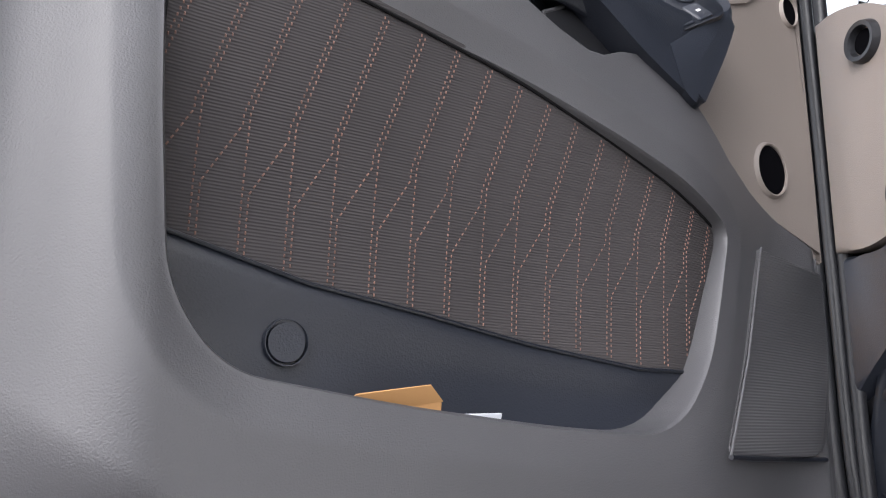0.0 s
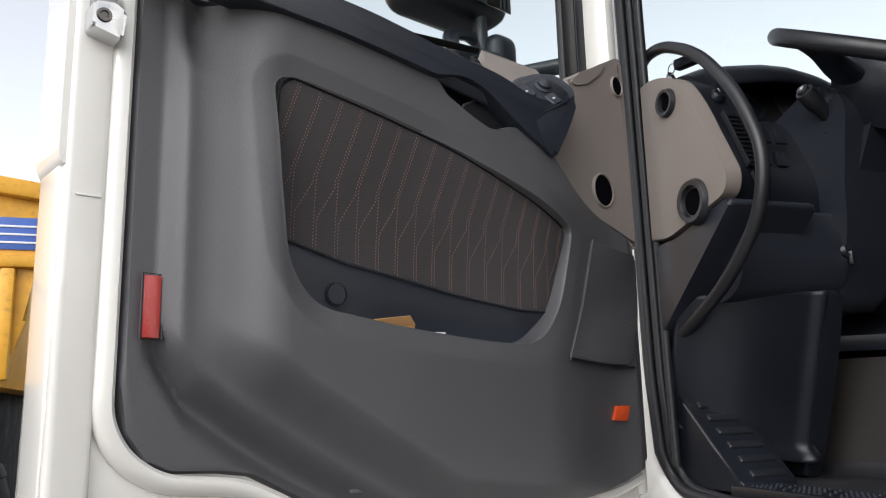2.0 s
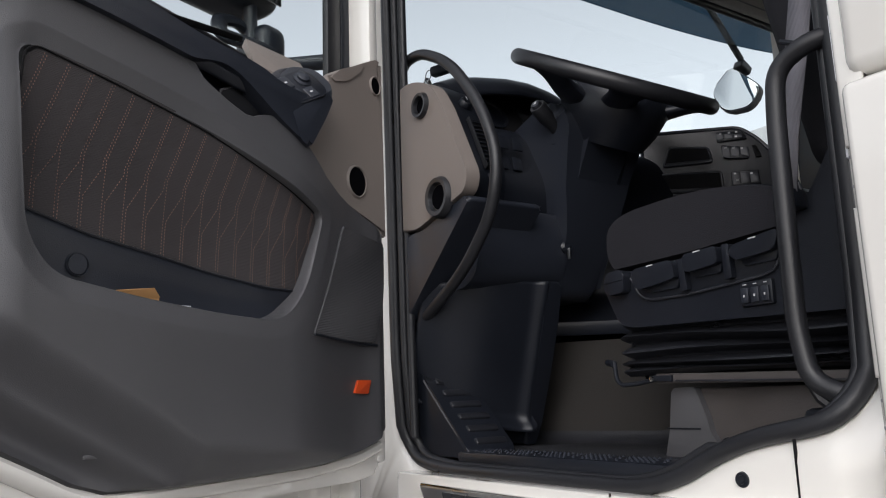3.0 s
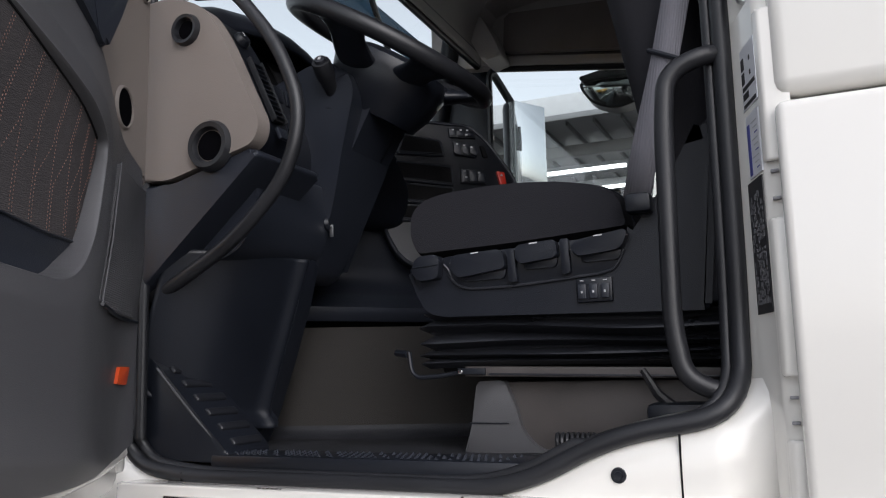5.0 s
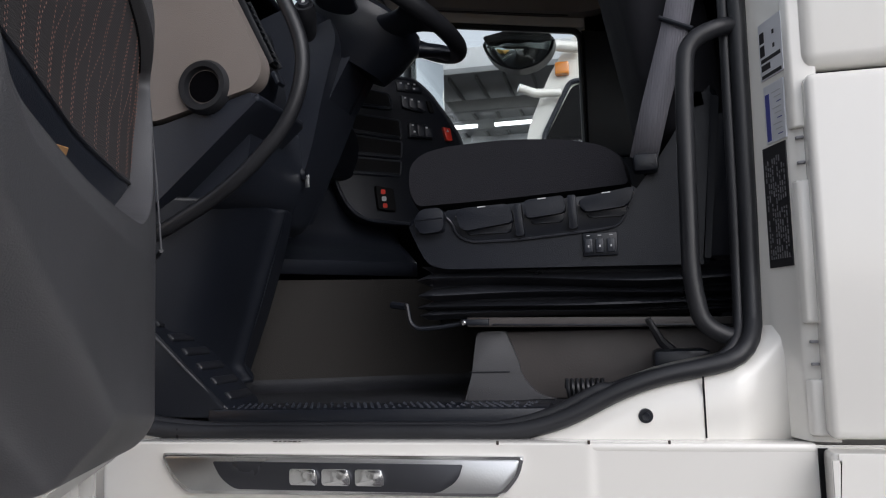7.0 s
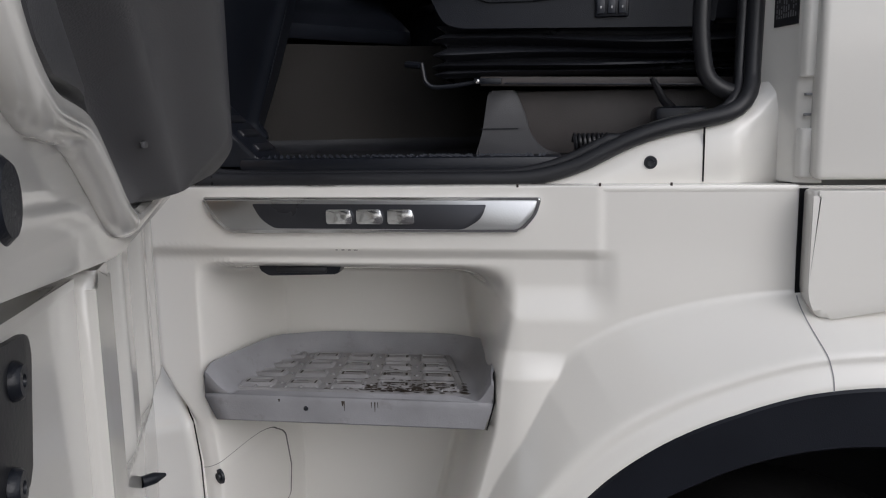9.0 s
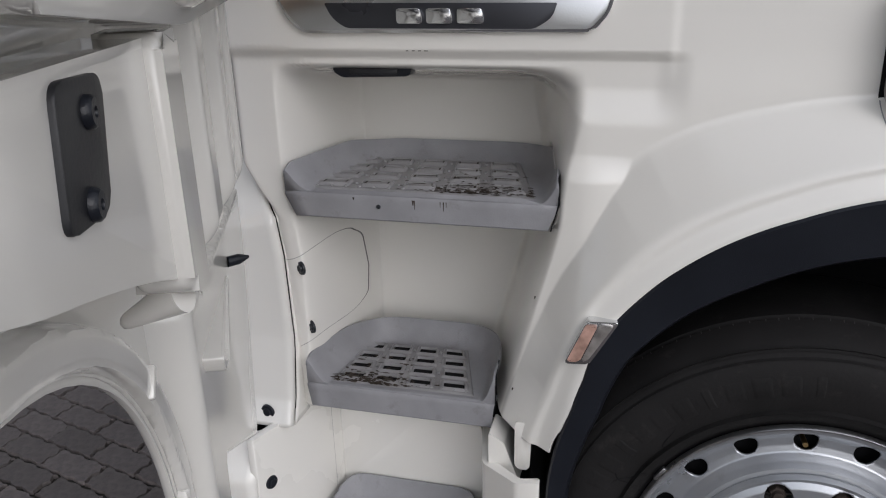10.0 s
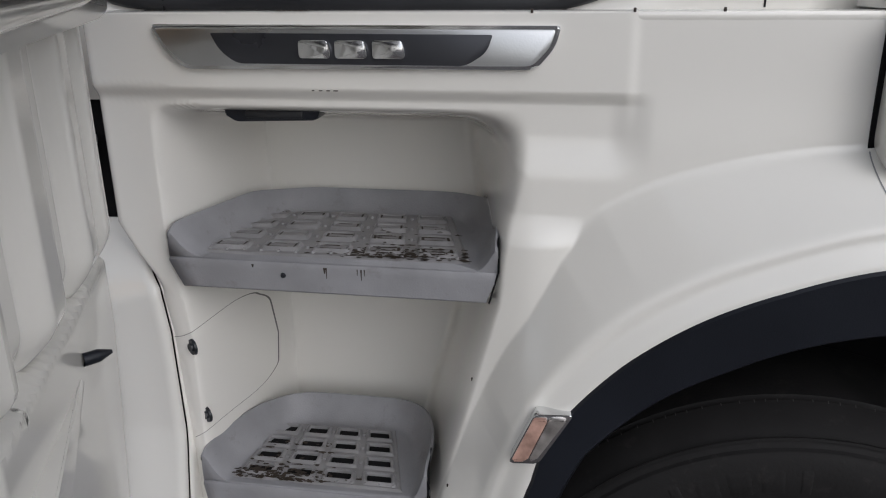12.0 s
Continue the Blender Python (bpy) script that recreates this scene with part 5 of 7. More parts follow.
part("sill_trim", bm_of([(0.316, -0.05, 2.202), (0.305, -0.085, 2.264), (0.16, -0.085, 2.264), (0.17, -0.04, 2.212), (0.25, -0.03, 2.188), (0.316, -0.05, 2.19), (0.305, -0.095, 2.25), (0.16, -0.095, 2.25), (0.17, -0.05, 2.20), (0.25, -0.04, 2.176)], [(0, 1, 2, 3, 4), (5, 6, 7, 8, 9), (0, 1, 6, 5), (1, 2, 7, 6), (2, 3, 8, 7), (3, 4, 9, 8), (4, 0, 5, 9)]), BEIGE, door, "beige window sill trim", smooth=0)
part("demist_slot", turned(block(-0.12, 0.12, -0.006, 0.006, -0.002, 0.003, 0.002), pose(0.45, -0.066, 2.234, 50, 6, 0)), LINER, door)

# white shell
SHELL = rounded([(-0.015, 1.445), (0.05, 1.432), (0.60, 1.430), (0.70, 1.440), (0.99, 1.470), (1.014, 1.52), (1.014, 2.05), (-0.02, 1.90)], [.02, .03, .05, .05, .04, .03, 0, 0], 5)
part("outer_shell", prism(SHELL, in_door, -0.125, -0.035, 0.010, 3), WHITE_DOOR, door, "cream white door shell")
RIM = [(0.955, 2.4), (0.958, 1.62), (0.935, 1.578), (0.89, 1.548), (0.79, 1.538), (0.715, 1.502), (0.655, 1.470), (0.60, 1.455), (0.2, 1.462), (0.07, 1.474), (0.0, 1.492)]
part("inner_flange", tube([in_door(p[0], p[1], -0.028) for p in rounded([Vector(q) for q in RIM], 0.03, 5, closed=False)], 0.010, 10, flat=1.4), WHITE_DOOR, door)
part("edge_strip", block(0.965, 1.012, -0.045, -0.024, 1.50, 2.95, 0.008, 3), WHITE_DOOR, door)
part("edge_step", prism(rounded([(1.019, 2.95), (1.019, 1.915), (1.012, 1.900), (0.995, 1.895), (0.995, 2.95)], 0.006), in_door, -0.12, -0.028, 0.004), WHITE_DOOR, door)
part("hinge_edge", block(-0.03, 0.0, -0.11, -0.03, 1.46, 2.95, 0.008), WHITE_DOOR, door)
lock = part("latch", prism(rounded([(1.002, 2.060), (0.968, 2.052), (0.964, 2.086), (0.978, 2.094), (1.002, 2.090)], 0.004), in_door, -0.026, 0.006, 0.004, 3), STEEL, door, "worn steel door latch")
part("latch_jaw", prism(rounded([(0.998, 2.092), (0.974, 2.092), (0.972, 2.120), (0.984, 2.126), (0.998, 2.118)], 0.004), in_door, -0.026, -0.002, 0.003), TRAY, lock)
part("latch_bore", lathe([(0, 0.001), (0.004, 0.001), (0.005, 0.003), (0.008, 0.003), (0.009, 0.0)], pose(0.990, 0.006, 2.075, -90, 0, 0), 20), HUB, lock)
part("latch_gap", block(0.974, 0.996, -0.004, 0.001, 2.106, 2.112, 0.001), BLACK, lock)
part("drain_plug", lathe([(0.0, 0.003), (0.015, 0.003), (0.018, 0.0)], pose(0.966, -0.022, 1.511, -90, 0, 0), 48), BLACK, door)
part("ridge_mark", block(0.972, 1.0, -0.026, -0.022, 1.868, 1.871, 0.001), WHITE_DOOR, door)
# window frame and glass
part("window_post", block(-0.040, 0.025, -0.112, -0.088, 2.20, 2.95, 0.006), BLACK, door)
part("window_channel", block(0.025, 0.068, -0.108, -0.090, 2.20, 2.95, 0.005), RUBBER, door)
part("window_frame", block(0.95, 1.0, -0.112, -0.07, 2.25, 2.95, 0.006), BLACK, door)
part("window_header", block(0.0, 1.03, -0.12, -0.04, 2.93, 2.99, 0.01), WHITE_DOOR, door)
pane = part("window_pane", block(0.06, 0.96, -0.102, -0.098, 2.24, 2.94, 0.0), GLASS, door, "clear door window", smooth=0)
pane.visible_shadow = False
part("sill_wiper", tube([(0.07, -0.094, 2.222), (0.28, -0.094, 2.228), (0.40, -0.094, 2.244), (0.55, -0.094, 2.260), (0.95, -0.094, 2.266)], 0.005, 8), RUBBER, door)

# lower extension of the door, over the steps when shut
def ext_foot():
    """Lower outline of the extension from its free end to the hinge: arch, toe and slanted hinge edge."""
    line = [(1.03, 1.2335), (1.01, 1.2335)]
    line += [(0.98 + 0.443 * math.cos(radians(a)), 0.79 + 0.443 * math.sin(radians(a))) for a in range(90, 165, 5)]
    return line + [(0.540, 0.850), (0.516, 0.770), (0.490, 0.692), (0.460, 0.684), (0.420, 0.705), (0.408, 0.740), (0.402, 0.830), (0.392, 0.840), (0.100, 0.678), (0.085, 0.690), (0.03, 0.85), (-0.02, 1.0)]


EXT_FOOT = ext_foot()
EXT_RUN = [0.0]
for p, q in zip(EXT_FOOT, EXT_FOOT[1:]):
    EXT_RUN.append(EXT_RUN[-1] + math.dist(p, q))


def along_foot(i):
    s = i * EXT_RUN[-1]
    return lerp_line([(r, p[0]) for r, p in zip(EXT_RUN, EXT_FOOT)], s), lerp_line([(r, p[1]) for r, p in zip(EXT_RUN, EXT_FOOT)], s)


def lip_distance(u, z):
    if u > 0.98:
        return z - 1.233
    if z > 0.895:
        return math.hypot(u - 0.98, z - 0.79) - 0.443
    return 0.556 - 0.31 * (0.895 - z) - u


def ext_relief(u, z):
    lip = lip_distance(u, z)
    base = -0.145 + 0.035 * ss(u, 0.80, 1.05)
    slab = ss(0.515 - u, 0.0, 0.030) * ss(1.118 - z, 0.0, 0.022)
    head = ss(z, 1.04 + 0.10 * u, 1.16) * ss(0.50 - u, 0.0, 0.02)
    rib = max(ss(0.044 - abs(u - 0.305), 0.0, 0.020), ss(0.038 - abs(u - 0.112), 0.0, 0.020), ss(0.020 - abs(u - 0.012), 0.0, 0.014), ss(0.016 - abs(u - 0.470), 0.0, 0.014))
    n = base + max((-0.098 - base) * slab, (-0.106 + 0.028 * rib - base) * head)
    band = ss(0.040 - lip, 0.0, 0.007)
    n = max(n, base + (-0.118 - base) * band) if lip < 0.06 else n
    n -= 0.012 * ss(0.010 - lip, 0.0, 0.004)
    return n - 0.010 * ss(z, 1.428, 1.440) * ss(u, 0.50, 0.52)


def ext_point(i, j):
    u, z = along_foot(i)
    z += (1.428 + 0.052 * ss(u, 0.55, 0.62) - z) * j
    return (u, ext_relief(u, z), z)


ext = part("lower_extension", grid(480, 130, ext_point), WHITE_DOOR, door, "white lower door extension with an arch cutout", solid=0.006)
part("arch_edge", tube([(p[0], ext_relief(*p) - 0.003, p[1]) for p in EXT_FOOT[:20]], 0.005, 8, flat=2.0), WHITE_DOOR, ext)


def pad_level(u):
    return -0.050 - 0.0667 * (u - 0.62)


part("inner_pad", prism(rounded([(1.028, 1.338), (0.95, 1.309), (0.87, 1.287), (0.77, 1.255), (0.70, 1.228), (0.66, 1.212), (0.655, 1.428), (0.84, 1.432), (1.028, 1.436)], [.01, .05, .05, .05, .03, .01, .01, 0, .01], 5), lambda a, b, d: Vector((a, pad_level(a) + d, b)), -0.055, 0.0, 0.007, 4), WHITE_DOOR, ext, "smooth white inner pad of the door extension")
part("pad_rib", prism(rounded([(0.690, 1.212), (0.622, 1.182), (0.622, 1.432), (0.690, 1.432)], 0.012, 4), in_door, -0.095, -0.040, 0.014, 5), WHITE_DOOR, ext)
part("guide_finger", tube([(0.664 - 0.022 * f, -0.058 - 0.066 * f, 1.201 - 0.038 * f) for f in [k / 16 for k in range(17)]], lambda f: (0.016 - 0.0105 * f) * math.sqrt(max(0.02, 1 - max(0.0, (f - 0.88) / 0.12) ** 2)), 20, flat=1.3), WHITE_DOOR, ext, "rounded guide finger")
part("lip_notch", turned(block(-0.005, 0.005, -0.012, 0.004, -0.018, 0.018, 0.003), pose(0.618, -0.112, 1.085, 0, -40, 0)), WHITE_DOOR, ext)
brk = part("mounting_plate", prism(rounded([(0.882, 1.425), (0.803, 1.420), (0.826, 1.332), (0.898, 1.336)], [.014, .014, .012, .012]), lambda a, b, d: Vector((a, pad_level(a) + d, b)), -0.003, 0.0045, 0.0015), RUBBER, ext, "black mounting plate with two bolts")
for u, z in ((0.839, 1.400), (0.856, 1.345)):
    part("bolt", lathe([(0.0, 0.004), (0.0035, 0.004), (0.004, 0.006), (0.009, 0.006), (0.011, 0.004), (0.0115, 0.0)], pose(u, pad_level(u) + 0.004, z, -90, 0, 0), 20), BLACK, brk)
part("bump_stop", lathe([(0.0, 0.030), (0.004, 0.0285), (0.013, 0.004), (0.014, 0.0), (0.014, -0.03)], pose(0.175, -0.076, 1.043, -90, 0, 30) @ Matrix.Scale(0.6, 4), 20), BLACK, ext, "black conical bump stop")
part("fin", prism(rounded([(0.165, 1.030), (0.152, 1.022), (0.400, 0.992), (0.455, 1.002), (0.466, 1.026)], 0.004), lambda a, b, d: Vector((a, -0.100 + (d + 0.100) * (0.12 + 0.88 * ss(a, 0.15, 0.47)), b)), -0.102, -0.066, 0.003), WHITE_DOOR, ext)

# door mirror outside
mirror = thing("door_mirror", "dark plastic door mirror on two arms", "mirror", DOOR, group="outside mirrors")
part("housing", block(0.02, 0.30, -0.42, -0.26, 2.47, 2.90, 0.05, 4), DARK, mirror)
part("glass", block(0.04, 0.28, -0.262, -0.256, 2.49, 2.88, 0.003), MIRROR, mirror)
part("arm", tube([(0.10, -0.30, 2.50), (0.095, -0.30, 2.40), (0.05, -0.25, 2.34), (0.0, -0.10, 2.33)], 0.018, 10), DARK, mirror)
part("bracket", tube(rounded([(0.09, -0.31, 2.42), (0.13, -0.31, 2.435), (0.19, -0.30, 2.415), (0.20, -0.28, 2.37), (0.06, -0.26, 2.37)], 0.02, 5, closed=False), 0.013, 10, flat=1.4), DARK, mirror)
part("ramp_mirror", block(0.02, 0.10, -0.36, -0.25, 2.34, 2.44, 0.03, 4), DARK, mirror)

# ---------------------------------------------------------------- cab interior
interior = thing("cab_interior", "dark plastic cab floor, tunnel and wall linings", "interior trim")
part("floor_mat", block(0.10, 1.0, -0.2, 1.35, 1.44, 1.468, 0.006), MAT, interior, "dark rubber floor mat")
part("sill_plate", block(0.058, 0.150, 0.36, 0.92, 1.446, 1.474, 0.006), BLACK, interior, "ribbed black entrance plate")
dash_v, dash_f = [], []
for r in range(5):
    for k in range(46):
        y, x = 0.385 + 0.0115 * k + (0.005 if r % 2 else 0.0), 0.068 + 0.016 * r
        if (k * 7 + r * 11) % 9 in (0, 4):
            continue
        b = len(dash_v)
        dash_v += [(x - 0.002, y - 0.0035, 1.4735), (x + 0.002, y - 0.0035, 1.4735), (x + 0.002, y + 0.0035, 1.4735), (x - 0.002, y + 0.0035, 1.4735), (x, y, 1.4775)]
        dash_f += [(b, b + 1, b + 4), (b + 1, b + 2, b + 4), (b + 2, b + 3, b + 4), (b + 3, b, b + 4)]
grip = part("grip_studs", bm_of(dash_v, dash_f), DARK, interior, "worn grey grip studs", smooth=0)
grip["kind"] = "stuff"
def cover_point(i, j):
    """Engine cover: its side leans in and turns away from the footwell towards the front."""
    y = 1.26 - 1.20 * i
    foot = lerp_line([(0.0, 0.575), (0.55, 0.560), (0.72, 0.520), (0.88, 0.465), (1.02, 0.425), (1.30, 0.415)], y)
    lean = lerp_line([(0.0, 0.15), (0.60, 0.15), (0.80, 0.125), (0.95, 0.075), (1.05, 0.05), (1.30, 0.04)], y)
    if j < 0.62:
        f = j / 0.62
        return (foot + lean * f ** 1.7, y, 1.472 + 0.238 * f)
    f = (j - 0.62) / 0.38
    return (foot + lean + (1.90 - foot - lean) * f, y, 1.710 + 0.012 * math.sin(math.pi * min(1.0, 3 * f) / 2))


def mat_edge(i, j):
    """The mat's edge turned up against the engine cover."""
    x, y, z = cover_point(i, 0.075 * j)
    return (x - 0.006 - 0.05 * (1 - j) ** 2, y, 1.4685 + 0.027 * j ** 1.6)


part("engine_cover", grid(60, 30, cover_point), TUNNEL, interior, "brown grey engine cover")
part("mat_edge", grid(50, 8, mat_edge), MAT, interior)
part("front_wall", block(0.08, 2.25, 1.30, 1.36, 1.40, 2.2, 0.01), BLACK, interior)
part("kick_panel", prism(rounded([(1.17, 1.46), (0.89, 1.46), (0.886, 1.476), (1.035, 1.620), (1.17, 1.72)], [0, .006, .008, .02, 0]), in_side, 0.062, 0.185, 0.004), BLACK, interior, "black kick panel with raised tread pads")
part("kick_edge", tube([(0.060, 1.045, 1.622), (0.062, 0.96, 1.538), (0.066, 0.882, 1.468)], 0.0022, 8), DOOR_GREY, interior)
for k in range(6):
    f = (k + 0.3) / 6
    y, z = 1.04 - 0.155 * f, 1.625 - 0.152 * f
    part("kick_pad", turned(block(-0.036, 0.044, -0.0085, 0.0085, -0.004, 0.006, 0.004, 3), pose(0.118 + 0.012 * f, y, z, 44.5, 0, 0)), BELLOW, interior)


def knee_point(i, j):
    """Footwell panel: a hanging sheet with a turned right edge and a rounded foot."""
    x = 0.050 + 0.274 * i
    low = lerp_line([(0.05, 1.575), (0.12, 1.545), (0.18, 1.520), (0.24, 1.506), (0.285, 1.500), (0.305, 1.503), (0.325, 1.530)], x)
    z = low + (1.835 - low) * j
    y = 0.990 - 0.315 * (z - 1.522) + 0.045 * (1 - i) ** 1.5 + 0.085 * (1 - i) ** 5 + 0.014 * math.exp(-((i - 0.90) / 0.06) ** 2) * -1 + 0.16 * ss(i, 0.94, 1.0) ** 2 - 0.030 * ss(1 - j, 0.86, 1.0) ** 2
    return (x, y, z)


part("knee_panel", grid(60, 40, knee_point), BLACK, interior, "dark footwell panel", solid=0.004)
part("knee_side", prism(rounded([(0.884, 1.838), (0.905, 1.748), (0.940, 1.636), (0.975, 1.54), (1.000, 1.470), (1.32, 1.470), (1.32, 1.86)], [.01, 0, 0, .02, 0, 0, 0]), in_side, 0.300, 0.345, 0.012, 3), BLACK, interior)
part("panel_rivet", lathe([(0.005, 0.0), (0.004, 0.002), (0.0, 0.002)], pose(0.328, 0.98, 1.66, 90, 0, 0), 10), TRAY, interior)
part("lower_cowl", prism(rounded([(1.26, 1.80), (0.93, 1.818), (0.890, 1.838), (0.862, 1.90), (0.86, 1.99), (1.26, 2.0)], [0, .02, .03, .04, .01, 0]), in_side, 0.10, 0.350, 0.028, 4), DARK, interior, "dark panel below the steering column")


def centre_point(i, j):
    """Panel over the engine cover, between the footwell and the console."""
    a = Vector((0.38, 1.045)) + (Vector((0.80, 0.715)) - Vector((0.38, 1.045))) * i
    z = 1.726 + 0.34 * j
    back = 0.155 * ss(j, 0.05, 0.34)
    return (a.x + 0.03 * (1 - j) + 0.79 * back, a.y + 0.04 * (1 - j) + 0.61 * back, z)


part("centre_panel", grid(24, 12, centre_point), DARK, interior, "dark panel above the engine cover", solid=0.006)
ign = part("ignition_switch", lathe([(0.016, 0), (0.016, 0.006), (0.010, 0.012), (0.0, 0.012)], pose(0.344, 0.868, 1.915, 80, 0, 0), 18), BLACK, interior)
part("ignition_key", block(0.343, 0.3455, 0.850, 0.859, 1.886, 1.912, 0.001), STEEL, ign)
part("passenger_lining", join(block(2.19, 2.25, -1.2, 1.40, 1.4, 2.27, 0.01), block(2.19, 2.25, -1.2, 0.355, 2.27, 2.95, 0.02), block(2.19, 2.25, 1.17, 1.40, 2.27, 2.95, 0.02)), BLACK, interior, "black passenger side lining")


def header_line(y):
    return 2.955 - 0.155 * (1.168 - y)


upper = part("upper_lining", bm_of([(x, y, z) for x in (2.19, 2.25) for y, z in ((1.45, header_line(1.45)), (-1.2, header_line(-1.2)), (-1.2, 3.42), (1.45, 3.42))], [(0, 1, 2, 3), (4, 5, 6, 7), (0, 1, 5, 4), (1, 2, 6, 5), (2, 3, 7, 6), (3, 0, 4, 7)]), HEADLINER, interior, "grey lining above the passenger window", smooth=0)
part("window_header_trim", prism(rounded([(1.20, header_line(1.20) + 0.004), (0.34, header_line(0.34) + 0.004), (0.34, header_line(0.34) + 0.040), (1.20, header_line(1.20) + 0.048)], 0.01), in_side, 2.165, 2.195, 0.006), HEADLINER, upper)
part("lamp_rail", tube([(2.16, 1.14, header_line(1.14) + 0.055), (2.16, 0.40, header_line(0.40) + 0.055)], 0.006, 8), RUBBER, upper)
part("window_seal", tube(rounded([(2.188, 0.355, 2.27), (2.188, 1.17, 2.27), (2.188, 1.17, 2.950), (2.188, 0.355, 2.825)], 0.05, 5), 0.014, 8, True), RUBBER, interior)
part("rear_lining", block(0.10, 2.2, -0.62, -0.58, 1.4, 3.4, 0.01), BLACK, interior)
part("post_lining", prism(rounded([(0.03, 1.55), (0.03, 3.3), (-0.55, 3.3), (-0.55, 1.55)], 0.02), in_side, 0.10, 0.14, 0.006), BLACK, interior, "black rear post lining")
part("headliner", block(0.09, 2.2, -0.6, 1.40, 3.33, 3.37, 0.01), HEADLINER, interior, "dark grey headliner")
shelf = part("overhead_shelf", prism(rounded([(1.42, 3.34), (1.30, 3.05), (1.235, 2.965), (1.20, 2.97), (1.185, 3.05), (1.12, 3.20), (0.62, 3.26), (0.55, 3.34)], [0, .02, .015, .015, .04, .05, .05, 0]), in_side, 0.13, 2.185, 0.01, 2), HEADLINER, interior, "grey shelf above the windscreen")
part("shelf_edge", tube([(0.14, 1.222, 2.968), (2.18, 1.222, 2.968)], 0.016, 10), BLACK, shelf)
part("shelf_groove", tube([(0.14, 1.196, 3.010), (2.18, 1.196, 3.010)], 0.005, 8), TRAY, shelf)
pillar = part("pillar_trim", prism(rounded([(1.330, 3.30), (1.140, 2.925), (1.055, 2.940), (1.085, 3.020), (1.160, 3.165), (1.035, 3.215), (1.035, 3.30)], [.01, .02, .02, .03, .03, .03, .01]), in_side, 2.03, 2.19, 0.012, 3), HEADLINER, interior, "light grey windscreen pillar trim")
part("reading_lamp", prism(rounded([(1.245, 3.262), (1.236, 3.226), (1.160, 3.226), (1.165, 3.266)], 0.008), in_side, 2.022, 2.035, 0.003), STICKER, pillar, "clear reading lamp")
locker = part("side_locker", prism(rounded([(1.075, 2.990), (0.342, 2.880), (0.262, 2.886), (0.214, 2.94), (0.208, 3.03), (0.234, 3.075), (0.290, 3.103), (0.582, 3.130), (0.930, 3.155), (1.065, 3.165)], [.02, .03, .03, .03, .03, .02, .03, .05, .05, .02]), in_side, 2.12, 2.20, 0.018, 4), LOCKER, interior, "dark brown grey panel above the passenger window")
part("round_cover", lathe([(0.054, 0.0), (0.054, 0.002), (0.050, 0.0025), (0.0, 0.0025)], pose(2.121, 0.777, 3.018, 0, -90, 0), 32), LOCKER, locker)
part("post_trim", tube([(0.11, 1.22, 3.35), (0.11, 1.36, 2.30)], 0.03, 10), BLACK, interior)
part("post_trim", tube([(2.18, 1.30, 3.35), (2.20, 1.50, 2.30)], 0.045, 10), BLACK, interior)
screen = part("windscreen", turned(block(0.10, 2.24, -0.003, 0.003, 0.0, 1.14, 0), pose(0, 1.64, 2.25, 12, 0, 0)), GLASS, interior, "clear windscreen", smooth=0)
screen.visible_shadow = False
visor = part("sun_visor", turned(prism([(2.90, 0.26)] + [(0.7, 0.26)] + [(0.7 + 0.11 * k, 0.10 * max(0.0, (k - 8) / 12) ** 2) for k in range(21)], in_front, -0.004, 0.004, 0), pose(0, 1.75, 3.20, -15, 0, 0)), TINT, interior, "tinted outer sun visor", smooth=0)
visor.visible_shadow = False

# dashboard
dash = thing("dashboard", "black and grey beige dashboard with round air vents", "dashboard")
part("body", prism(rounded([(1.32, 2.24), (1.02, 2.24), (0.93, 2.20), (0.875, 2.06), (0.90, 1.97), (1.32, 1.95)], [0, .05, .04, .05, .03, 0]), in_side, 0.07, 2.18, 0.012, 3), BLACK, dash)
part("side_body", prism(rounded([(1.30, 2.30), (1.06, 2.318), (0.985, 2.305), (0.935, 2.268), (0.893, 2.205), (0.818, 2.045), (0.86, 1.97), (1.30, 1.95)], [0, .04, .04, .04, .05, .03, .02, 0], 5), in_side, 0.056, 0.150, 0.008, 3), BLACK, dash, "black switch strip of the dashboard")
END = rounded([(1.07, 2.312), (1.00, 2.306), (0.930, 2.276), (0.886, 2.212), (0.802, 2.040), (0.815, 2.002), (1.00, 1.957), (1.07, 1.962)], [0, .05, .06, .07, .025, .025, .02, 0], 7)
end = part("end_panel", prism(END, in_side, 0.028, 0.062, 0.010, 4), BEIGE, dash, "grey beige dashboard end panel")
part("lower_panel", prism(rounded([(1.07, 1.958), (1.00, 1.950), (0.822, 1.997), (0.812, 1.985), (0.90, 1.908), (0.99, 1.83), (1.07, 1.76)], [0, .02, .008, .008, .05, .04, 0], 5), in_side, 0.036, 0.235, 0.010, 3), DARK, dash, "dark lower dashboard end")
for y, z, r in ((0.968, 2.236, 0.030), (0.908, 2.009, 0.045)):
    v = part("air_vent", lathe([(0.0, -0.022), (0.60 * r, -0.022), (0.64 * r, 0.004), (0.72 * r, 0.012), (0.92 * r, 0.013), (1.0 * r, 0.006), (1.04 * r, -0.004)], pose(0.030, y, z, 0, -90, 0), 36), RUBBER, dash, "round black air vent")
    # black disc laid on the panel, painting the dark inside of the duct
    part("bore_shade", lathe([(0.0, 0.0012), (0.60 * r, 0.0012)], pose(0.028, y, z, 0, -90, 0), 36), VOID, v)
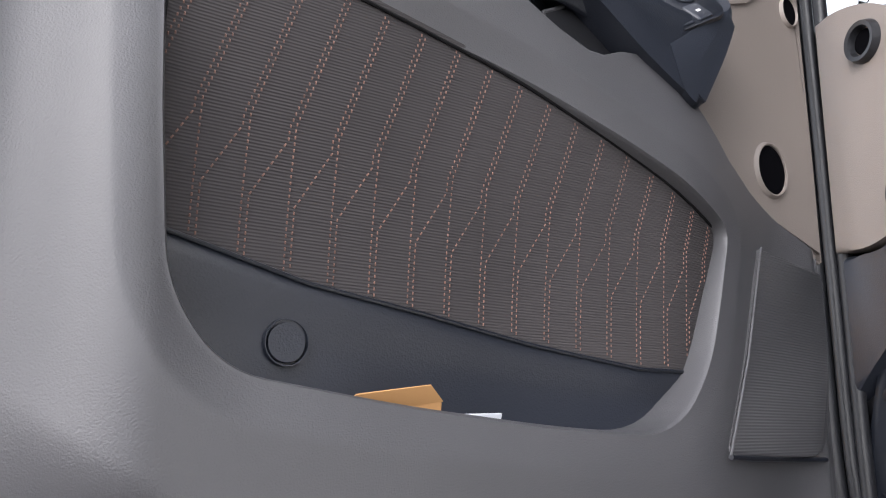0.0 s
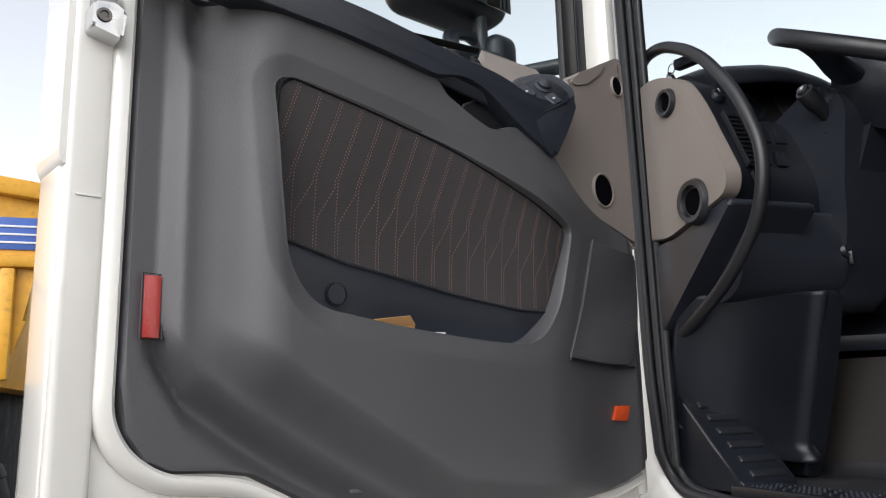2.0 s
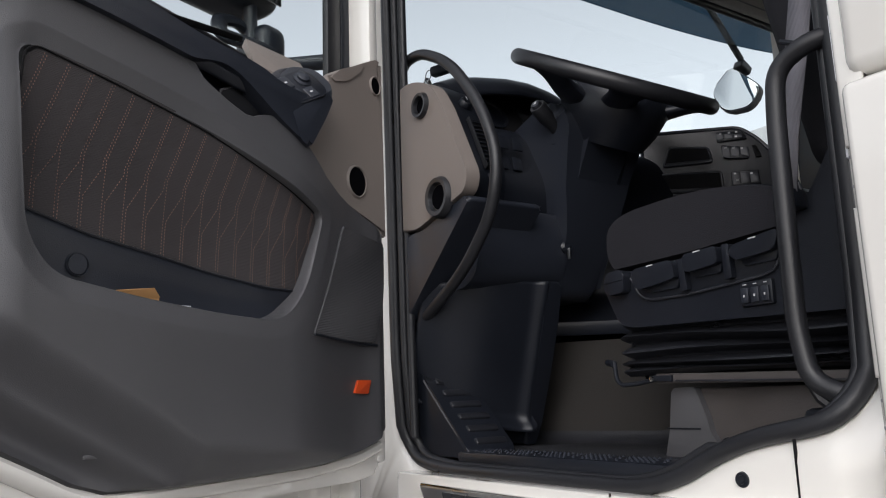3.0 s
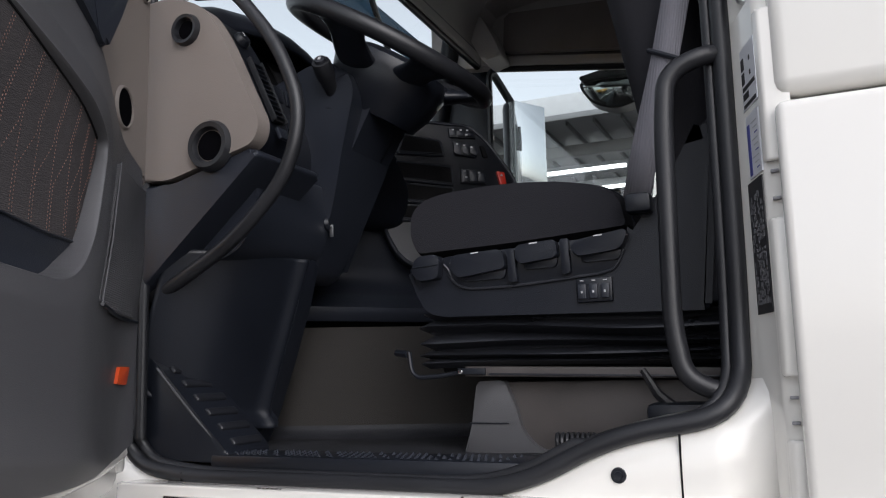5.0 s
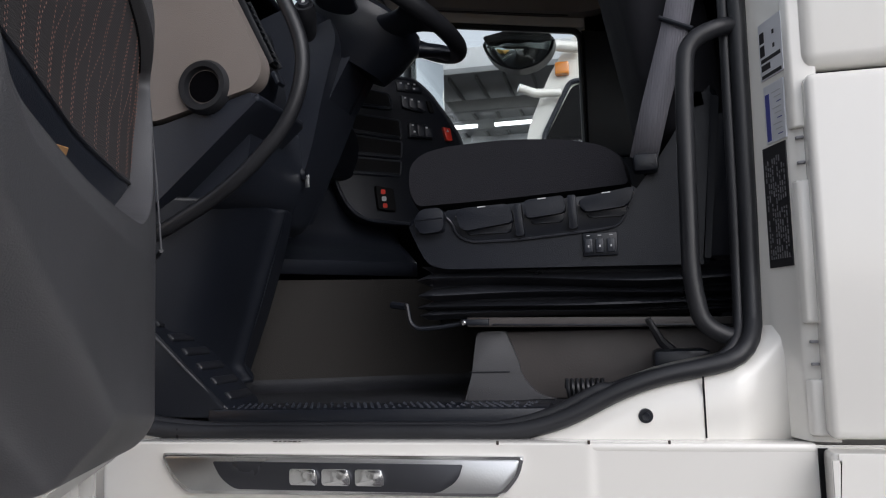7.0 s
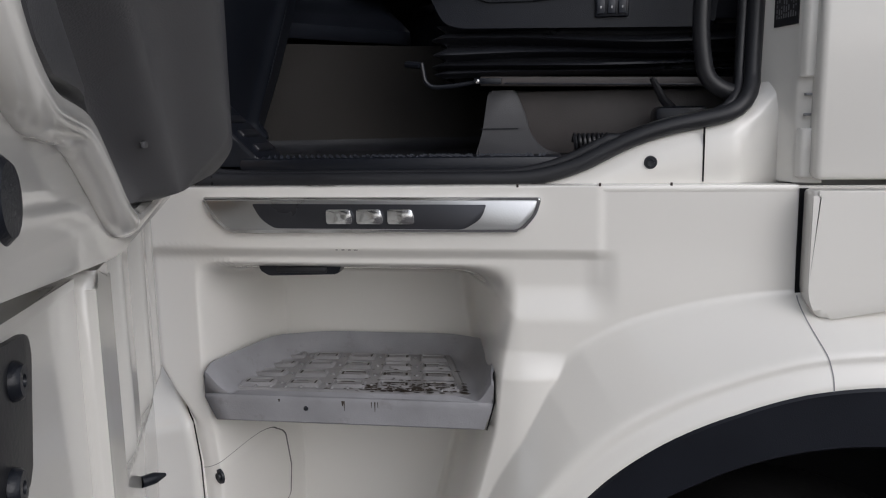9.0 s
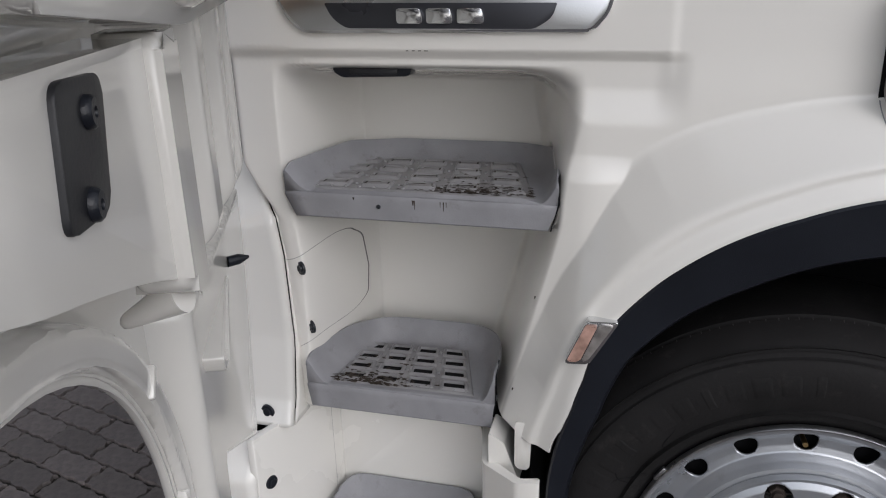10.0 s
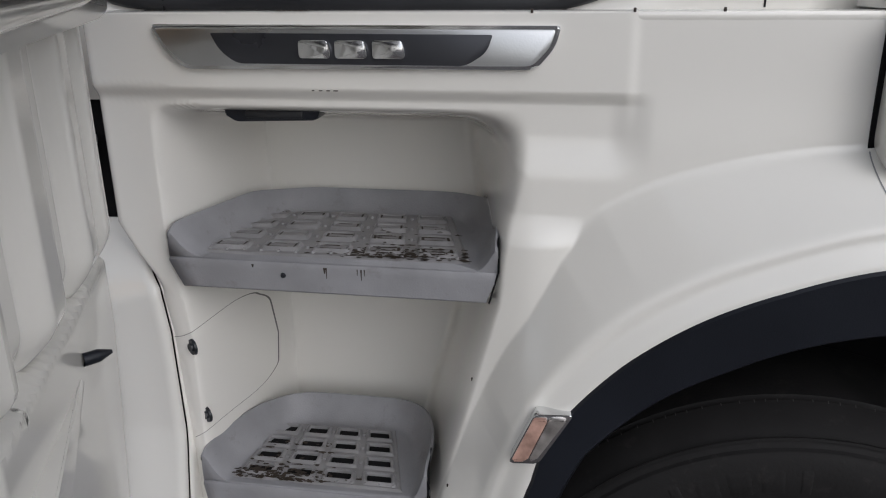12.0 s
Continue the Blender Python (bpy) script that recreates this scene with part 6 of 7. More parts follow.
def hood_point(i, j):
    """Arched cowl over the instruments, open towards the driver."""
    x = 0.095 + 0.53 * i
    crest = lerp_line([(0.095, 2.322), (0.15, 2.346), (0.22, 2.362), (0.30, 2.374), (0.37, 2.376), (0.44, 2.366), (0.50, 2.346), (0.56, 2.312), (0.625, 2.262)], x)
    a = j * math.pi
    return (x, 1.055 - 0.035 * math.cos(a) * 2.2 - 0.03, crest - 0.026 * (1 - math.sin(a)) - 0.020 * ss(j, 0.5, 0.0) * 2)


binn = part("instrument_hood", grid(40, 12, hood_point), BLACK, dash, "black arched instrument cowl", solid=0.008)
part("hood_back", grid(24, 3, lambda i, j: (0.095 + 0.53 * i, 1.12 - 0.02 * j, 2.20 + (hood_point(i, 1)[2] - 2.20) * j)), LINER, binn)
part("instrument_face", turned(block(0.18, 0.64, -0.004, 0.004, -0.16, 0.0, 0.003), pose(0, 1.06, 2.335, -30, 0, 0)), LINER, dash)
part("display", turned(block(0.36, 0.46, -0.010, -0.005, -0.105, -0.035, 0.002), pose(0, 1.06, 2.335, -30, 0, 0)), STICKER_DARK, dash)
for u in (0.26, 0.55):
    part("dial", turned(lathe([(0.050, 0.0), (0.052, 0.006), (0.046, 0.006), (0.044, 0.001), (0.0, 0.001)], None, 28), pose(0, 1.06, 2.335, -30, 0, 0) @ pose(u, -0.004, -0.075, 90, 0, 0)), BLACK, dash)
for k in range(5):
    part("dial_print", turned(block(0.205 + 0.012 * k, 0.214 + 0.012 * k, -0.0062, -0.0055, -0.120, -0.117, 0), pose(0, 1.06, 2.335, -30, 0, 0)), PRINT, dash)
STRIP = pose(0.106, 0.850, 2.125, -25, 0, 0)
part("vent_frame", turned(block(-0.017, 0.017, -0.003, 0.004, -0.072, 0.066, 0.002), STRIP), LINER, dash)
for k in range(11):
    part("vent_slat", turned(block(-0.015, 0.015, -0.008, 0.002, -0.066 + 0.012 * k, -0.062 + 0.012 * k, 0.0012), STRIP), BLACK, dash)
part("vent_side", turned(join(block(-0.019, -0.016, -0.010, 0.002, -0.074, 0.068, 0.001), block(0.016, 0.019, -0.010, 0.002, -0.074, 0.068, 0.001)), STRIP), RUBBER, dash)
rot = part("rotary_switch", turned(lathe([(0.017, 0.0), (0.016, 0.010), (0.012, 0.014), (0.0, 0.014)], None, 24), pose(0.106, 0.908, 2.232, 58, 0, 0)), BLACK, dash)
part("pointer", turned(block(-0.0012, 0.0012, 0.002, 0.013, 0.0135, 0.0148, 0), pose(0.106, 0.908, 2.232, 58, 0, 0)), PRINT, rot)
part("strip_switch", turned(block(-0.014, 0.014, -0.006, 0.002, -0.012, 0.012, 0.002), pose(0.106, 0.812, 2.035, -25, 0, 0)), DARK, dash)
for r in range(3):
    for c in range(2):
        part("switch", turned(block(-0.014, 0.014, -0.003, 0.004, -0.017, 0.017, 0.003), pose(0.19 + 0.040 * c, 0.882 + 0.004 * r, 2.15 - 0.046 * r, -12, 0, 0)), BLACK, dash)

# centre console, turned to the driver
CON = pose(0.85, 0.765, 0, 0, 0, -52)
console = thing("centre_console", "black centre console with open trays and switches", "console", CON)
FACE = rounded([(-0.225, 2.275), (-0.217, 2.012), (-0.202, 1.950), (-0.171, 1.897), (-0.131, 1.872), (0.155, 1.855), (0.165, 2.06), (0.146, 2.120), (0.112, 2.171), (0.071, 2.227), (0.029, 2.262)], [.01, .02, .03, .03, .03, .02, .03, .02, .02, .02, .02])


def leaning(a, b, d):
    """Console face, its top leaning away from the driver."""
    return Vector((a, d + 0.12 * max(0.0, b - 2.06) - 0.05 * max(0.0, 2.0 - b), b))


part("housing", prism(FACE, leaning, 0.006, 0.32, 0.008, 3), BLACK, console)
part("face_edge", tube([leaning(p[0], p[1], 0.006) for p in FACE], 0.005, 8, True), DARK, console)
for quad in ([(-0.150, 2.226), (-0.053, 2.214), (-0.045, 2.174), (-0.170, 2.176)], [(-0.185, 2.152), (-0.026, 2.142), (-0.024, 2.092), (-0.186, 2.104)], [(-0.186, 2.093), (-0.024, 2.083), (-0.028, 2.040), (-0.186, 2.044)], [(-0.186, 2.034), (-0.028, 2.030), (-0.032, 1.992), (-0.180, 1.994)]):
    fr = part("tray_frame", tube([leaning(p[0], p[1], 0.006) for p in rounded(quad, 0.007, 3)], 0.004, 8, True), DARK, console)
    # flat black patch paints the shaded hollow of the tray
    part("opening", prism(rounded(quad, 0.006, 3), leaning, 0.003, 0.010, 0), LINER, fr)
    part("tray_lip", tube([leaning(quad[3][0] + 0.008, quad[3][1] + 0.004, 0.002), leaning(quad[2][0] - 0.006, quad[2][1] + 0.004, 0.002)], 0.0022, 6), DARK, fr)
for quad, marks in (([(-0.030, 2.254), (0.037, 2.250), (0.047, 2.226), (-0.028, 2.226)], ((-0.018, 2.247), (0.004, 2.247), (0.022, 2.247), (0.020, 2.234))), ([(-0.019, 2.216), (0.049, 2.201), (0.044, 2.170), (-0.014, 2.178)], ((-0.008, 2.206), (0.011, 2.203), (0.031, 2.199))), ([(-0.001, 2.140), (0.066, 2.136), (0.068, 2.098), (-0.002, 2.098)], ((0.008, 2.131), (0.012, 2.113), (0.048, 2.127)))):
    sw = part("switch_block", prism(rounded(quad, 0.004, 3), leaning, -0.001, 0.012, 0.002), BLACK, console)
    for c in range(3):
        a0 = quad[0][0] + (quad[1][0] - quad[0][0]) * (c + 0.06) / 3
        a1 = quad[0][0] + (quad[1][0] - quad[0][0]) * (c + 0.94) / 3
        part("switch", prism(rounded([(a0, quad[0][1] - 0.004 - 0.004 * c), (a1, quad[0][1] - 0.006 - 0.004 * c), (a1, quad[2][1] + 0.004), (a0, quad[3][1] + 0.004)], 0.002, 2), leaning, -0.004, 0.002, 0.001), DARK, sw)
    for a, b in marks:
        part("symbol", prism([(a - 0.003, b - 0.0022), (a + 0.003, b - 0.0022), (a + 0.003, b + 0.0022), (a - 0.003, b + 0.0022)], leaning, -0.0046, -0.0040, 0), PRINT, sw)
part("indicator", prism(rounded([(0.056, 2.206), (0.068, 2.204), (0.078, 2.172), (0.064, 2.172)], 0.003, 2), leaning, -0.001, 0.010, 0.001), LINER, console)
hz = part("hazard_switch", prism(rounded([(0.098, 2.134), (0.120, 2.132), (0.124, 2.097), (0.106, 2.096)], 0.003, 2), leaning, -0.004, 0.010, 0.002), HAZARD, console, "red hazard warning switch")
part("triangle_mark", prism([(0.106, 2.120), (0.115, 2.120), (0.1105, 2.127)], leaning, -0.0048, -0.0038, 0), PRINT, hz)
sel = part("gear_selector", prism(rounded([(-0.105, 1.962), (-0.055, 1.955), (-0.050, 1.895), (-0.100, 1.900)], 0.006, 3), leaning, -0.006, 0.012, 0.003), LINER, console)
for k, mat in enumerate((HAZARD, PRINT, HAZARD)):
    part("selector_mark", prism(rounded([(-0.092 + 0.002 * k, 1.951 - 0.018 * k), (-0.080 + 0.002 * k, 1.951 - 0.018 * k), (-0.080 + 0.002 * k, 1.939 - 0.018 * k), (-0.092 + 0.002 * k, 1.939 - 0.018 * k)], 0.003, 2), leaning, -0.008, -0.005, 0), mat, sel)
part("blanking_cap", lathe([(0.013, 0.0), (0.013, 0.004), (0.0, 0.005)], pose(-0.19, 0.03, 2.06, 90, 0, 0), 16), DARK, console)

# steering wheel and column
WHEEL_AT = pose(0.42, 0.75, 2.295, 30, 0, 0)
steering = thing("steering_wheel", "black four-spoke steering wheel", "steering wheel", WHEEL_AT)
part("rim", tube([(0.228 * math.cos(2 * math.pi * k / 64), 0.228 * math.sin(2 * math.pi * k / 64), 0.0) for k in range(64)], 0.0185, 14, True), RUBBER, steering, "leather covered rim")
boss = lathe([(0.0, 0.0), (0.075, -0.004), (0.108, -0.018), (0.120, -0.05), (0.108, -0.10), (0.090, -0.140), (0.0, -0.142)], None, 40)
for v in boss.verts:
    v.co.y = v.co.y * 1.12 - 0.025
part("boss", boss, BLACK, steering)


def spoke_mesh(width):
    """A dished spoke that widens into the rim and into the boss."""
    def at(i, j):
        r = 0.05 + 0.172 * i
        half = width * (0.80 + 0.55 * (1 - i) ** 2 + 0.75 * ss(i, 0.55, 1.0) ** 2)
        t = 2 * math.pi * j
        return (r, half * math.cos(t), -0.052 + 0.048 * ss(i, 0.25, 1.0) + (0.030 - 0.017 * i) * math.sin(t))
    return grid(20, 24, at)


for a, w in ((0, 0.052), (180, 0.052), (238, 0.040), (302, 0.040)):
    part("spoke", turned(spoke_mesh(w), Matrix.Rotation(radians(a), 4, "Z")), BLACK, steering)
column = thing("steering_column", "dark grey steering column cover with a stalk", "steering column")
AX = Vector((0.42, 0.75, 2.295))
part("cover", turned(prism(rounded([(-0.075, -0.36), (0.075, -0.36), (0.088, -0.06), (-0.088, -0.06)], 0.02), in_front, -0.07, 0.06, 0.042, 6), pose(*AX, 0, 0, 0) @ pose(0, 0, 0, 30, 0, 0)), DARK, column)
shroud = prism(rounded([(1.00, 2.20), (0.86, 2.248), (0.795, 2.238), (0.764, 2.175), (0.830, 1.985), (0.910, 1.80), (1.10, 1.80), (1.10, 2.16)], [.02, .04, .03, .04, .06, .03, 0, 0]), in_side, 0.290, 0.510, 0.045, 6)
for v in shroud.verts:
    v.co.x = 0.43 + (v.co.x - 0.43) * (0.62 + 0.38 * ss(v.co.z, 1.88, 2.14))
part("shroud", shroud, DARK, column)
part("shroud_seam", tube([(0.322, 0.770, 2.205), (0.313, 0.81, 2.135), (0.318, 0.847, 2.074), (0.336, 0.875, 2.00)], 0.0014, 6), LINER, column)
STALK = pose(0.318, 0.828, 2.168, 0, -56, 10)
part("stalk_gaiter", lathe([(0.034, -0.004), (0.032, 0.006), (0.020, 0.012)], STALK, 20), BLACK, column)
stalk = part("stalk", lathe([(0.0125, 0.0), (0.0135, 0.03), (0.0155, 0.05), (0.019, 0.062), (0.0195, 0.092), (0.018, 0.098), (0.0, 0.099)], STALK, 28), RUBBER, column, "black control stalk")
part("stalk_button", lathe([(0.0125, 0.0985), (0.0115, 0.105), (0.009, 0.106), (0.0, 0.106)], STALK, 20), LEVER, stalk)
part("button_mark", turned(block(-0.0045, 0.0045, -0.003, 0.003, 0.1058, 0.1066, 0), STALK), PRINT, stalk)

# grab handles
front_grab = thing("grab_handle", "long curved black grab handle on the front door post", "grab handle", group="grab handles at the door")
part("mounting_foot", lathe([(0.024, 0.0), (0.024, 0.010), (0.018, 0.022), (0.0145, 0.026)], pose(0.098, 1.165, 2.318, 0, -60, 30), 18), RUBBER, front_grab)
part("mounting_foot", lathe([(0.024, 0.0), (0.024, 0.010), (0.018, 0.022), (0.0145, 0.026)], pose(0.100, 1.15, 1.722, 0, -60, 30), 18), RUBBER, front_grab)
part("bar", tube(rounded([(0.085, 1.16, 2.33), (0.065, 1.11, 2.395), (0.06, 1.02, 2.392), (0.06, 0.90, 2.325), (0.06, 0.79, 2.19), (0.06, 0.738, 2.06), (0.06, 0.765, 1.95), (0.06, 0.87, 1.845), (0.06, 1.00, 1.776), (0.085, 1.13, 1.73)], 0.07, 6, closed=False), 0.0128, 12), RUBBER, front_grab)
rear_grab = thing("grab_handle", "upright black grab handle on the rear door post", "grab handle", group="grab handles at the door")
for z in (2.045, 1.58):
    part("mounting_foot", lathe([(0.026, 0.0), (0.026, 0.010), (0.018, 0.026), (0.0145, 0.03)], pose(0.128, 0.022 + (0.012 if z < 1.8 else 0), z, -58, -35, 0), 18), RUBBER, rear_grab)
part("bar", tube(rounded([(0.115, 0.035, 2.045), (0.085, 0.075, 2.045), (0.08, 0.130, 2.022), (0.08, 0.137, 1.95), (0.08, 0.142, 1.66), (0.08, 0.130, 1.590), (0.085, 0.085, 1.568), (0.115, 0.05, 1.58)], [0, .03, .03, .04, .04, .04, .03, 0], 6, closed=False), 0.0138, 12), RUBBER, rear_grab)
keys = thing("key_bunch", "bunch of keys with a dark fob hung by the dashboard", "keys")
part("fob", turned(block(-0.012, 0.012, -0.03, 0.03, -0.012, 0.012, 0.006), pose(0.10, 0.985, 2.345, 0, 0, 20)), BLACK, keys)
for k in range(4):
    part("key", turned(block(-0.006, 0.006, -0.001, 0.001, -0.035, 0.0, 0.001), pose(0.09, 1.035 + 0.004 * k, 2.340, 20 * k - 30, 15 * k, 30 * k)), CHROME, keys)
part("ring", tube([(0.09, 1.03 + 0.012 * math.cos(k * 0.4), 2.345 + 0.012 * math.sin(k * 0.4)) for k in range(16)], 0.0012, 6, True), CHROME, keys)

# driver's seat
seat = thing("driver_seat", "black air-sprung driver's seat with grey levers", "seat")
def soft_box(x0, x1, y0, y1, z0, z1, r, crown=0.0):
    bm = block(x0, x1, y0, y1, z0, z1, r, 5)
    bmesh.ops.subdivide_edges(bm, edges=[e for e in bm.edges if e.calc_length() > 0.06], cuts=5, use_grid_fill=True)
    cx, cy = (x0 + x1) / 2, (y0 + y1) / 2
    for v in bm.verts:
        if v.co.z > (z0 + z1) / 2:
            f = max(0, 1 - ((v.co.x - cx) / (x1 - x0) * 2) ** 2) * max(0, 1 - ((v.co.y - cy) / (y1 - y0) * 2) ** 2)
            v.co.z += crown * f
    return bm


PROFILE = rounded([(0.618, 1.842), (0.614, 1.892), (0.590, 1.914), (0.548, 1.925), (0.431, 1.931), (0.33, 1.923), (0.26, 1.907), (0.224, 1.88), (0.214, 1.826), (0.415, 1.812), (0.602, 1.806)], [.02, .02, .02, .03, .06, .05, .03, .02, .01, .05, .012], 6)
heart = Vector((0.42, 1.868))
rings = []
for k in range(25):
    f = k / 24
    bulge = 1 - abs(2 * f - 1) ** 9
    rings.append([(0.214 + 0.501 * f, *(heart + Vector(((p[0] - heart.x) * (0.955 + 0.045 * bulge), (p[1] - heart.y) * (0.88 + 0.12 * bulge))))) for p in PROFILE])
n = len(PROFILE)
cushion = bm_of([p for ring in rings for p in ring], [(a * n + b, a * n + (b + 1) % n, a * n + n + (b + 1) % n, a * n + n + b) for a in range(24) for b in range(n)] + [tuple(range(n))[::-1], tuple(24 * n + b for b in range(n))])
cushion = part("cushion", cushion, SEAT_CLOTH, seat, "black cloth seat cushion")
part("seam", tube([tuple(Vector(p) + Vector((-0.0006, 0, 0.0006))) for p in rings[2][4:-12]], 0.0015, 6), BLACK, cushion)
back = soft_box(0.20, 0.73, -0.07, 0.07, 0.0, 0.75, 0.05, 0.0)
part("backrest", turned(back, pose(0, 0.105, 1.90, -11, 0, 0) @ pose(0, 0, 0)), SEAT_CLOTH, seat, "black cloth backrest")
part("side_shroud", prism(rounded([(0.612, 1.788), (0.592, 1.741), (0.574, 1.708), (0.545, 1.698), (0.10, 1.688), (0.07, 1.98), (0.10, 1.99), (0.150, 1.90), (0.214, 1.815), (0.225, 1.815), (0.54, 1.800)], [.015, .04, .02, .02, .01, .03, .03, .04, .02, .01, .02]), in_side, 0.200, 0.72, 0.012, 3), SEAT_PLASTIC, seat, "dark plastic seat side cover")
RECESS = [(0.537, 1.788), (0.527, 1.777), (0.522, 1.760), (0.508, 1.748), (0.489, 1.743), (0.412, 1.743), (0.34, 1.748), (0.265, 1.754), (0.241, 1.760), (0.226, 1.790)]
rec = part("lever_recess", prism(RECESS + [(0.222, 1.815), (0.535, 1.801)], in_side, 0.1965, 0.21, 0.001), BLACK, seat)
part("recess_edge", tube([(0.197, p[0], p[1]) for p in rounded([Vector(q) for q in RECESS], 0.010, 4, closed=False)], 0.0026, 8), LEVER, rec)
for quad in ([(0.417, 1.803), (0.404, 1.803), (0.400, 1.749), (0.414, 1.748)], [(0.326, 1.813), (0.312, 1.813), (0.310, 1.757), (0.324, 1.755)]):
    part("recess_post", prism(rounded(quad, 0.003), in_side, 0.184, 0.205, 0.0014, 2), SEAT_PLASTIC, rec)
for top, low in (([(0.517, 1.793), (0.507, 1.800), (0.429, 1.804), (0.421, 1.796)], [(0.418, 1.772), (0.430, 1.770), (0.499, 1.761), (0.510, 1.767)]), ([(0.400, 1.800), (0.396, 1.808), (0.334, 1.812), (0.330, 1.806)], [(0.329, 1.785), (0.340, 1.782), (0.388, 1.777), (0.398, 1.780)]), ([(0.308, 1.800), (0.295, 1.808), (0.222, 1.819), (0.215, 1.815)], [(0.226, 1.790), (0.240, 1.787), (0.290, 1.782), (0.302, 1.785)])):
    lv = part("seat_lever", prism(rounded(top + low, [.006, .006, .006, .006, .006, .006, .008, .008]), in_side, 0.176, 0.202, 0.0024, 3), SEAT_PLASTIC, seat, "dark grey seat lever")
    # lighter thin tube paints the highlight along the lever's upper edge
    part("grip_highlight", tube([(0.1775, p[0], p[1] - d) for p, d in ((top[0], 0.007), (top[1], 0.009), (top[2], 0.009), (top[3], 0.006))], 0.0013, 6), BOX_METAL, lv)
    part("under_grip", prism(rounded([(low[0][0], low[0][1] + 0.012), (low[3][0] - 0.004, low[3][1] + 0.012), (low[3][0] - 0.010, low[3][1] - 0.012), (low[0][0] + 0.006, low[0][1] - 0.016)], 0.006), in_side, 0.1905, 0.203, 0.002, 2), BLACK, lv)
    a, b = (top[1][0] + top[2][0]) / 2, (top[1][1] + top[2][1]) / 2
    part("symbol", prism([(a + 0.010, b - 0.0028), (a - 0.004, b - 0.0018), (a - 0.004, b + 0.0002), (a + 0.010, b - 0.0008)], in_side, 0.1752, 0.1765, 0), PRINT, lv)
part("side_panel", prism(rounded([(0.125, 1.70), (0.125, 1.93), (0.02, 1.945), (0.02, 1.70)], [.0, .03, .01, 0]), in_side, 0.205, 0.30, 0.006), SEAT_PLASTIC, seat)
knob = part("front_knob", prism(rounded([(0.591, 1.790), (0.578, 1.803), (0.547, 1.805), (0.538, 1.796), (0.541, 1.763), (0.576, 1.760), (0.588, 1.766)], 0.007), in_side, 0.180, 0.215, 0.0026, 3), SEAT_PLASTIC, seat)
part("knob_groove", tube([(0.1795, 0.588, 1.784), (0.1795, 0.541, 1.786)], 0.0014, 6), BLACK, knob)
pad = part("switch_plate", block(0.192, 0.203, 0.246, 0.304, 1.709, 1.748, 0.003), BLACK, seat)
for c in range(3):
    part("rocker", block(0.188, 0.194, 0.250 + 0.0185 * c, 0.264 + 0.0185 * c, 1.714, 1.738, 0.002), DARK, pad)
    part("symbol", block(0.1868, 0.1884, 0.2555 + 0.0185 * c, 0.2585 + 0.0185 * c, 1.723, 1.727, 0.0005), PRINT, pad)
    part("symbol", block(0.1908, 0.1922, 0.254 + 0.0185 * c, 0.260 + 0.0185 * c, 1.7425, 1.7440, 0), PRINT, pad)
BELLOWS = [(1.706, 1.692, 0.004), (1.694, 1.681, -0.014), (1.681, 1.667, 0.014), (1.667, 1.656, -0.016), (1.654, 1.645, 0.012), (1.643, 1.637, -0.014), (1.633, 1.628, 0.014), (1.626, 1.623, -0.010), (1.619, 1.618, 0.010), (1.610, 1.611, -0.006)]


def bellows_point(i, j):
    """Folded rubber skirt round the seat's suspension: sharp folds, deep valleys, a slight sag."""
    n = len(BELLOWS) - 1
    k = min(int(j * n), n - 1)
    f = j * n - k
    a, b = BELLOWS[k], BELLOWS[k + 1]
    out = a[2] + (b[2] - a[2]) * (ss(f) * 0.5 + f * 0.5)
    front, back = a[0] + (b[0] - a[0]) * f, a[1] + (b[1] - a[1]) * f
    path = rounded([(0.62, 0.588), (0.216, 0.588), (0.216, 0.04)], [0, 0.018, 0], 8, closed=False)
    dist = [0.0]
    for p, q in zip(path, path[1:]):
        dist.append(dist[-1] + (q - p).length)
    s = i * dist[-1]
    x, y = (lerp_line([(d, p[c]) for d, p in zip(dist, path)], s) for c in (0, 1))
    turn = ss(y, 0.570, 0.588)
    g = min(1.0, max(0.0, (0.588 - y) / 0.43))
    z = front + (back - front) * ss(g, 0.25, 1.0) + 0.0022 * math.sin(9 * y + 1.3 * k) * (1 - turn)
    return (x - out * (1 - turn), y + out * turn, z)


part("bellows", grid(90, 82, bellows_point), BELLOW, seat, "black rubber suspension bellows")
part("bellows_core", block(0.24, 0.68, 0.08, 0.565, 1.60, 1.70, 0.01), LINER, seat)
rail = part("seat_rail", prism([(0.509, 1.613), (0.509, 1.596), (0.06, 1.585), (0.06, 1.602)], in_side, 0.212, 0.240, 0.003), BOX_METAL, seat, "brown grey metal seat rail")
part("rail_catch", prism([(0.520, 1.610), (0.470, 1.609), (0.470, 1.598), (0.520, 1.600)], in_side, 0.206, 0.214, 0.002), BLACK, rail)
part("rail_pin", lathe([(0.0, 0.003), (0.004, 0.002), (0.005, 0.0)], pose(0.206, 0.514, 1.604, 0, -90, 0), 12), CHROME, rail)
part("rail_lip", prism([(0.465, 1.601), (0.465, 1.598), (0.06, 1.587), (0.06, 1.590)], in_side, 0.209, 0.213, 0.001), LEVER, rail)
part("release_bar", tube(rounded([(0.225, 0.62, 1.640), (0.222, 0.614, 1.606), (0.220, 0.600, 1.595), (0.220, 0.560, 1.597), (0.225, 0.50, 1.606)], 0.010, 5, closed=False), 0.0042, 8), BLACK, seat)
part("release_grip", tube([(0.225, 0.622, 1.636), (0.24, 0.652, 1.640)], 0.0065, 8), BLACK, seat)
base_box = thing("floor_box", "dark metal seat base box with a grey corner cover", "seat base")
part("box", block(0.250, 0.70, 0.0, 0.47, 1.468, 1.586, 0.006), BOX_METAL, base_box)
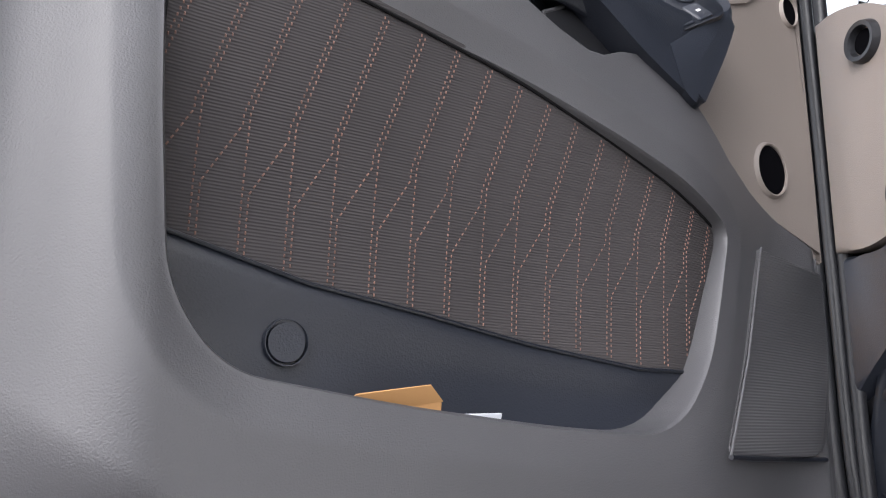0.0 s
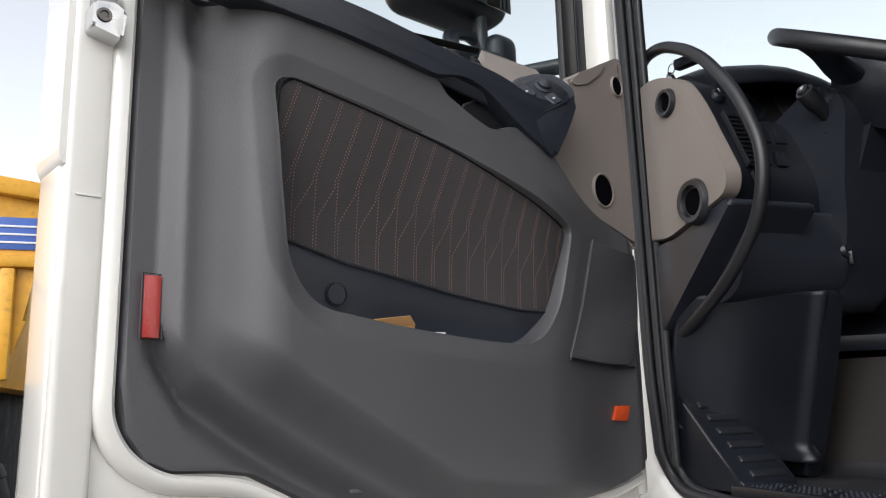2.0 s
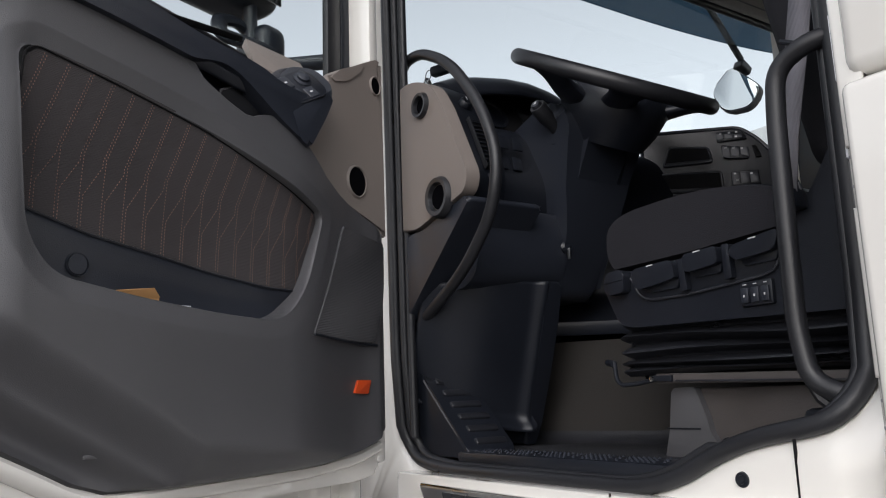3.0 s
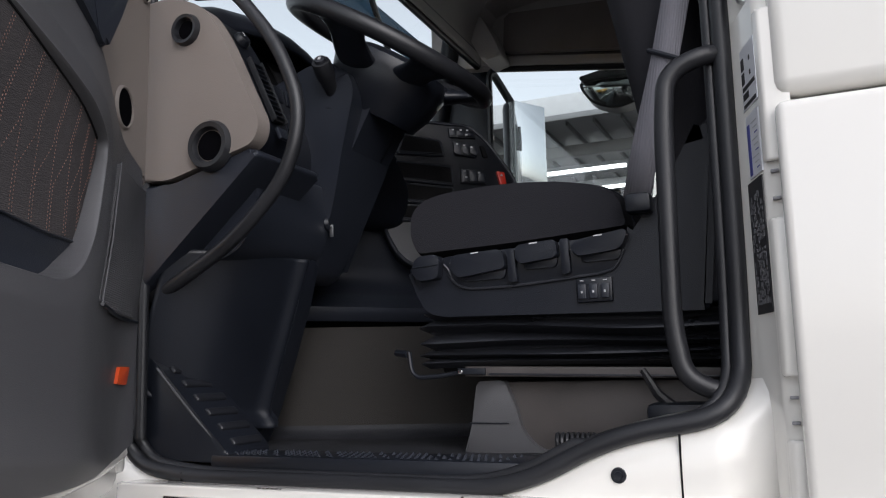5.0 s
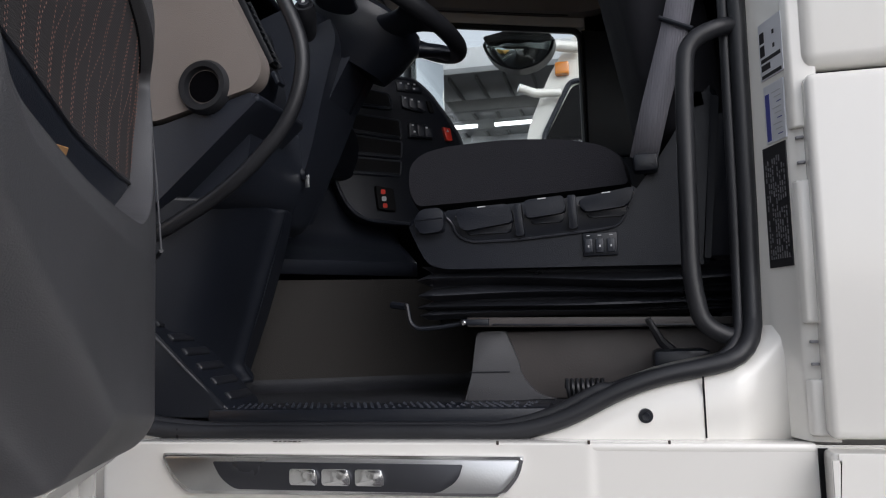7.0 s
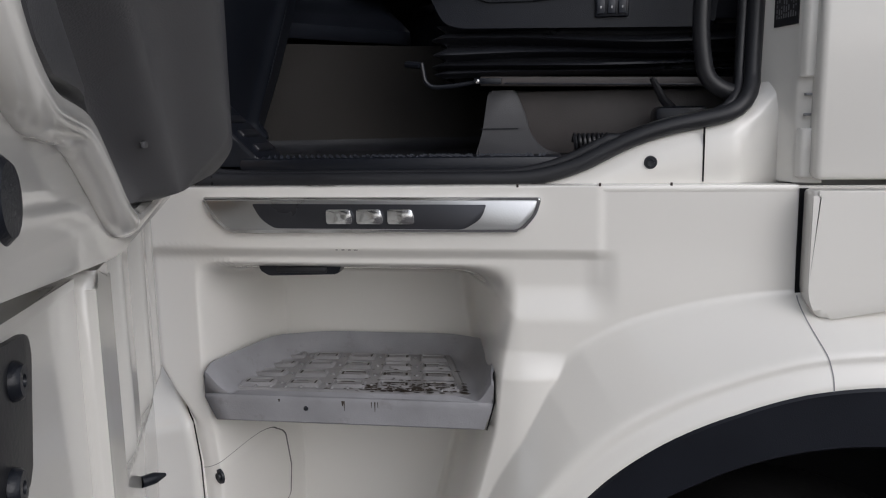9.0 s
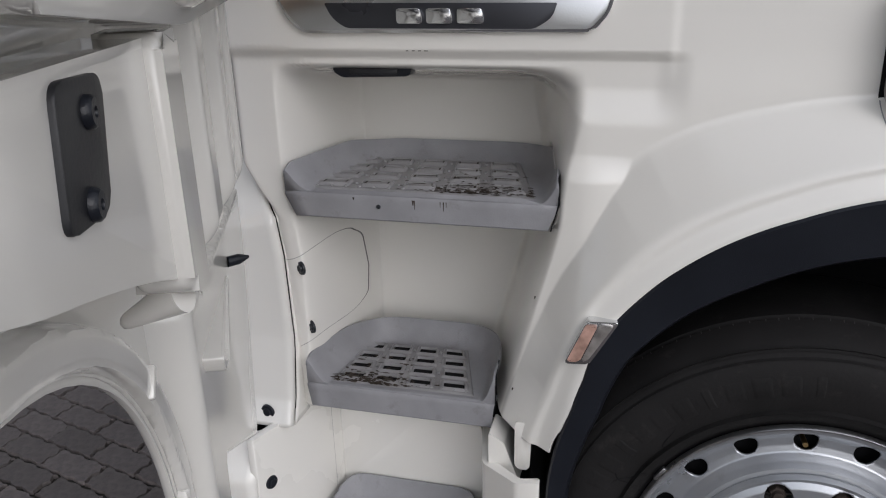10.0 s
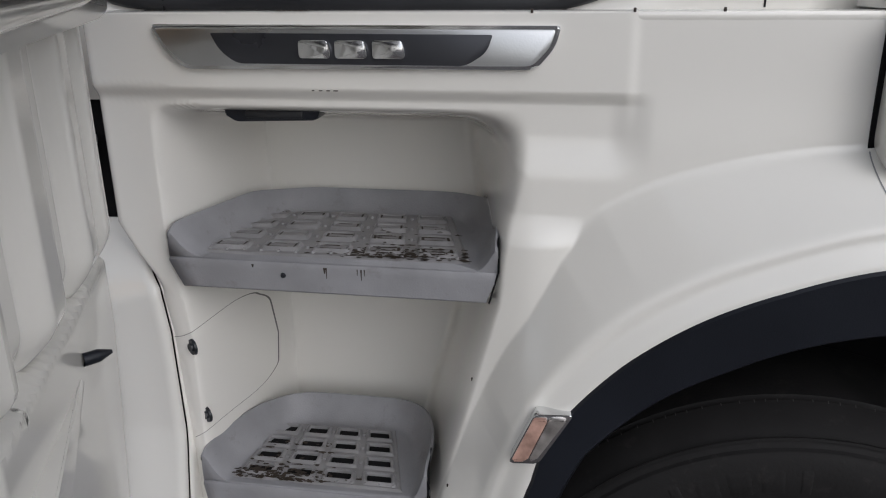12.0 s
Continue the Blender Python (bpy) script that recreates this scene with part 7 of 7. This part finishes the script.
part("corner_cover", prism(rounded([(0.497, 1.587), (0.446, 1.588), (0.425, 1.536), (0.420, 1.510), (0.396, 1.479), (0.362, 1.469), (0.362, 1.466), (0.522, 1.466), (0.508, 1.512)], [.008, .006, .02, .02, .02, .004, 0, .004, .01]), in_side, 0.236, 0.262, 0.004), DOOR_GREY, base_box, "grey plastic corner cover")
part("cover_groove", block(0.2345, 0.237, 0.440, 0.512, 1.5155, 1.518, 0), BLACK, base_box)
coil = thing("coiled_air_hose", "coiled black air hose on the cab floor", "hose")
part("coil", tube([(0.17 + 0.014 * math.cos(k * 0.7), 0.34 - 0.0009 * k, 1.492 + 0.014 * math.sin(k * 0.7)) for k in range(72)], 0.0035, 6), RUBBER, coil)
lever = thing("adjusting_lever", "black adjusting lever beside the seat base", "lever")
part("arm", tube([(0.20, 0.155, 1.535), (0.185, 0.185, 1.565), (0.18, 0.205, 1.602)], lambda f: 0.010 - 0.005 * f, 8), RUBBER, lever)
part("block", block(0.16, 0.235, 0.11, 0.20, 1.515, 1.552, 0.01), BLACK, lever)
belt = thing("seat_belt", "grey seat belt running down to its buckle", "seat belt")
bp = [Vector(p) for p in ((0.13, 0.055, 2.45), (0.145, 0.095, 2.25), (0.155, 0.138, 2.075), (0.165, 0.175, 1.95), (0.18, 0.198, 1.865))]
bw = Vector((0.25, 0.93, 0.20)).normalized() * 0.023
bm = bmesh.new()
rows = [[bm.verts.new(p + bw), bm.verts.new(p - bw)] for p in bp]
for a, b in zip(rows, rows[1:]):
    bm.faces.new((a[0], a[1], b[1], b[0]))
part("webbing", bm, BELT, belt, solid=0.0016)
part("guide", tube([tuple(bp[2] + bw * 1.15 + Vector((-0.006, 0, 0.012))), tuple(bp[2] - bw * 1.2 + Vector((-0.006, 0, -0.006)))], 0.004, 8), BLACK, belt)
part("buckle", block(0.165, 0.20, 0.175, 0.215, 1.842, 1.872, 0.006), BLACK, belt)

# ---------------------------------------------------------------- rest of the cab's shell
part("passenger_side", join(block(2.28, 2.33, -1.6, 1.55, 0.75, 2.24, 0.02), block(2.28, 2.33, -1.6, 0.30, 2.24, 3.42, 0.02), block(2.28, 2.33, 1.26, 1.50, 2.24, 3.42, 0.02), block(2.28, 2.33, 0.30, 1.26, 2.98, 3.42, 0.02)), WHITE, cab, "white passenger side of the cab")
part("front_panel", block(0.40, 2.28, 1.55, 1.62, 0.75, 2.22, 0.04, 3), WHITE, cab, "white cab front below the windscreen")
for k in range(5):
    part("grille_slat", block(0.62, 2.06, 1.615, 1.64, 1.05 + 0.14 * k, 1.13 + 0.14 * k, 0.01), BLACK, cab)
part("rear_face", block(0.0, 2.33, -1.62, -1.57, 0.95, 3.45, 0.02), WHITE, cab, "white back of the cab")
part("passenger_window", block(2.296, 2.300, 0.30, 1.26, 2.24, 2.98, 0), GLASS, cab, "clear passenger window", smooth=0).visible_shadow = False

# ---------------------------------------------------------------- outside
kerb = thing("kerb_mirror", "dark kerb mirror over the passenger window", "mirror", group="outside mirrors")
BOWL = rounded([(0.810, 2.905), (0.69, 2.925), (0.50, 2.895), (0.474, 2.880), (0.490, 2.82), (0.545, 2.762), (0.65, 2.735), (0.757, 2.785), (0.805, 2.86)], [.02, .02, .02, .01, .03, .05, .06, .05, .03], 6)
MID = Vector((0.645, 2.845))


def bowl_point(i, j):
    """Convex mirror face, domed towards the cab."""
    k = i * (len(BOWL) - 1)
    p = BOWL[int(k)].lerp(BOWL[min(len(BOWL) - 1, int(k) + 1)], k - int(k))
    q = MID.lerp(p, 0.93 * j)
    return (2.392 - 0.055 * (1 - j * j) + 0.12 * (q.y - 2.83), q.x, q.y)


part("housing", prism(BOWL, lambda a, b, d: Vector((d + 0.12 * (b - 2.83), a, b)), 2.39, 2.48, 0.02, 4), RUBBER, kerb)
part("glass", grid(len(BOWL), 12, bowl_point), MIRROR, kerb, "convex mirror face")
part("top_band", prism(rounded([(0.800, 2.898), (0.69, 2.918), (0.51, 2.890), (0.482, 2.872), (0.56, 2.862), (0.69, 2.876), (0.78, 2.868)], 0.01), lambda a, b, d: Vector((d + 0.12 * (b - 2.83), a, b)), 2.330, 2.392, 0.008, 3), RUBBER, kerb)
part("stem", block(2.30, 2.43, 0.60, 0.68, 2.90, 2.985, 0.01), BLACK, kerb)
side_mirror = thing("passenger_mirror", "tall passenger side mirror in a dark housing", "mirror", group="outside mirrors")
part("housing", turned(block(-0.115, 0.115, 0.0, 0.09, 2.46, 2.90, 0.04, 4), pose(2.55, 1.10, 0, 0, 0, -30)), DARK, side_mirror)
part("glass", turned(block(-0.10, 0.10, -0.006, 0.002, 2.475, 2.885, 0.004), pose(2.55, 1.10, 0, 0, 0, -30)), MIRROR, side_mirror)
part("arm", tube([(2.25, 1.30, 2.98), (2.40, 1.22, 3.0), (2.50, 1.17, 2.88)], 0.02, 8), RUBBER, side_mirror)
front_mirror = thing("front_mirror", "diamond-shaped front mirror hanging outside the windscreen", "mirror", group="outside mirrors")
FM = pose(2.48, 1.85, 3.06, -6, 0, -74)
DIAMOND = rounded([(-0.135, 0.02), (-0.02, 0.135), (0.135, -0.03), (0.06, -0.12), (-0.07, -0.115)], [.05, .03, .05, .04, .05], 6)
part("housing", turned(prism(DIAMOND, in_front, 0.0, 0.05, 0.012, 3), FM), DARK, front_mirror)
part("glass", turned(prism([(p[0] * 0.94, p[1] * 0.94) for p in DIAMOND], in_front, -0.004, 0.002, 0.001), FM), MIRROR, front_mirror)
part("arm", tube([(2.51, 1.84, 3.15), (2.50, 1.82, 3.21), (2.20, 1.78, 3.44), (1.95, 1.74, 3.56)], 0.016, 8), RUBBER, front_mirror)
part("joint", turned(block(-0.04, 0.04, -0.03, 0.03, -0.025, 0.025, 0.012, 3), pose(2.52, 1.83, 3.17, 0, 30, 0)), RUBBER, front_mirror)

dumper = thing("yellow_dump_body", "yellow steel dump truck body with rusty edges", "dump truck")
part("side", prism([(-6.0, 3.9), (-1.95, 3.30), (-1.86, 3.10), (-1.86, 2.75), (-1.97, 2.68), (-1.97, 2.32), (-2.12, 1.86), (-6.0, 1.86)], in_front, 6.0, 9.0, 0.03), YELLOW, dumper)
part("side_rib", block(-6.0, -1.88, 5.92, 6.0, 2.70, 2.79, 0.02), YELLOW, dumper)
part("side_rib", block(-2.16, -2.06, 5.93, 6.0, 1.90, 2.70, 0.02), YELLOW, dumper)
part("top_rail", turned(block(-4.2, 0.0, -0.09, 0.02, -0.07, 0.06, 0.02), pose(-1.90, 6.0, 3.27, 0, 8.3, 0)), YELLOW, dumper, "rusty top rail")
blue = part("blue_panel", block(-2.40, -1.91, 5.985, 5.998, 2.84, 3.08, 0.004), BLUE, dumper)
for k in range(3):
    part("panel_stripe", block(-2.38, -1.93, 5.978, 5.987, 2.885 + 0.06 * k, 2.90 + 0.06 * k, 0.002), STICKER, blue)
part("chassis", block(-6.0, -2.35, 6.4, 9.0, 0.5, 1.95, 0.05), LINER, dumper)
big = part("tyre", lathe([(0.50, -0.22), (0.62, -0.26), (0.86, -0.25), (0.93, -0.16), (0.94, 0.16), (0.86, 0.25), (0.62, 0.26), (0.50, 0.22)], pose(-3.02, 6.5, GROUND + 0.94, 0, 90, 90), 64), TYRE, dumper, "large lugged tyre")
for k in range(22):
    part("tread_lug", turned(block(0.90, 0.985, -0.055, 0.055, -0.24, 0.02, 0.015), pose(-3.02, 6.5, GROUND + 0.94, 0, 90, 90) @ Matrix.Rotation(2 * math.pi * k / 22, 4, "Z")), TYRE, big)
part("step_guard", block(-3.2, -2.06, 5.7, 5.9, 1.35, 1.55, 0.04), YELLOW, dumper)

hall = thing("open_hall", "open grey steel hall with rows of lit tube lamps", "hall")
part("roof_deck", block(14.0, 24.0, -16.0, 22.0, 6.50, 6.62, 0.02), HALL_DARK, hall)
part("fascia", block(13.85, 14.02, -16.0, 22.0, 6.50, 6.98, 0.02), CONCRETE, hall)
part("gutter", block(13.78, 13.85, -16.0, 22.0, 6.44, 6.56, 0.02), HALL_DARK, hall)
part("back_wall", block(21.0, 21.2, -16.0, 22.0, GROUND, 6.5, 0.02), CONCRETE, hall)
for k in range(26):
    part("roof_rib", turned(block(0, 7.0, -0.025, 0.025, 6.40, 6.50, 0.01), pose(14.1, -6.0 + 0.55 * k, 0, 0, 0, 0)), HALL_RIB, hall)
for k in range(4):
    part("roof_beam", block(15.3 + 1.7 * k, 15.5 + 1.7 * k, -15.8, 21.8, 6.10, 6.34, 0.01), HALL_DARK, hall)
for a in range(3):
    for b in range(5):
        part("tube_lamp", block(16.4 + 2.0 * a, 16.5 + 2.0 * a, -4.6 + 2.6 * b, -2.4 + 2.6 * b, 6.02, 6.09, 0.01), TUBE_LIGHT, hall)

neighbour = thing("neighbouring_truck", "white truck cab with an amber lamp parked alongside", "truck")
NB = rounded([(0.96, GROUND), (0.95, 2.6), (0.88, 3.1), (0.70, 3.52), (0.50, 3.82), (0.1, 4.1), (-2.0, 4.1), (-2.0, GROUND)], [.1, .1, .1, .1, .1, .1, .1, .1])
part("cab_shell", prism(NB, in_side, 5.0, 7.4, 0.06, 4), WHITE, neighbour)
part("side_window", prism(rounded([(0.70, 2.55), (0.74, 3.02), (0.52, 3.42), (-0.4, 3.45), (-0.4, 2.55)], 0.05), in_side, 4.985, 5.02, 0.004), LINER, neighbour)
part("window_frame", tube(rounded([(4.985, 0.72, 2.53), (4.985, 0.76, 3.03), (4.985, 0.54, 3.45), (4.985, -0.42, 3.47), (4.985, -0.42, 2.53)], 0.05, 5), 0.02, 8, True), DARK, neighbour)
for y, z in ((0.60, 3.55), (0.40, 3.86)):
    part("amber_lamp", block(4.93, 5.02, y - 0.06, y + 0.05, z - 0.05, z + 0.05, 0.015), AMBER, neighbour)
part("mirror_arm", tube([(4.95, 0.62, 3.36), (4.85, 0.80, 3.34), (4.80, 0.92, 3.38)], 0.035, 10), WHITE, neighbour)
part("mirror_arm", tube([(4.95, 0.45, 3.70), (4.85, 0.62, 3.70), (4.80, 0.74, 3.66)], 0.045, 10), WHITE, neighbour)
part("door_line", tube([(4.996, 0.86, 3.0), (4.996, 0.90, 1.4)], 0.008, 6), LINER, neighbour)

# ---------------------------------------------------------------- pavers, last
def paver_mesh():
    """An interlocking concrete paver with two S-shaped sides and a worn, rounded top."""
    L, W, n = 0.210, 0.101, 16
    out = []
    for side, (ax, ay, bx, by, amp) in enumerate(((-L / 2, -W / 2, L / 2, -W / 2, 0.0025), (L / 2, -W / 2, L / 2, W / 2, 0.0045), (L / 2, W / 2, -L / 2, W / 2, -0.0025), (-L / 2, W / 2, -L / 2, -W / 2, -0.0045))):
        for k in range(n):
            f = k / n
            w = amp * math.sin((6 if side in (0, 2) else 4) * math.pi * f) + 0.0022 * math.sin(17.0 * f + 1.7 * side) + 0.0014 * math.sin(41.0 * f + 2.9 * side)
            x, y = ax + (bx - ax) * f, ay + (by - ay) * f
            out.append((x, y + w) if side in (0, 2) else (x + w, y))
    bm = bmesh.new()
    low = [bm.verts.new((x * 0.985, y * 0.97, -0.03)) for x, y in out]
    mid = [bm.verts.new((x * 0.978, y * 0.955, -0.006)) for x, y in out]
    top = [bm.verts.new((x * 0.955, y * 0.91, 0.0)) for x, y in out]
    m = len(out)
    for a, b in ((low, mid), (mid, top)):
        for k in range(m):
            bm.faces.new((a[k], a[(k + 1) % m], b[(k + 1) % m], b[k]))
    bm.faces.new(top)
    me = bpy.data.meshes.new("paver")
    bmesh.ops.recalc_face_normals(bm, faces=bm.faces)
    bm.to_mesh(me)
    bm.free()
    me.materials.append(PAVER)
    me.shade_smooth()
    me.set_sharp_from_angle(angle=radians(50))
    return me


paving = part("paving_bed", grid(2, 2, lambda i, j: (-5.2 + 11 * i, -4.8 + 13.2 * j, GROUND - 0.012)), JOINT)
tagged(paving, "mossy joints between dark concrete pavers", "paving", kind="structure")
PM = paver_mesh()
rnd = random.Random(4)
TURN = radians(75.5)
near, far_v, far_f = 0, [], []
spots = []
for r in range(-110, 110):
    for c in range(-60, 60):
        px, py = (c + 0.5 * (r % 2)) * 0.2145 + rnd.uniform(-0.006, 0.006), r * 0.1045
        x = 0.556 + px * math.cos(TURN) - py * math.sin(TURN)
        y = 1.954 + px * math.sin(TURN) + py * math.cos(TURN)
        if -5.0 < x < 5.5 and -4.5 < y < 8.0:
            spots.append((math.hypot(x - 0.45, y - 2.0), x, y))
spots.sort()
tv = [tuple(v.co) for v in PM.vertices]
tf = [tuple(p.vertices) for p in PM.polygons]
for k, (d, x, y) in enumerate(spots):
    tilt = pose(x, y, GROUND + 0.002 * rnd.uniform(-1, 1), rnd.uniform(-2.0, 2.0), rnd.uniform(-1.8, 1.8), math.degrees(TURN) + rnd.uniform(-1.5, 1.5))
    if k < 280:
        ob = new("paver", PM)
        ob.parent = paving
        ob.matrix_basis = tilt
    else:
        b = len(far_v)
        far_v += [tuple(tilt @ Vector(v)) for v in tv]
        far_f += [tuple(b + i for i in f) for f in tf]
me = bpy.data.meshes.new("paver_field")
me.from_pydata(far_v, [], far_f)
me.materials.append(PAVER)
rest = new("paver_field", me)
rest.parent = paving
rest["kind"] = "stuff"
